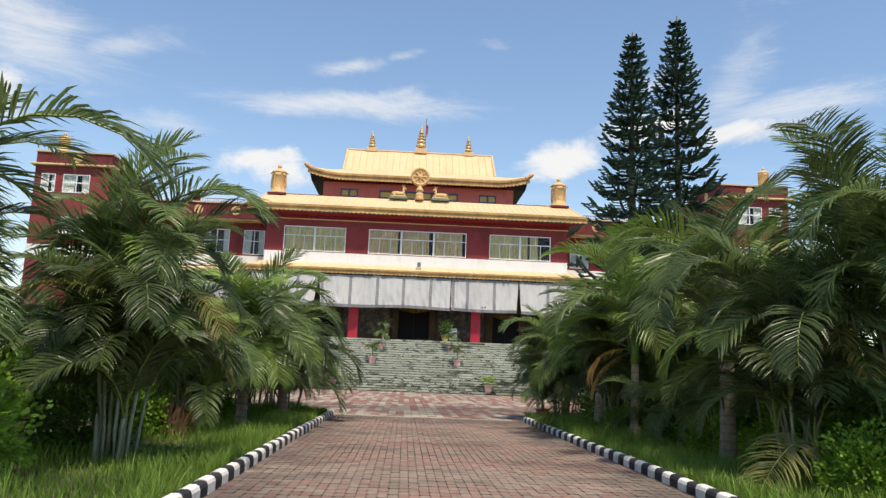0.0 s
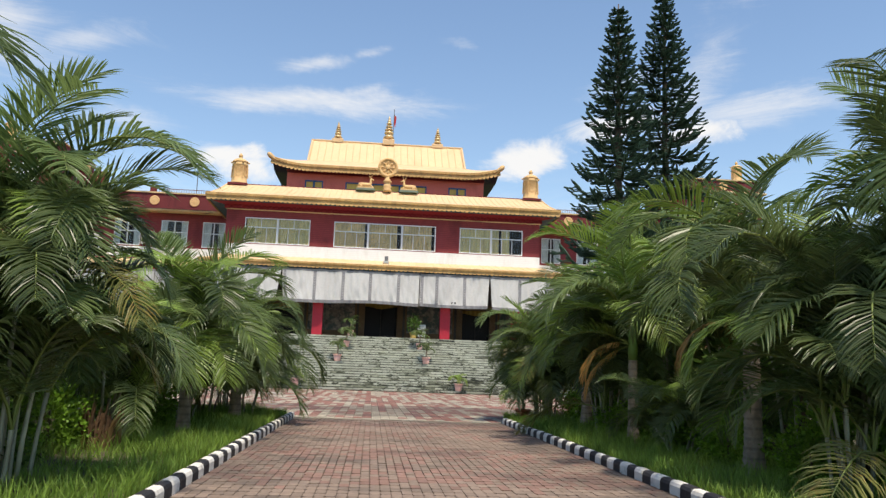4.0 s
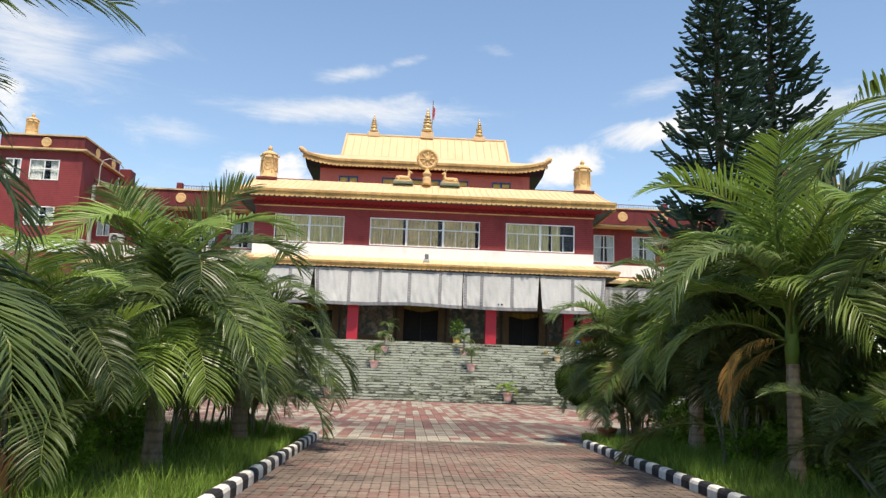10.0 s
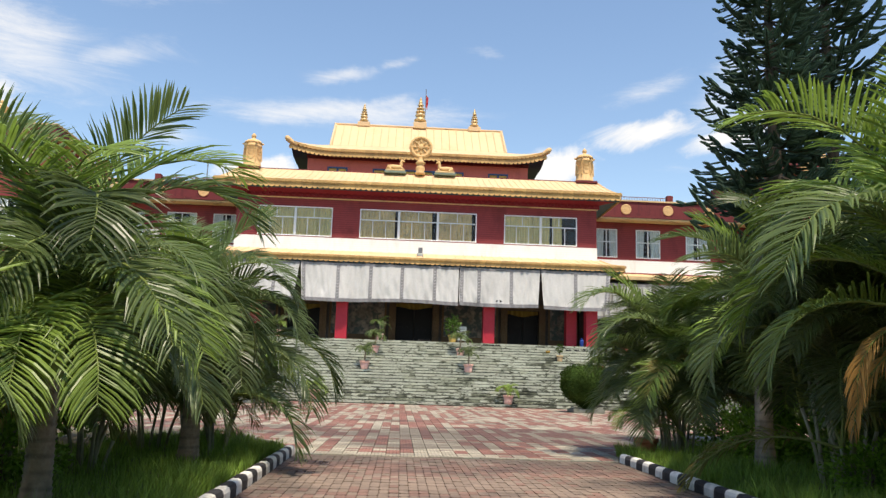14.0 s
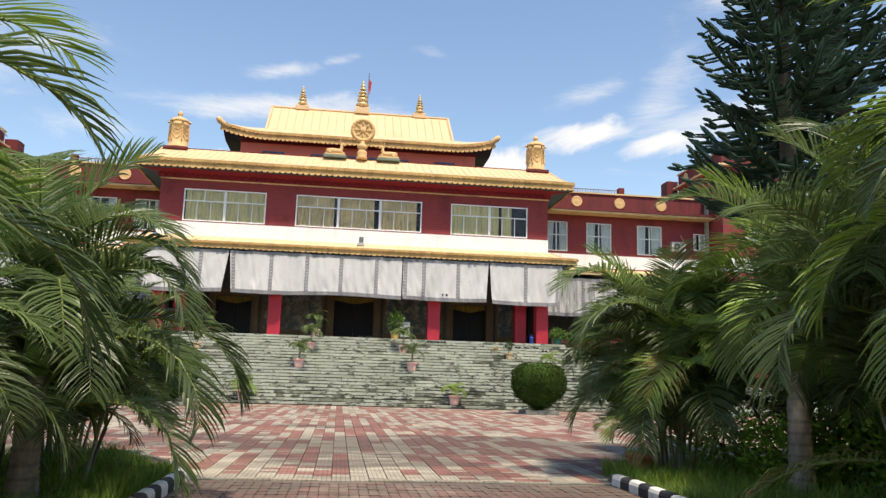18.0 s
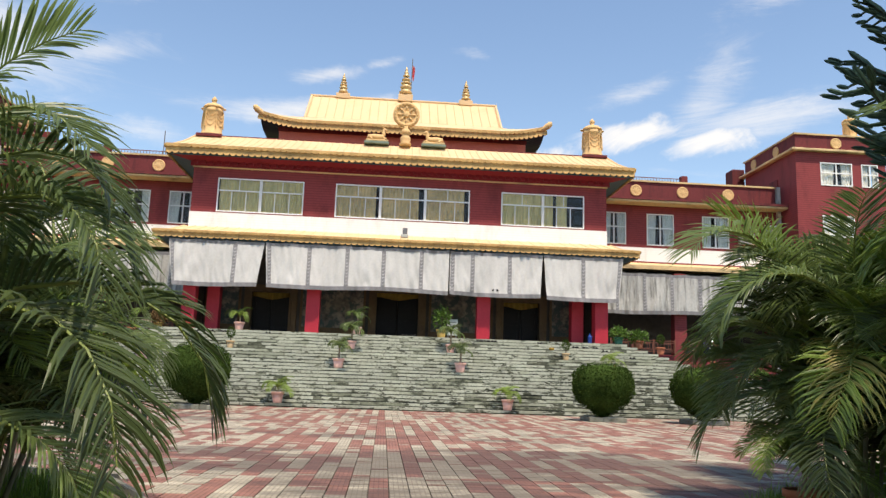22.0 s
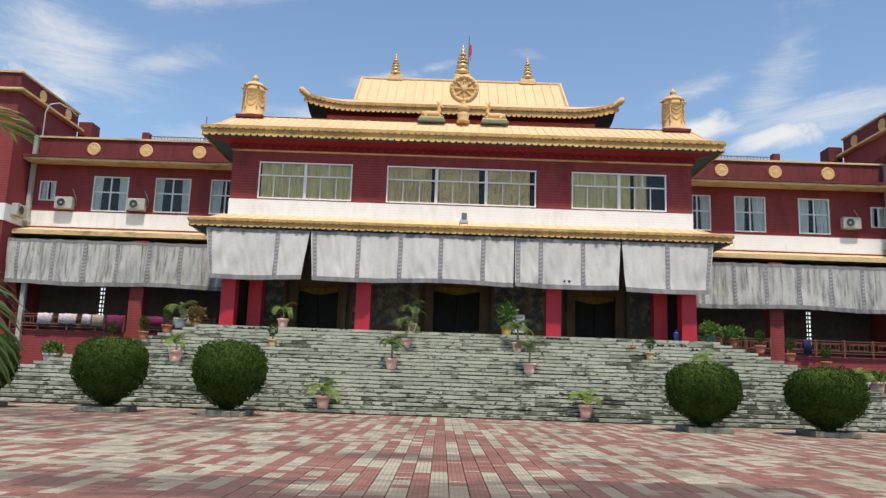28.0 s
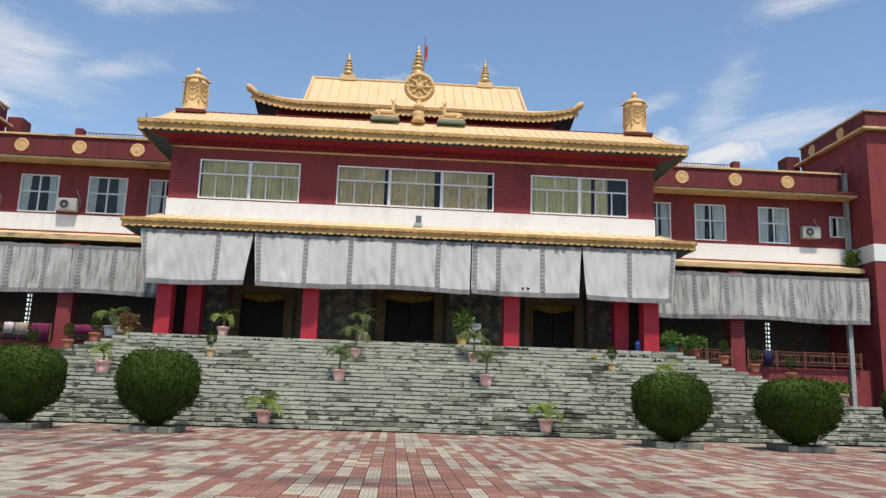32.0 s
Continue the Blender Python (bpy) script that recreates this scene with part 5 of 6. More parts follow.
# ---------- roof ornaments ----------
def finial(x, y, z, k, big):
    t = thing("roof_finial", "gilded tiered finial on the roof ridge", "finial", "ridge finials", at=pose(x, y, z) @ Matrix.Diagonal((k * 0.95, k * 0.95, k, 1)))
    part("plinth", box(-0.55 if not big else -0.42, 0.55 if not big else 0.42, -0.3, 0.3, -0.25, 0.16, 0.03), "gold_roof", t)
    part("vase", Build().lathe([(0.16, 0.16), (0.36, 0.24), (0.40, 0.34), (0.30, 0.44), (0.22, 0.50), (0.30, 0.56), (0.34, 0.64), (0.26, 0.74), (0.19, 0.80)], 22), "gold", t, smooth=True)
    part("bell", Build().lathe([(0.16, 0.80), (0.30, 0.84), (0.30, 0.90), (0.17, 0.94), (0.17, 1.02), (0.25, 1.05), (0.25, 1.11), (0.14, 1.15), (0.13, 1.24)], 22), "gold", t, smooth=True)
    part("spire", Build().lathe([(0.13, 1.24), (0.20, 1.28), (0.19, 1.34), (0.10, 1.40), (0.14, 1.46), (0.12, 1.54), (0.07, 1.58), (0.09, 1.64), (0.05, 1.74), (0.015, 1.86)], 18), "gold", t, smooth=True)


finial(-4.34, 63.5, 20.86, 0.92, False)
finial(4.36, 63.5, 20.86, 0.92, False)
finial(0.06, 63.5, 20.95, 1.28, True)
flag = thing("flag_pole", "thin pole with a limp red and white flag", "flag", at=pose(0.42, 63.9, 20.6))
part("pole", Build().tube([(0, 0, 0), (0.05, 0, 3.55)], 0.03, 6), "steel", flag)
part("flag_cloth", Build().grid([[(0.06 + 0.20 * u * (1 - 0.5 * v), 0.08 * math.sin(7 * u + 4 * v), 3.1 - 1.0 * v - 0.35 * u) for u in (0, 0.2, 0.4, 0.6, 0.8, 1.0)] for v in (0, 0.2, 0.4, 0.6, 0.8, 1.0)]), "flag_red", flag, "limp red and white flag", smooth=True)

wheel = thing("dharma_wheel", "gilded eight-spoked wheel on a lotus pedestal above the roof edge", "ornament", at=pose(0, 51.05, 13.66))
WC = 1.74
part("rim", Build().lathe([(0.50, -0.06), (0.56, -0.10), (0.66, -0.10), (0.72, -0.05), (0.72, 0.05), (0.66, 0.10), (0.56, 0.10), (0.50, 0.06), (0.50, -0.06)], 40, caps=False), "gold_pale", wheel, smooth=True, at=pose(0, 0, WC, 90))
part("disc", Build().lathe([(0.0, -0.03), (0.52, -0.03), (0.52, 0.03), (0.0, 0.03)], 32, caps=False), "gold_pale", wheel, at=pose(0, 0, WC, 90))
part("hub", Build().lathe([(0.17, -0.09), (0.12, -0.12), (0.0, -0.14)], 20, caps=False), "gold_pale", wheel, smooth=True, at=pose(0, 0, WC, -90) @ Matrix.Scale(-1, 4, (0, 0, 1)))
part("hub", Build().lathe([(0.17, 0.03), (0.17, 0.09), (0.12, 0.12), (0.0, 0.13)], 20, caps=False), "gold_pale", wheel, smooth=True, at=pose(0, 0, WC, 90))
spoke = Build().tube([(0.12, 0, 0), (0.28, 0, 0), (0.36, 0, 0), (0.52, 0, 0)], [0.035, 0.04, 0.07, 0.03], 8).mesh("spoke", M["gold_pale"])
boss = Build().lathe([(0.05, 0.0), (0.04, 0.04), (0.0, 0.06)], 10, caps=False).mesh("boss", M["gold_pale"])
for k in range(8):
    part("spoke", spoke, "", wheel, at=pose(0, -0.05, WC, 0, k * 45, 0))
for k in range(20):
    a = 2 * math.pi * k / 20
    part("boss", boss, "", wheel, at=pose(0.61 * math.cos(a), -0.09, WC + 0.61 * math.sin(a), 90))
part("pedestal", Build().lathe([(0.30, 0.0), (0.32, 0.10), (0.24, 0.18), (0.29, 0.34), (0.26, 0.48), (0.16, 0.56), (0.27, 0.66), (0.30, 0.74), (0.20, 0.86), (0.12, 0.98), (0.14, 1.06)], 24), "gold_pale", wheel, "round lotus pedestal", smooth=True)


def deer(s):
    pl = thing("statue_plinth", "grey-green painted plinth with a gold top under the deer", "plinth", "deer plinths", at=pose(s * 1.53, 51.1, 13.66))
    part("base", Build().box(-0.66, 0.66, -0.26, 0.26, 0.0, 0.13, 0.02), "teal_base", pl)
    part("top_slab", Build().box(-0.60, 0.60, -0.23, 0.23, 0.13, 0.24, 0.03), "gold", pl)
    b = Build()
    b.tube([(-0.52, 0, 0.30), (-0.42, 0, 0.40), (-0.15, 0, 0.42), (0.15, 0, 0.40), (0.34, 0, 0.42), (0.42, 0, 0.40)], [0.05, 0.16, 0.17, 0.17, 0.16, 0.06], 12)
    b.tube([(0.30, 0, 0.44), (0.36, 0, 0.60), (0.35, 0, 0.78), (0.38, 0, 0.84)], [0.14, 0.10, 0.075, 0.08], 10)
    b.tube([(0.28, 0, 0.84), (0.38, 0, 0.86), (0.50, 0, 0.80), (0.57, 0, 0.76)], [0.04, 0.085, 0.06, 0.03], 10)
    for q in (-1, 1):
        b.tube([(0.33, q * 0.04, 0.92), (0.28, q * 0.10, 1.0), (0.22, q * 0.13, 1.07)], [0.02, 0.03, 0.008], 6)
        b.tube([(0.36, q * 0.03, 0.93), (0.40, q * 0.05, 1.03), (0.46, q * 0.07, 1.12)], [0.018, 0.014, 0.006], 6)
        b.tube([(0.34, q * 0.13, 0.34), (0.52, q * 0.15, 0.27), (0.40, q * 0.16, 0.25), (0.22, q * 0.15, 0.25)], [0.06, 0.05, 0.04, 0.03], 8)
        b.tube([(-0.38, q * 0.12, 0.36), (-0.20, q * 0.17, 0.27), (-0.42, q * 0.17, 0.25)], [0.11, 0.06, 0.035], 8)
    st = part("deer_statue", b, "gold_pale", smooth=True, at=pose(s * 1.53, 51.1, 13.66) @ Matrix.Diagonal((-s, 1, 1, 1)))
    tagged(st, "gilded kneeling deer statue facing the wheel", "statue", "deer beside the wheel")


deer(-1)
deer(1)


def banner(x, y, z, k=1.0):
    t = thing("victory_banner", "gilded cylindrical victory banner with relief swags", "ornament", "victory banners", at=pose(x, y, z) @ Matrix.Scale(k, 4))
    part("footing", Build().box(-0.68, 0.68, -0.68, 0.68, -0.06, 0.10, 0.02), "maroon_dark", t)
    part("drum", Build().lathe([(0.62, 0.10), (0.62, 0.18), (0.57, 0.22), (0.57, 0.30), (0.54, 0.33), (0.53, 0.9), (0.52, 1.42), (0.55, 1.45), (0.55, 1.55), (0.52, 1.58), (0.52, 1.70)], 32), "gold_pale", t, smooth=True)
    part("cap", Build().lathe([(0.54, 1.68), (0.56, 1.73), (0.52, 1.80), (0.40, 1.90), (0.22, 1.97), (0.13, 2.02), (0.10, 2.08), (0.15, 2.14), (0.15, 2.22), (0.09, 2.32), (0.02, 2.40)], 28), "gold_pale", t, smooth=True)
    for k2 in range(6):
        a0 = 2 * math.pi * k2 / 6
        for dr, zz in ((0.545, 1.40), (0.545, 1.22), (0.548, 0.98)):
            pts = [(dr * math.cos(a0 + 1.047 * u), dr * math.sin(a0 + 1.047 * u), zz - 0.42 * math.sin(math.pi * u) * (1.5 - zz * 0.6)) for u in (0, 0.2, 0.4, 0.6, 0.8, 1)]
            part("swag", Build().tube(pts, 0.018, 5), "gold_pale", t)
        part("tassel", Build().tube([(0.56 * math.cos(a0), 0.56 * math.sin(a0), 1.42), (0.57 * math.cos(a0), 0.57 * math.sin(a0), 0.55)], [0.02, 0.045], 5), "gold_pale", t)
        part("leaf", Build().lathe([(0.05, 0), (0.09, 0.06), (0.03, 0.12)], 8, at=(0.60 * math.cos(a0), 0.60 * math.sin(a0), 1.62)), "gold_pale", t)


for s in (-1, 1):
    banner(s * 10.37, 51.6, 13.64, 0.98)
    banner(s * 27.9, 55.6, 16.92, 0.76)


# ---------- air conditioners, lamp, cables ----------
def ac_unit(x, y, z):
    t = thing("air_conditioner", "off-white outdoor air conditioner unit on the maroon wall", "air conditioner", "outdoor units", at=pose(x, y, z))
    part("case", Build().box(-0.48, 0.48, -0.36, -0.02, 0, 0.66, 0.03), "ac_white", t)
    part("fan_ring", Build().lathe([(0.27, 0.0), (0.27, 0.03), (0.23, 0.04), (0.23, 0.0)], 24, caps=False), "ac_white", t, at=pose(-0.12, -0.36, 0.33, 90), smooth=True)
    part("fan", Build().lathe([(0.0, 0.012), (0.22, 0.012), (0.22, 0.0)], 24, caps=False), "ac_dark", t, at=pose(-0.12, -0.36, 0.33, 90))
    part("hub", Build().lathe([(0.06, 0.0), (0.05, 0.03), (0.0, 0.035)], 12, caps=False), "ac_white", t, at=pose(-0.12, -0.37, 0.33, 90))
    for s in (-0.34, 0.34):
        part("bracket", Build().tube([(s, 0, -0.16), (s, -0.30, -0.02), (s, 0.0, -0.02)], 0.018, 4), "steel", t)
    part("pipe", Build().tube([(0.46, -0.1, 0.2), (0.58, -0.1, 0.3), (0.56, -0.06, 0.6), (0.30, -0.02, 1.15)], 0.022, 6), "ac_white", t, "pale insulated pipe")


for x, y, z in ((-17.55, WY, 9.86), (-21.5, WY, 9.82), (21.35, WY, 10.18)):
    ac_unit(x, y, z)
side_ac = thing("air_conditioner", "off-white outdoor unit on the end block", "air conditioner", "outdoor units", at=pose(-23.59, 55.4, 9.12, 0, 0, 90))
part("case", Build().box(-0.48, 0.48, -0.36, -0.02, 0, 0.66, 0.03), "ac_white", side_ac)
part("fan", Build().lathe([(0.0, 0.012), (0.22, 0.012), (0.22, 0.0)], 24, caps=False), "ac_dark", side_ac, at=pose(-0.12, -0.37, 0.33, 90))
lamp = thing("flood_lamp", "small grey flood lamp on the portico eave", "lamp", at=pose(0.13, 48.98, 8.14))
part("housing", Build().box(-0.17, 0.17, -0.09, 0.09, 0.12, 0.30, 0.02), "ac_white", lamp)
part("lens", box(-0.14, 0.14, -0.10, -0.085, 0.14, 0.28), "sign", lamp)
part("hood", Build().box(-0.10, 0.14, -0.06, 0.10, 0.31, 0.62, 0.02), "steel", lamp, "dark grey driver box")
part("stirrup", Build().tube([(-0.18, 0, 0.2), (-0.18, 0, 0.0), (0.18, 0, 0.0), (0.18, 0, 0.2)], 0.015, 4), "steel", lamp)
tagged(part("cable", Build().tube([(-23.2, 56.4, 13.85), (-23.2, 56.4, 15.3), (-23.05, 56.5, 15.8), (-22.7, 56.8, 16.0), (-22.3, 57.4, 15.85), (-22.1, 57.8, 15.6)], 0.04, 5), "ac_white"), "pale hooked conduit above the wing parapet", "cable")
mast = tagged(part("antenna_mast", Build().tube([(-14.7, 58, 13.6), (-14.7, 58, 15.9)], 0.03, 6), "steel"), "thin antenna mast on the wing terrace", "antenna")


# ---------- veranda railings, laundry ----------
def veranda_rail(x0, x1):
    t = thing("veranda_railing", "terracotta-painted metal railing with square motifs", "railing", "veranda railings", at=pose(0, 54.98, 0))
    for z in (3.36, 3.98, 3.48, 3.86):
        part("rail", box(x0, x1, -0.02, 0.02, z, z + 0.035), "rail", t)
    n = max(1, round((x1 - x0) / 1.3))
    for i in range(n + 1):
        x = x0 + (x1 - x0) * i / n
        part("post", box(x - 0.03, x + 0.03, -0.03, 0.03, 3.20, 4.08), "rail", t)
        if i < n:
            w = (x1 - x0) / n
            a, b2 = x + 0.18 * w, x + 0.82 * w
            part("motif", rim(a, b2, -0.015, 0.015, 3.53, 3.83, 0.03), "rail", t)
            for u in (0.30, 0.5, 0.70):
                part("bar", box(x + u * w - 0.012, x + u * w + 0.012, -0.012, 0.012, 3.515, 3.86), "rail", t)
            for u in (0.06, 0.94):
                part("bar", box(x + u * w - 0.012, x + u * w + 0.012, -0.012, 0.012, 3.515, 3.86), "rail", t)


for s in (-1, 1):
    for a, b in ((12.4, 16.2), (17.05, 22.9)):
        veranda_rail(min(s * a, s * b), max(s * a, s * b))


def laundry(x0, x1, drop, mat, name, label):
    rows = []
    for k, (dy, z) in enumerate(((0.10, 4.03 - drop * 0.6), (0.07, 3.9), (0.05, 4.03), (0, 4.05), (-0.05, 4.03), (-0.07, 3.9), (-0.10, 4.03 - drop))):
        rows.append([(x0 + (x1 - x0) * i / 8, 54.98 + dy + 0.02 * math.sin(i * 2.1 + x0), z + 0.015 * math.sin(i * 1.3 + k)) for i in range(9)])
    tagged(part(name, Build().grid(rows), mat, smooth=True, solid=0.012), label, "laundry", "laundry on the railing")


laundry(-21.5, -20.75, 0.55, "cloth_print", "towel", "printed pale towel hung over the railing")
laundry(-20.4, -19.5, 0.5, "cloth_print", "towel", "printed pale towel hung over the railing")
laundry(-19.2, -18.75, 0.5, "cloth_print", "towel", "printed pale towel hung over the railing")
laundry(-18.7, -18.1, 0.58, "cloth_tan", "shirt", "tan shirt drying on the railing")
laundry(-17.95, -17.1, 0.85, "cloth_pink", "robe", "magenta monk robe drying on the railing")
laundry(-15.95, -14.9, 0.45, "cloth_pink", "robe", "dark magenta cloth on the railing")
laundry(-14.5, -13.2, 0.4, "cloth_tan", "blanket", "grey-brown blanket on the railing")
laundry(17.85, 18.25, 0.7, "cloth_violet", "shawl", "violet shawl hung over the railing")


# ---------- leaf clouds ----------
def leaves_on(points, size, seed, flat=0.35):
    """Small folded leaves at the given (place, outward way)."""
    r = random.Random(seed)
    b = Build()
    for p, nrm in points:
        d = (Vector(nrm) + Vector((r.uniform(-1, 1), r.uniform(-1, 1), r.uniform(-0.6, 1))) * 0.8).normalized()
        sd = d.cross(Vector((r.uniform(-1, 1), r.uniform(-1, 1), r.uniform(-1, 1)))).normalized()
        l, w = size * r.uniform(0.7, 1.4), size * flat * r.uniform(0.8, 1.2)
        p = Vector(p)
        b.add([p, p + d * l * 0.5 + sd * w, p + d * l, p + d * l * 0.5 - sd * w], [(0, 1, 2, 3)])
    return b


def blob(rx, ry, rz, n, seed, bumps=0.12, fill=0.55, low=-0.9):
    r = random.Random(seed)
    off = Vector((r.uniform(-50, 50), r.uniform(-50, 50), 0))
    out = []
    while len(out) < n:
        d = Vector((r.gauss(0, 1), r.gauss(0, 1), r.gauss(0, 1))).normalized()
        if d.z < low:
            continue
        k = (1 + bumps * 2 * noise.noise(d * 2.2 + off)) * (1 - (1 - fill) * r.random() ** 2.2)
        out.append(((d.x * rx * k, d.y * ry * k, d.z * rz * k), d))
    return out


ledge_plant = thing("wild_plant", "small leafy plant rooted beside the drainpipe on the veranda roof", "plant", at=pose(23.3, 55.75, 8.62))
part("stem", Build().tube([(0, 0, -0.06), (0.02, 0, 0.25), (0.0, -0.05, 0.6)], [0.025, 0.02, 0.01], 6), "bark", ledge_plant)
part("foliage", leaves_on([((p[0], p[1], p[2] + 0.42), d) for p, d in blob(0.40, 0.35, 0.45, 260, 91, 0.4, 0.2)], 0.17, 92, 0.4), "shrub", ledge_plant)


# clipped round conifers in stone planters
PROFILE = ((0.0, 0.20, -0.04), (0.12, 0.46, 0.20), (0.28, 1.00, 0.64), (0.44, 1.17, 1.04), (0.57, 1.20, 1.38), (0.68, 1.16, 1.68), (0.78, 1.04, 1.92), (0.88, 0.80, 2.13), (0.95, 0.46, 2.23), (1.0, 0.0, 2.26))


def shape(q):
    """Half width and height along the clipped outline."""
    for (q0, r0, z0), (q1, r1, z1) in zip(PROFILE, PROFILE[1:]):
        if q <= q1:
            s = (q - q0) / (q1 - q0)
            return r0 + (r1 - r0) * s, z0 + (z1 - z0) * s
    return PROFILE[-1][1:]


def egg(n, seed):
    r = random.Random(seed)
    out = []
    for i in range(n):
        d = Vector((r.gauss(0, 1), r.gauss(0, 1), r.gauss(0, 1))).normalized()
        q = math.acos(max(-1, min(1, -d.z))) / math.pi          # 0 at the foot, 1 at the crown
        a = math.atan2(d.y, d.x)
        rad, z = shape(q)
        k = 1 - 0.06 * r.random() ** 2 + 0.05 * noise.noise(d * 4.2) + 0.11 * noise.noise(Vector((d.x * 12, d.y * 12, d.z * 4.5)))
        out.append(((math.cos(a) * rad * k, math.sin(a) * rad * k, 1.3 + (z - 1.3) * k), (d.x * 0.8, d.y * 0.8, d.z * 0.4 + 0.75)))
    return out


rcurb = random.Random(19)
crown_mesh = leaves_on(egg(16000, 4), 0.062, 4, 0.26).mesh("crown", M["topiary"])
core_mesh = Build().lathe([(r * 0.93, 1.3 + (z - 1.3) * 0.95) for q, r, z in PROFILE[:-1]] + [(0.02, 2.22)], 24).mesh("core", M["topiary"], True)
for x, sc, tn, sz in ((-15.2, 1.0, 10, 0.95), (-11.05, 1.0, 60, 0.95), (-7.28, 1.02, 130, 0.955), (7.6, 1.02, 200, 0.87), (11.45, 1.07, 250, 0.87), (15.4, 1.02, 320, 0.88)):
    t = thing("topiary_bush", "clipped round dark green conifer bush in a low stone planter bed", "bush", "topiary bushes before the stairs", at=pose(x, 39.6, 0.16, 0, 0, tn) @ Matrix.Diagonal((sc * 0.91, sc * 0.91, sz, 1)))
    part("crown", crown_mesh, "", t)
    part("core", core_mesh, "", t)
    for k in range(5):
        a = k * 1.3
        part("stem", Build().tube([(0.06 * math.cos(a), 0.06 * math.sin(a), -0.05), (0.14 * math.cos(a), 0.14 * math.sin(a), 0.3), (0.4 * math.cos(a), 0.4 * math.sin(a), 0.8)], [0.05, 0.04, 0.03], 6), "bark", t)
    p = thing("planter", "low mossy concrete planter on the plaza", "planter", "planters before the stairs", at=pose(x, 39.6, 0))
    for side in range(4):
        q = -0.70
        while q < 0.55:
            l = rcurb.uniform(0.22, 0.42)
            l = 0.70 - q - 0.13 if q + l > 0.40 else l
            part("curb_stone", Build().box(q + 0.006, q + l - 0.006, -0.70 + rcurb.uniform(-0.015, 0.015), -0.57, 0.0, rcurb.uniform(0.15, 0.19), 0.015), "planter", p, at=pose(0, 0, 0, rcurb.uniform(-1, 1), 0, 90 * side))
            q += l
    part("soil", box(-0.58, 0.58, -0.58, 0.58, 0.0, 0.14), "soil", p)


# ---------- pots ----------
def pot(x, y, z, mat, r, h, name="flower_pot", label="pink plastic flower pot on the steps"):
    t = thing(name, label, "pot", "flower pots", at=pose(x, y, z, 0, 0, random.uniform(0, 360)))
    part("body", Build().lathe([(r * 0.66, 0), (r * 0.70, 0.02), (r * 0.92, h * 0.80), (r * 0.84, h * 0.80), (r * 0.80, h * 0.70)], 20), mat, t, smooth=True)
    part("rim", Build().lathe([(r * 0.90, h * 0.78), (r * 1.05, h * 0.80), (r * 1.06, h * 0.98), (r * 0.98, h), (r * 0.90, h * 0.97), (r * 0.88, h * 0.8)], 20, caps=False), mat, t, smooth=True)
    part("soil", Build().lathe([(r * 0.89, h * 0.84), (r * 0.4, h * 0.90), (0.0, h * 0.91)], 16, caps=False), "soil", t)


def potted_palm(x, y, z, size, n, seed, stem=0.25, bright=0.5):
    r = random.Random(seed)
    t = thing("potted_palm", "small feathery palm growing in a pot", "potted plant", "potted palms", at=pose(x, y, z))
    part("stem", Build().tube([(0, 0, 0), (0.02, 0, stem)], [0.05, 0.04], 7), "trunk", t)
    for k in range(n):
        add_frond(t, (0, 0, stem), 360 * k / n + r.uniform(-25, 25), "b" if r.random() < bright else "g", min(6, int(1.5 + 5.2 * k / n)), size * r.uniform(0.85, 1.15), r.uniform(-15, 15))


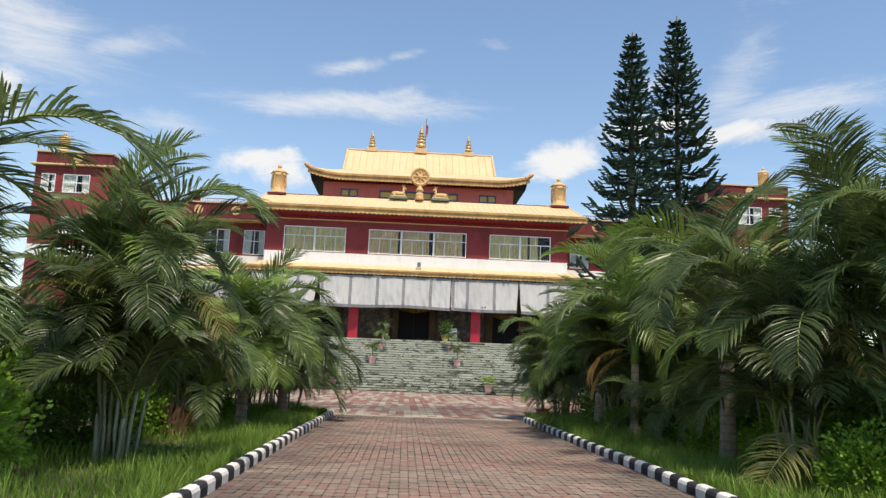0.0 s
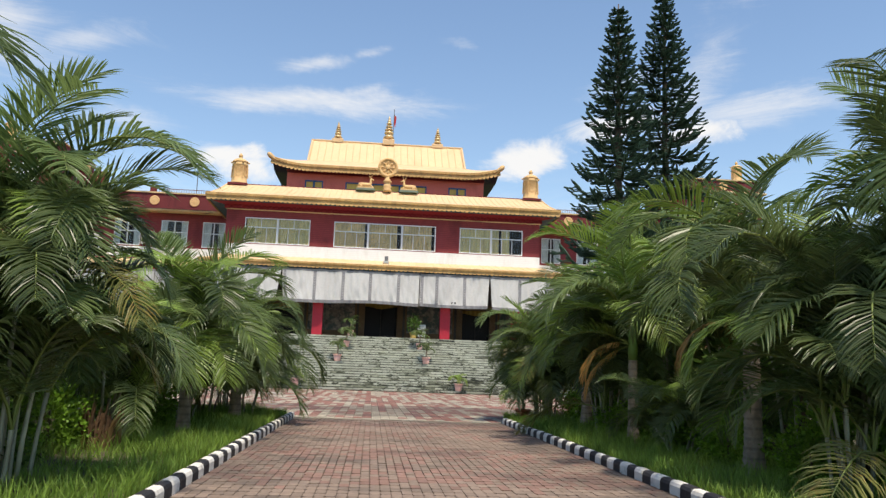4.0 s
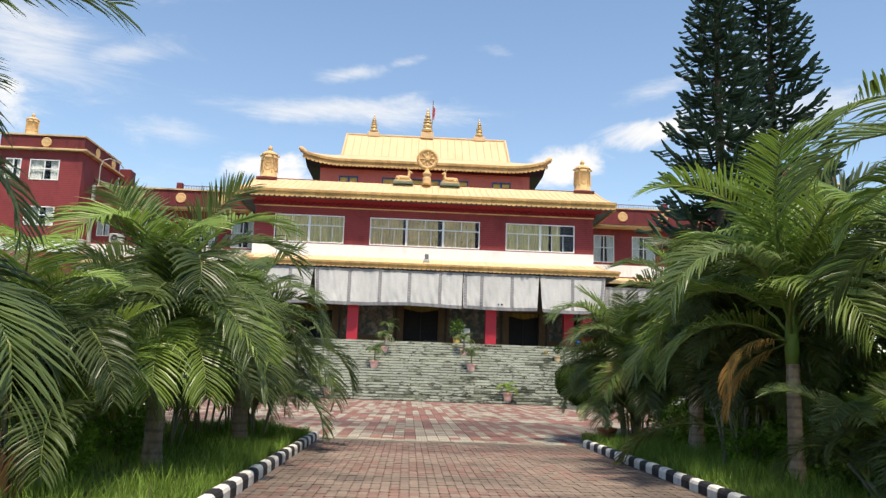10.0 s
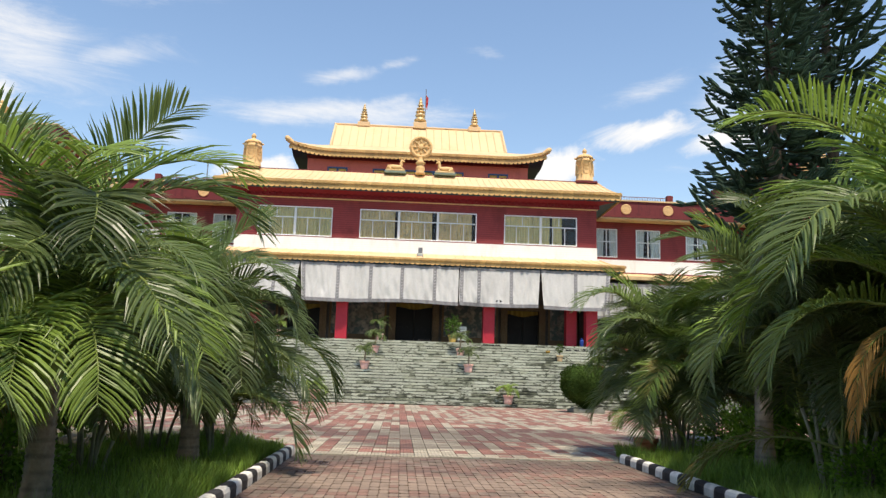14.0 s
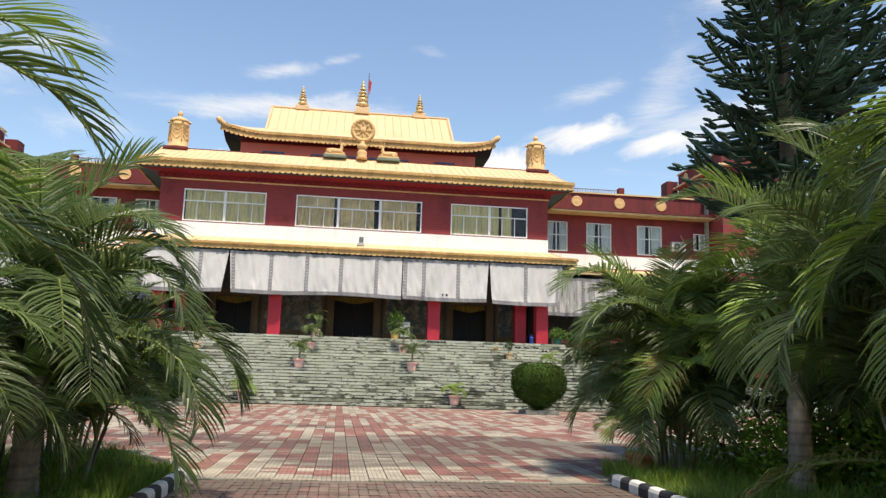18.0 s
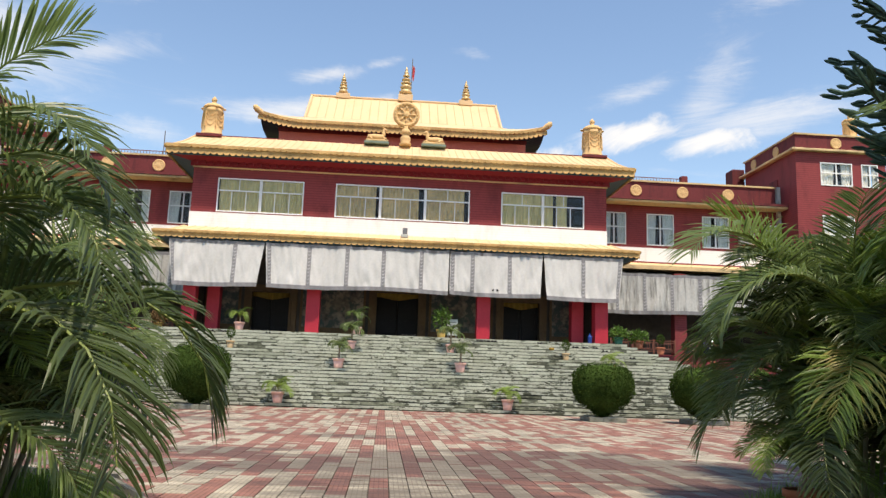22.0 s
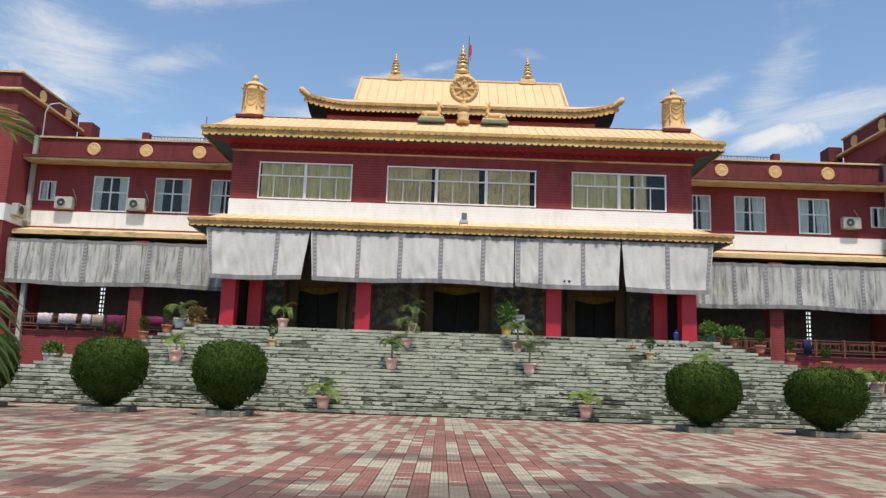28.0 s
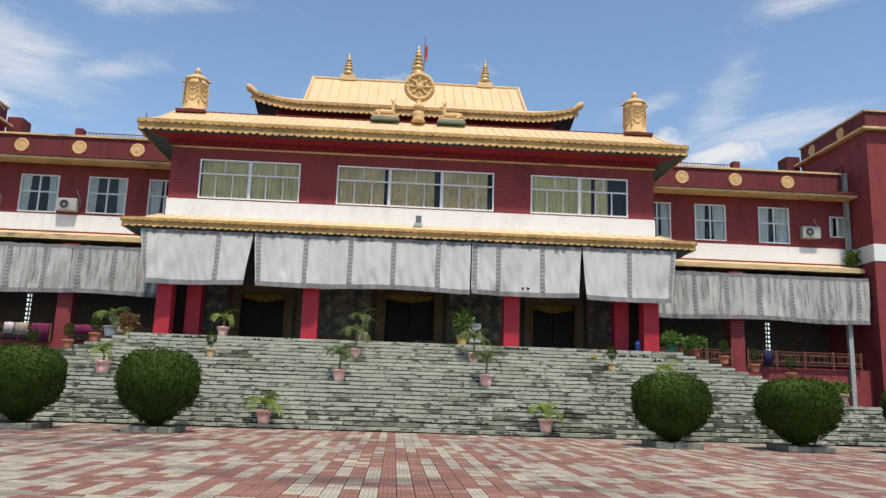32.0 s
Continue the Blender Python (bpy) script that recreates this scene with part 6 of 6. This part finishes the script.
for x, y, step, mat, r, h, kind in (
        (-4.91, 43.40, 1, "pot_pink", 0.24, 0.42, "leafy"), (4.67, 43.40, 1, "pot_pink", 0.24, 0.42, "leafy"), (-2.64, 45.95, 11, "pot_pink", 0.24, 0.40, "palm"), (2.86, 45.97, 11, "pot_pink", 0.24, 0.40, "palm"),
        (-2.17, 47.40, 17, "pot_pink", 0.21, 0.36, "palm"), (2.51, 47.62, 17, "pot_pink", 0.21, 0.36, "palm"), (-7.71, 47.15, 16, "pot_beige", 0.17, 0.30, "ball"), (8.01, 47.15, 16, "pot_beige", 0.17, 0.30, "ball"),
        (-11.27, 45.95, 11, "pot_pink", 0.27, 0.42, "palm_big"), (9.95, 46.4, 12, "pot_terracotta", 0.24, 0.38, "palm_yellow"),
        (-2.0, 49.25, 22, "pot_pink", 0.22, 0.38, "palm"), (2.17, 49.3, 22, "pot_yellow", 0.26, 0.42, "tall"), (-7.71, 49.3, 22, "pot_pink", 0.26, 0.40, "palm_big"), (12.25, 49.6, 21, "pot_terracotta", 0.27, 0.40, "wide"),
        (11.2, 49.5, 22, "pot_green", 0.25, 0.38, "wide"), (-12.35, 49.6, 21, "pot_white", 0.28, 0.44, "palm_big"), (-11.65, 49.6, 21, "pot_yellow", 0.22, 0.40, "dry"),
        (-12.43, 47.99, 19, "pot_terracotta", 0.20, 0.32, "ball"), (-13.22, 47.34, 17, "pot_terracotta", 0.20, 0.30, "ball"), (-14.3, 46.9, 15, "pot_terracotta", 0.20, 0.30, "ball"),
        (12.9, 47.8, 19, "pot_terracotta", 0.20, 0.32, "ball"), (13.95, 47.2, 17, "pot_terracotta", 0.20, 0.30, "ball"), (15.2, 46.8, 15, "pot_terracotta", 0.20, 0.30, "ball"),
        (-18.2, 50.2, 9, "pot_white", 0.34, 0.50, "wide"), (18.9, 50.2, 9, "pot_pink", 0.32, 0.50, "wide"), (17.6, 49.0, 9, "pot_white", 0.28, 0.45, "palm_yellow")):
    z = step * RISE
    if step < 22 and y < S1:
        y = S0 + (step - 1) * RUN + 0.16 if step > 0 else y
        z = step * RISE
    if step == 9 or step == 21:
        z = 9 * RISE if step == 9 else LAND - RISE
    words = {"pot_pink": "pink plastic", "pot_beige": "beige clay", "pot_yellow": "yellow glazed", "pot_green": "dark green", "pot_white": "pale white", "pot_terracotta": "terracotta"}[mat]
    r, h = (r * 0.98, h * 1.0) if step > 20 else (r * 1.08, h * 1.08)
    pot(x, y, z, mat, r, h, label=words + " flower pot standing on the stone stairs")
    zt, sd = z + h * 0.9, int(abs(x) * 100)
    if kind == "palm":
        potted_palm(x, y, zt, 0.38, 17, sd, 0.5, 0.0)
    elif kind == "palm_big":
        potted_palm(x, y, zt, 0.42, 11, sd, 0.25, 0.4)
    elif kind == "palm_yellow":
        potted_palm(x, y, zt, 0.40, 10, sd, 0.15, 1.0)
    elif kind == "leafy":
        potted_palm(x, y, zt, 0.40, 13, sd, 0.12, 1.0)
    elif kind == "tall":
        t = thing("potted_shrub", "tall leafy green shrub in a pot", "potted plant", "potted shrubs", at=pose(x, y, zt))
        part("stem", Build().tube([(0, 0, 0), (0.03, 0, 0.5), (0, 0, 0.9)], [0.025, 0.02, 0.01], 6), "bark", t)
        part("foliage", leaves_on([((p[0], p[1], p[2] + 0.62), d) for p, d in blob(0.36, 0.36, 0.52, 420, sd, 0.3, 0.2)], 0.13, sd), "shrub", t)
    elif kind == "ball":
        t = thing("potted_topiary", "small clipped evergreen ball in a pot", "potted plant", "potted topiaries", at=pose(x, y, zt))
        part("stem", Build().tube([(0, 0, 0), (0.01, 0, 0.3)], 0.025, 6), "bark", t)
        part("foliage", leaves_on([((p[0], p[1], p[2] + 0.42), d) for p, d in blob(0.18, 0.18, 0.24, 900, sd, 0.12, 0.5, -1)], 0.045, sd, 0.3), "topiary", t)
    else:
        t = thing("potted_shrub", {"wide": "wide leafy plant spilling over its pot", "dry": "brownish drying plant in a pot"}[kind], "potted plant", "potted shrubs", at=pose(x, y, zt))
        part("stem", Build().tube([(0, 0, -0.02), (0.01, 0, 0.2)], 0.03, 6), "bark", t)
        rr, hh = (0.40, 0.28) if kind == "wide" else (0.34, 0.30)
        part("foliage", leaves_on([((p[0], p[1], p[2] + hh * 0.8), d) for p, d in blob(rr, rr, hh, 380, sd, 0.3, 0.25)], 0.16, sd, 0.28), {"wide": "shrub", "dry": "dry_leaf"}[kind], t)
pot(3.55, 18.15, 0.0, "pot_terracotta", 0.20, 0.36, label="terracotta flower pot at the path's end")
potted_palm(3.55, 18.15, 0.32, 0.42, 11, 5, 0.15, 0.3)

board = thing("notice_board", "small grey notice board standing on the landing", "sign", at=pose(2.72, 49.45, LAND))
part("panel", Build().box(-0.26, 0.26, -0.02, 0.02, 0.15, 0.95, 0.008), "sign", board)
for s in (-0.2, 0.2):
    part("leg", box(s - 0.02, s + 0.02, -0.02, 0.02, 0, 0.15), "steel", board)
for k in range(4):
    part("text_bar", box(-0.18, 0.18 - 0.06 * (k % 2), -0.026, -0.02, 0.78 - 0.13 * k, 0.82 - 0.13 * k), "steel", board)
bin_ = thing("waste_bin", "blue plastic bin beside the crimson column", "bin", at=pose(9.72, 49.5, LAND))
part("body", Build().lathe([(0.09, 0), (0.115, 0.32), (0.12, 0.33)], 16), "plastic_blue", bin_, smooth=True)
part("lid", Build().lathe([(0.125, 0.33), (0.12, 0.38), (0.05, 0.42)], 16), "plastic_blue", bin_, smooth=True)
part("bag", Build().lathe([(0.02, 0.42), (0.045, 0.48), (0.01, 0.52)], 8), "plastic_blue", bin_)

shoe_mesh = Build().tube([(-0.13, 0, 0.035), (-0.08, 0, 0.05), (0.02, 0, 0.035), (0.10, 0, 0.03), (0.14, 0, 0.02)], [0.02, 0.045, 0.04, 0.042, 0.015], 8).mesh("sole", M["black_rubber"])
strap_mesh = Build().tube([(0.02, -0.05, 0.03), (0.03, 0, 0.09), (0.02, 0.05, 0.03)], 0.016, 5).mesh("strap", M["black_rubber"])
rsh = random.Random(77)
for x, step in ((-9.4, 21), (-8.9, 21), (-8.3, 21), (-6.2, 21), (0.35, 22), (0.75, 22), (4.0, 21), (4.35, 21), (4.7, 21), (7.0, 21), (8.7, 20), (9.2, 20), (9.7, 20), (10.1, 19), (11.3, 17), (8.4, 21)):
    for q in (-0.08, 0.08):
        y = S0 + (step - 1) * RUN + 0.12
        sh = thing("sandal", "dark rubber sandal lying on the stone step", "shoe", "sandals on the steps", at=pose(x + q, y, step * RISE + 0.004, 0, 0, rsh.uniform(50, 130)))
        part("sole", shoe_mesh, "", sh)
        part("strap", strap_mesh, "", sh)
yb = thing("plastic_bottle", "yellow plastic bottle lying on a step", "bottle", at=pose(7.49, S0 + 18 * RUN + 0.1, 19 * RISE + 0.07, 0, 90, 20))
part("body", Build().lathe([(0.06, -0.14), (0.07, -0.1), (0.07, 0.08), (0.03, 0.13)], 12), "yellow_cloth", yb, smooth=True)
part("cap", Build().lathe([(0.03, 0.13), (0.03, 0.17)], 10), "frame_white", yb)

# ---------- kerbs ----------
def kerb_stone(mat):
    prof = [(-0.075, -0.05), (-0.075, 0.09), (-0.06, 0.125), (-0.03, 0.14), (0.03, 0.14), (0.06, 0.125), (0.075, 0.09), (0.075, -0.05)]
    n = len(prof)
    v = [(x, y, z) for y in (-0.5, 0.5) for x, z in prof]
    return Build().add(v, [tuple(range(n - 1, -1, -1)), tuple(range(n, 2 * n))] + [(i, i + n, (i + 1) % n + n, (i + 1) % n) for i in range(n)]).mesh("kerb_stone", M[mat])


KS = [kerb_stone("kerb_black"), kerb_stone("kerb_white")]
for name, x0 in (("kerb_left", -2.50), ("kerb_right", 2.96)):
    kerb = tagged(new(name), "kerb painted in worn black and white blocks", "kerb", kind="structure")
    for i in range(82):
        y = -7.0 + 0.30 * i
        part("kerb_stone", KS[i % 2], "", kerb, at=Matrix.Translation((x0 + 0.012 * noise.noise(Vector((y * 0.4, x0, 0))), y, random.uniform(-0.006, 0.006))) @ pose(0, 0, 0, 0, 0, random.uniform(-0.8, 0.8)) @ Matrix.Diagonal((1, 0.297, 1, 1)))
for name, pts in (("bed_edge_left", [(-2.55, 17.75), (-3.0, 18.9), (-3.7, 20.1), (-5.0, 20.8), (-14, 21.0)]), ("bed_edge_right", [(3.0, 17.75), (3.5, 18.9), (4.4, 20.3), (6.0, 20.9), (16, 21.0)])):
    tagged(part(name, Build().tube([(x, y, 0.02) for x, y in pts], 0.06, 6), "planter"), "low mossy edging round the planting bed", "kerb", kind="structure")
rb = random.Random(41)
strip = tagged(new("border_strip"), "uneven pale concrete strip where the path meets the plaza", "kerb", kind="structure")
x = -2.4
while x < 2.9:
    l = min(rb.uniform(0.25, 0.7), 2.92 - x)
    part("strip_stone", Build().slab(x + 0.006, x + l - 0.006, 17.50 + rb.uniform(-0.015, 0.01), 17.585, -0.04, rb.uniform(0.006, 0.02), 0.008), "paver_cream" if rb.random() < 0.75 else "planter", strip)
    x += l

# ---------- stump ----------
st = thing("tree_stump", "rotting brown palm stump in the grass", "stump", at=pose(-4.2, 8.5, 0.0))
part("core", Build().lathe([(0.20, 0), (0.17, 0.15), (0.13, 0.35), (0.08, 0.5), (0.03, 0.55)], 14), "stump", st)
rk = random.Random(61)
for k in range(54):
    a, h, r0, flare_ = k * 2.4, rk.uniform(0.25, 0.72), rk.uniform(0.10, 0.24), rk.uniform(-0.04, 0.14)
    part("husk", Build().tube([(r0 * math.cos(a), r0 * math.sin(a), 0), ((r0 + flare_ * 0.3) * math.cos(a), (r0 + flare_ * 0.3) * math.sin(a), h * 0.6), ((r0 + flare_) * math.cos(a + 0.3), (r0 + flare_) * math.sin(a + 0.3), h)], [0.034, 0.026, 0.006], 5), "stump" if k % 3 else "dry_leaf", st)

# ---------- shrubs behind the palms ----------
SHRUB = [leaves_on([((p[0], p[1], p[2] + 0.72), d) for p, d in blob(0.95, 0.95, 0.85, 2600, 31 + k, 0.35, 0.35, -0.8)], 0.11, 40 + k, 0.34) for k in range(3)]
SHRUB_M = {m: [b.mesh("foliage", M[m]) for b in SHRUB] for m in ("shrub", "hedge_bright")}
STEM_M = Build().tube([(0, 0, 0), (0.03, 0.02, 0.4), (0.0, 0.05, 0.9)], [0.05, 0.04, 0.02], 6).mesh("stem", M["bark"])
rq = random.Random(12)
spots = [(-4.75, 2.7, 0.62, "hedge_bright"), (-5.2, 3.3, 0.8, "hedge_bright"), (-6.0, 4.6, 0.95, "hedge_bright"), (-4.9, 8.4, 0.6, "hedge_bright"), (-4.35, 9.9, 0.42, "hedge_bright"), (-4.6, 12.4, 0.55, "hedge_bright"), (5.6, 16.4, 0.75, "hedge_bright"), (5.0, 11.2, 0.5, "shrub"),
         (4.75, 4.0, 0.5, "hedge_bright"), (4.8, 8.6, 0.5, "hedge_bright"), (4.6, 13.3, 0.42, "hedge_bright"), (4.9, 6.6, 0.45, "hedge_bright"), (-4.6, 5.6, 0.6, "shrub"), (5.2, 14.0, 0.6, "shrub"), (5.4, 19.4, 0.6, "hedge_bright"),
         (5.3, 10.2, 0.75, "hedge_bright"), (5.2, 12.5, 0.65, "hedge_bright"), (5.5, 6.4, 0.75, "hedge_bright"), (5.0, 16.7, 0.6, "hedge_bright"), (5.9, 3.0, 0.8, "hedge_bright"), (5.6, 14.9, 0.7, "hedge_bright")]
for k in range(13):
    spots.append((-6.6 - rq.uniform(0, 1.6), -1.5 + k * 1.65 + rq.uniform(-0.4, 0.4), rq.uniform(1.0, 1.45), "shrub"))
    spots.append((6.9 + rq.uniform(0, 1.6), -1.5 + k * 1.65 + rq.uniform(-0.4, 0.4), rq.uniform(1.1, 1.6), "shrub"))
for k, (x, y, sc, m) in enumerate(spots):
    t = thing("shrub", "bright green leafy hedge shrub" if m == "hedge_bright" else "dense dark green shrub behind the palms", "shrub", "shrubs behind the palms", at=pose(x, y, 0.02, 0, 0, rq.uniform(0, 360)) @ Matrix.Scale(sc, 4))
    part("foliage", SHRUB_M[m][k % 3], "", t)
    part("stem", STEM_M, "", t)

# ---------- grass ----------
rg = random.Random(9)
for name, side in (("grass_left", -1), ("grass_right", 1)):
    v, f = [], []
    for i in range(26000):
        x = side * (2.62 + 2.9 * rg.random() ** 1.5) + (0.46 if side > 0 else 0.0)
        y = -3 + 22.6 * rg.random() ** 0.85
        if y > 17.6 and abs(x) < 2.6 + (y - 17.6) * 0.62:
            continue
        tall = (0.11 + 0.20 * max(0, noise.noise(Vector((x * 0.9, y * 0.7, 3))) + 0.45)) * rg.uniform(0.6, 1.4)
        a = rg.uniform(0, 6.28)
        dx, dy = math.cos(a), math.sin(a)
        w, lean = rg.uniform(0.004, 0.008), tall * rg.uniform(0.1, 0.7)
        b2 = rg.uniform(0, 6.28)
        k = len(v)
        v += [(x - dx * w, y - dy * w, 0.02), (x + dx * w, y + dy * w, 0.02), (x + math.cos(b2) * lean, y + math.sin(b2) * lean, 0.03 + tall),
              (x + math.cos(b2) * lean * 0.35 + dx * w * 0.8, y + math.sin(b2) * lean * 0.35 + dy * w * 0.8, 0.03 + tall * 0.55), (x + math.cos(b2) * lean * 0.35 - dx * w * 0.8, y + math.sin(b2) * lean * 0.35 - dy * w * 0.8, 0.03 + tall * 0.55)]
        f += [(k, k + 1, k + 3, k + 4), (k + 4, k + 3, k + 2)]
    g = Build()
    g.v, g.f = v, f
    tagged(part(name, g, "grass"), "uneven bright green grass along the kerb", "grass", kind="stuff")


# ---------- stones of the staircase ----------
rs = random.Random(5)
rest = {k: Build() for k in ("stone", "stone_mid", "stone_dark", "stone_tread")}
STONES = {k: Build().box(-0.5, 0.5, 0, 1, -1, 0, 0.03).mesh("tread_stone" if k == "stone_tread" else "step_stone", M[k]) for k in rest}
made = {"step_stone": 0, "tread_stone": 0}
SLAB = 0.045                      # thickness of the tread slabs


def lay_stone(name, kind, x0, x1, y0, y1, z0, z1, near, b):
    if near and made[name] < 290:
        part(name, STONES[kind], "", stairs, at=Matrix.Translation(((x0 + x1) / 2, y0, z1)) @ Matrix.Diagonal((x1 - x0, y1 - y0, z1 - z0, 1)))
        made[name] += 1
    else:
        rest[kind].box(x0, x1, y0, y1, z0, z1, b)


for i in range(N):
    w, z1, y0 = half_width(i), (i + 1) * RISE, S0 + i * RUN
    # risers: coursed stones of uneven length
    x = -w
    while x < w - 0.05:
        l = rs.uniform(0.28, 1.2)
        if w - (x + l) < 0.25:
            l = w - x
        dy, gap = rs.uniform(-0.014, 0.016), rs.choice((0.002, 0.003, 0.005, 0.008, 0.014))
        damp = noise.noise(Vector((x * 0.5, i * 0.33, 7.1))) + 0.5 * noise.noise(Vector((x * 1.7, i * 1.1, 2.0))) + (0.20 if i < 5 else 0.0) + (0.16 if abs(x) > 8.5 else 0.0)
        roll = rs.random()
        kind = "stone_dark" if damp > 0.55 and roll < 0.4 or roll < 0.01 else ("stone_mid" if damp > 0.25 and roll < 0.6 or roll < 0.06 else "stone")
        # gap at the foot shows the dark core as a shadow line
        lay_stone("step_stone", kind, x + gap, x + l - gap, y0 + 0.012 + dy, y0 + 0.17, z1 - RISE + rs.choice((0.028, 0.032, 0.036, 0.048)), z1 - rs.uniform(0.0, 0.006), i < 12 and abs(x) < 8, 0.006)
        x += l
    # treads: long thin slabs behind the edge stones
    x = -w
    while x < w - 0.05:
        l = rs.uniform(0.7, 2.2)
        if w - (x + l) < 0.5:
            l = w - x
        dy, dz, gap = rs.uniform(-0.012, 0.012), rs.uniform(-0.010, 0.004), rs.choice((0.002, 0.004, 0.006, 0.012))
        kind = "stone_mid" if rs.random() < 0.10 else "stone_tread"
        lay_stone("tread_stone", kind, x + gap, x + l - gap, y0 + 0.178 + dy * 0.3, y0 + RUN + 0.03, z1 - SLAB + dz, z1 + dz, i < 14 and abs(x) < 12, 0.006)
        x += l
for kind, b in rest.items():
    tagged(part("tread_stone" if kind == "stone_tread" else "step_stone", b, kind, stairs), kind="stuff")


# ---------- pavers ----------
rp = random.Random(8)
P_MESH = {k: (Build().slab_cut(-0.5, 0.5, -0.5, 0.5, -1, 0, 0.20, 0.10) if "path" in k else Build().slab(-0.5, 0.5, -0.5, 0.5, -1, 0, 0.05)).mesh("paver", M[k]) for k in ("paver_red", "paver_cream", "paver_path", "paver_path_red")}


G = 0.010                         # joint width
T_JOINT = 0.014                   # wider cross joints of the path


def lay(parent, rows, near):
    """rows of (x0, x1, y0, y1, kind); those that near() picks, at most 290, become parts."""
    joined, count = {}, 0
    for x0, x1, y0, y1, kind in rows:
        dz = rp.uniform(-0.004, 0.003)
        if count < 290 and near(x0, y0):
            part("paver", P_MESH[kind], "", parent, at=Matrix.Translation(((x0 + x1) / 2, (y0 + y1) / 2, dz)) @ Matrix.Diagonal((x1 - x0 - G, y1 - y0 - (G if T_JOINT is None else T_JOINT), 0.05, 1)))
            count += 1
        elif "path" in kind:
            joined.setdefault(kind, Build()).slab_cut(x0 + G / 4, x1 - G / 4, y0 + T_JOINT / 2, y1 - T_JOINT / 2, -0.05, dz, 0.022, 0.022)
        else:
            joined.setdefault(kind, Build()).slab(x0 + G / 2, x1 - G / 2, y0 + (T_JOINT or G) / 2, y1 - (T_JOINT or G) / 2, -0.05, dz, 0.006)
    for kind, b in joined.items():
        tagged(part("paver", b, kind, parent), kind="stuff")


PX, PY = 0.112, 0.225
rows = []
j = 0
y = -8.0
while y < 17.35:
    off = 0.0
    x = -2.42 - off
    tone = math.sin(y * 2.1) + 0.6 * math.sin(y * 0.83 + 1)
    while x < 2.86:
        a, c = max(x, -2.42), min(x + PX, 2.88)
        if c - a > 0.03:
            rows.append((a, c, y, y + PY, "paver_path_red" if rp.random() < 0.32 + 0.34 * tone else "paver_path"))
        x += PX
    y += PY
    j += 1
lay(path, rows, lambda x, y: 7.0 < y < 9.2 and abs(x) < 1.8)

T_JOINT = None
rows = []
T = 0.24
for c in range(-98, 98):
    x = c * T
    band = -3 <= c <= 2                     # the middle columns run unbroken, red and cream in turn
    y, cream, left = 17.6, c % 2 == 0, 0.0
    while y < 43.4:
        if left <= 0 and not (band and rp.random() < 0.9):
            cream = rp.random() < (0.64 if c % 2 == 0 else 0.30)
            left = rp.choice((0.12, 0.24, 0.24, 0.48, 0.48, 0.96, 1.6))
        deep = min(rp.choice((0.12, 0.24, 0.24)), 43.5 - y)
        pale = y < 18.1 and rp.random() < 0.6     # broken pale border where the path meets the plaza
        odd = rp.random() < 0.07                  # thin strips laid in to close a row
        deep = 0.08 if odd else deep
        rows.append((x, x + T, y, y + deep, "paver_cream" if (cream != odd) or pale else "paver_red"))
        y += deep
        left -= deep
lay(plaza, rows, lambda x, y: 20.4 < y < 22.4 and abs(x) < 4.6)
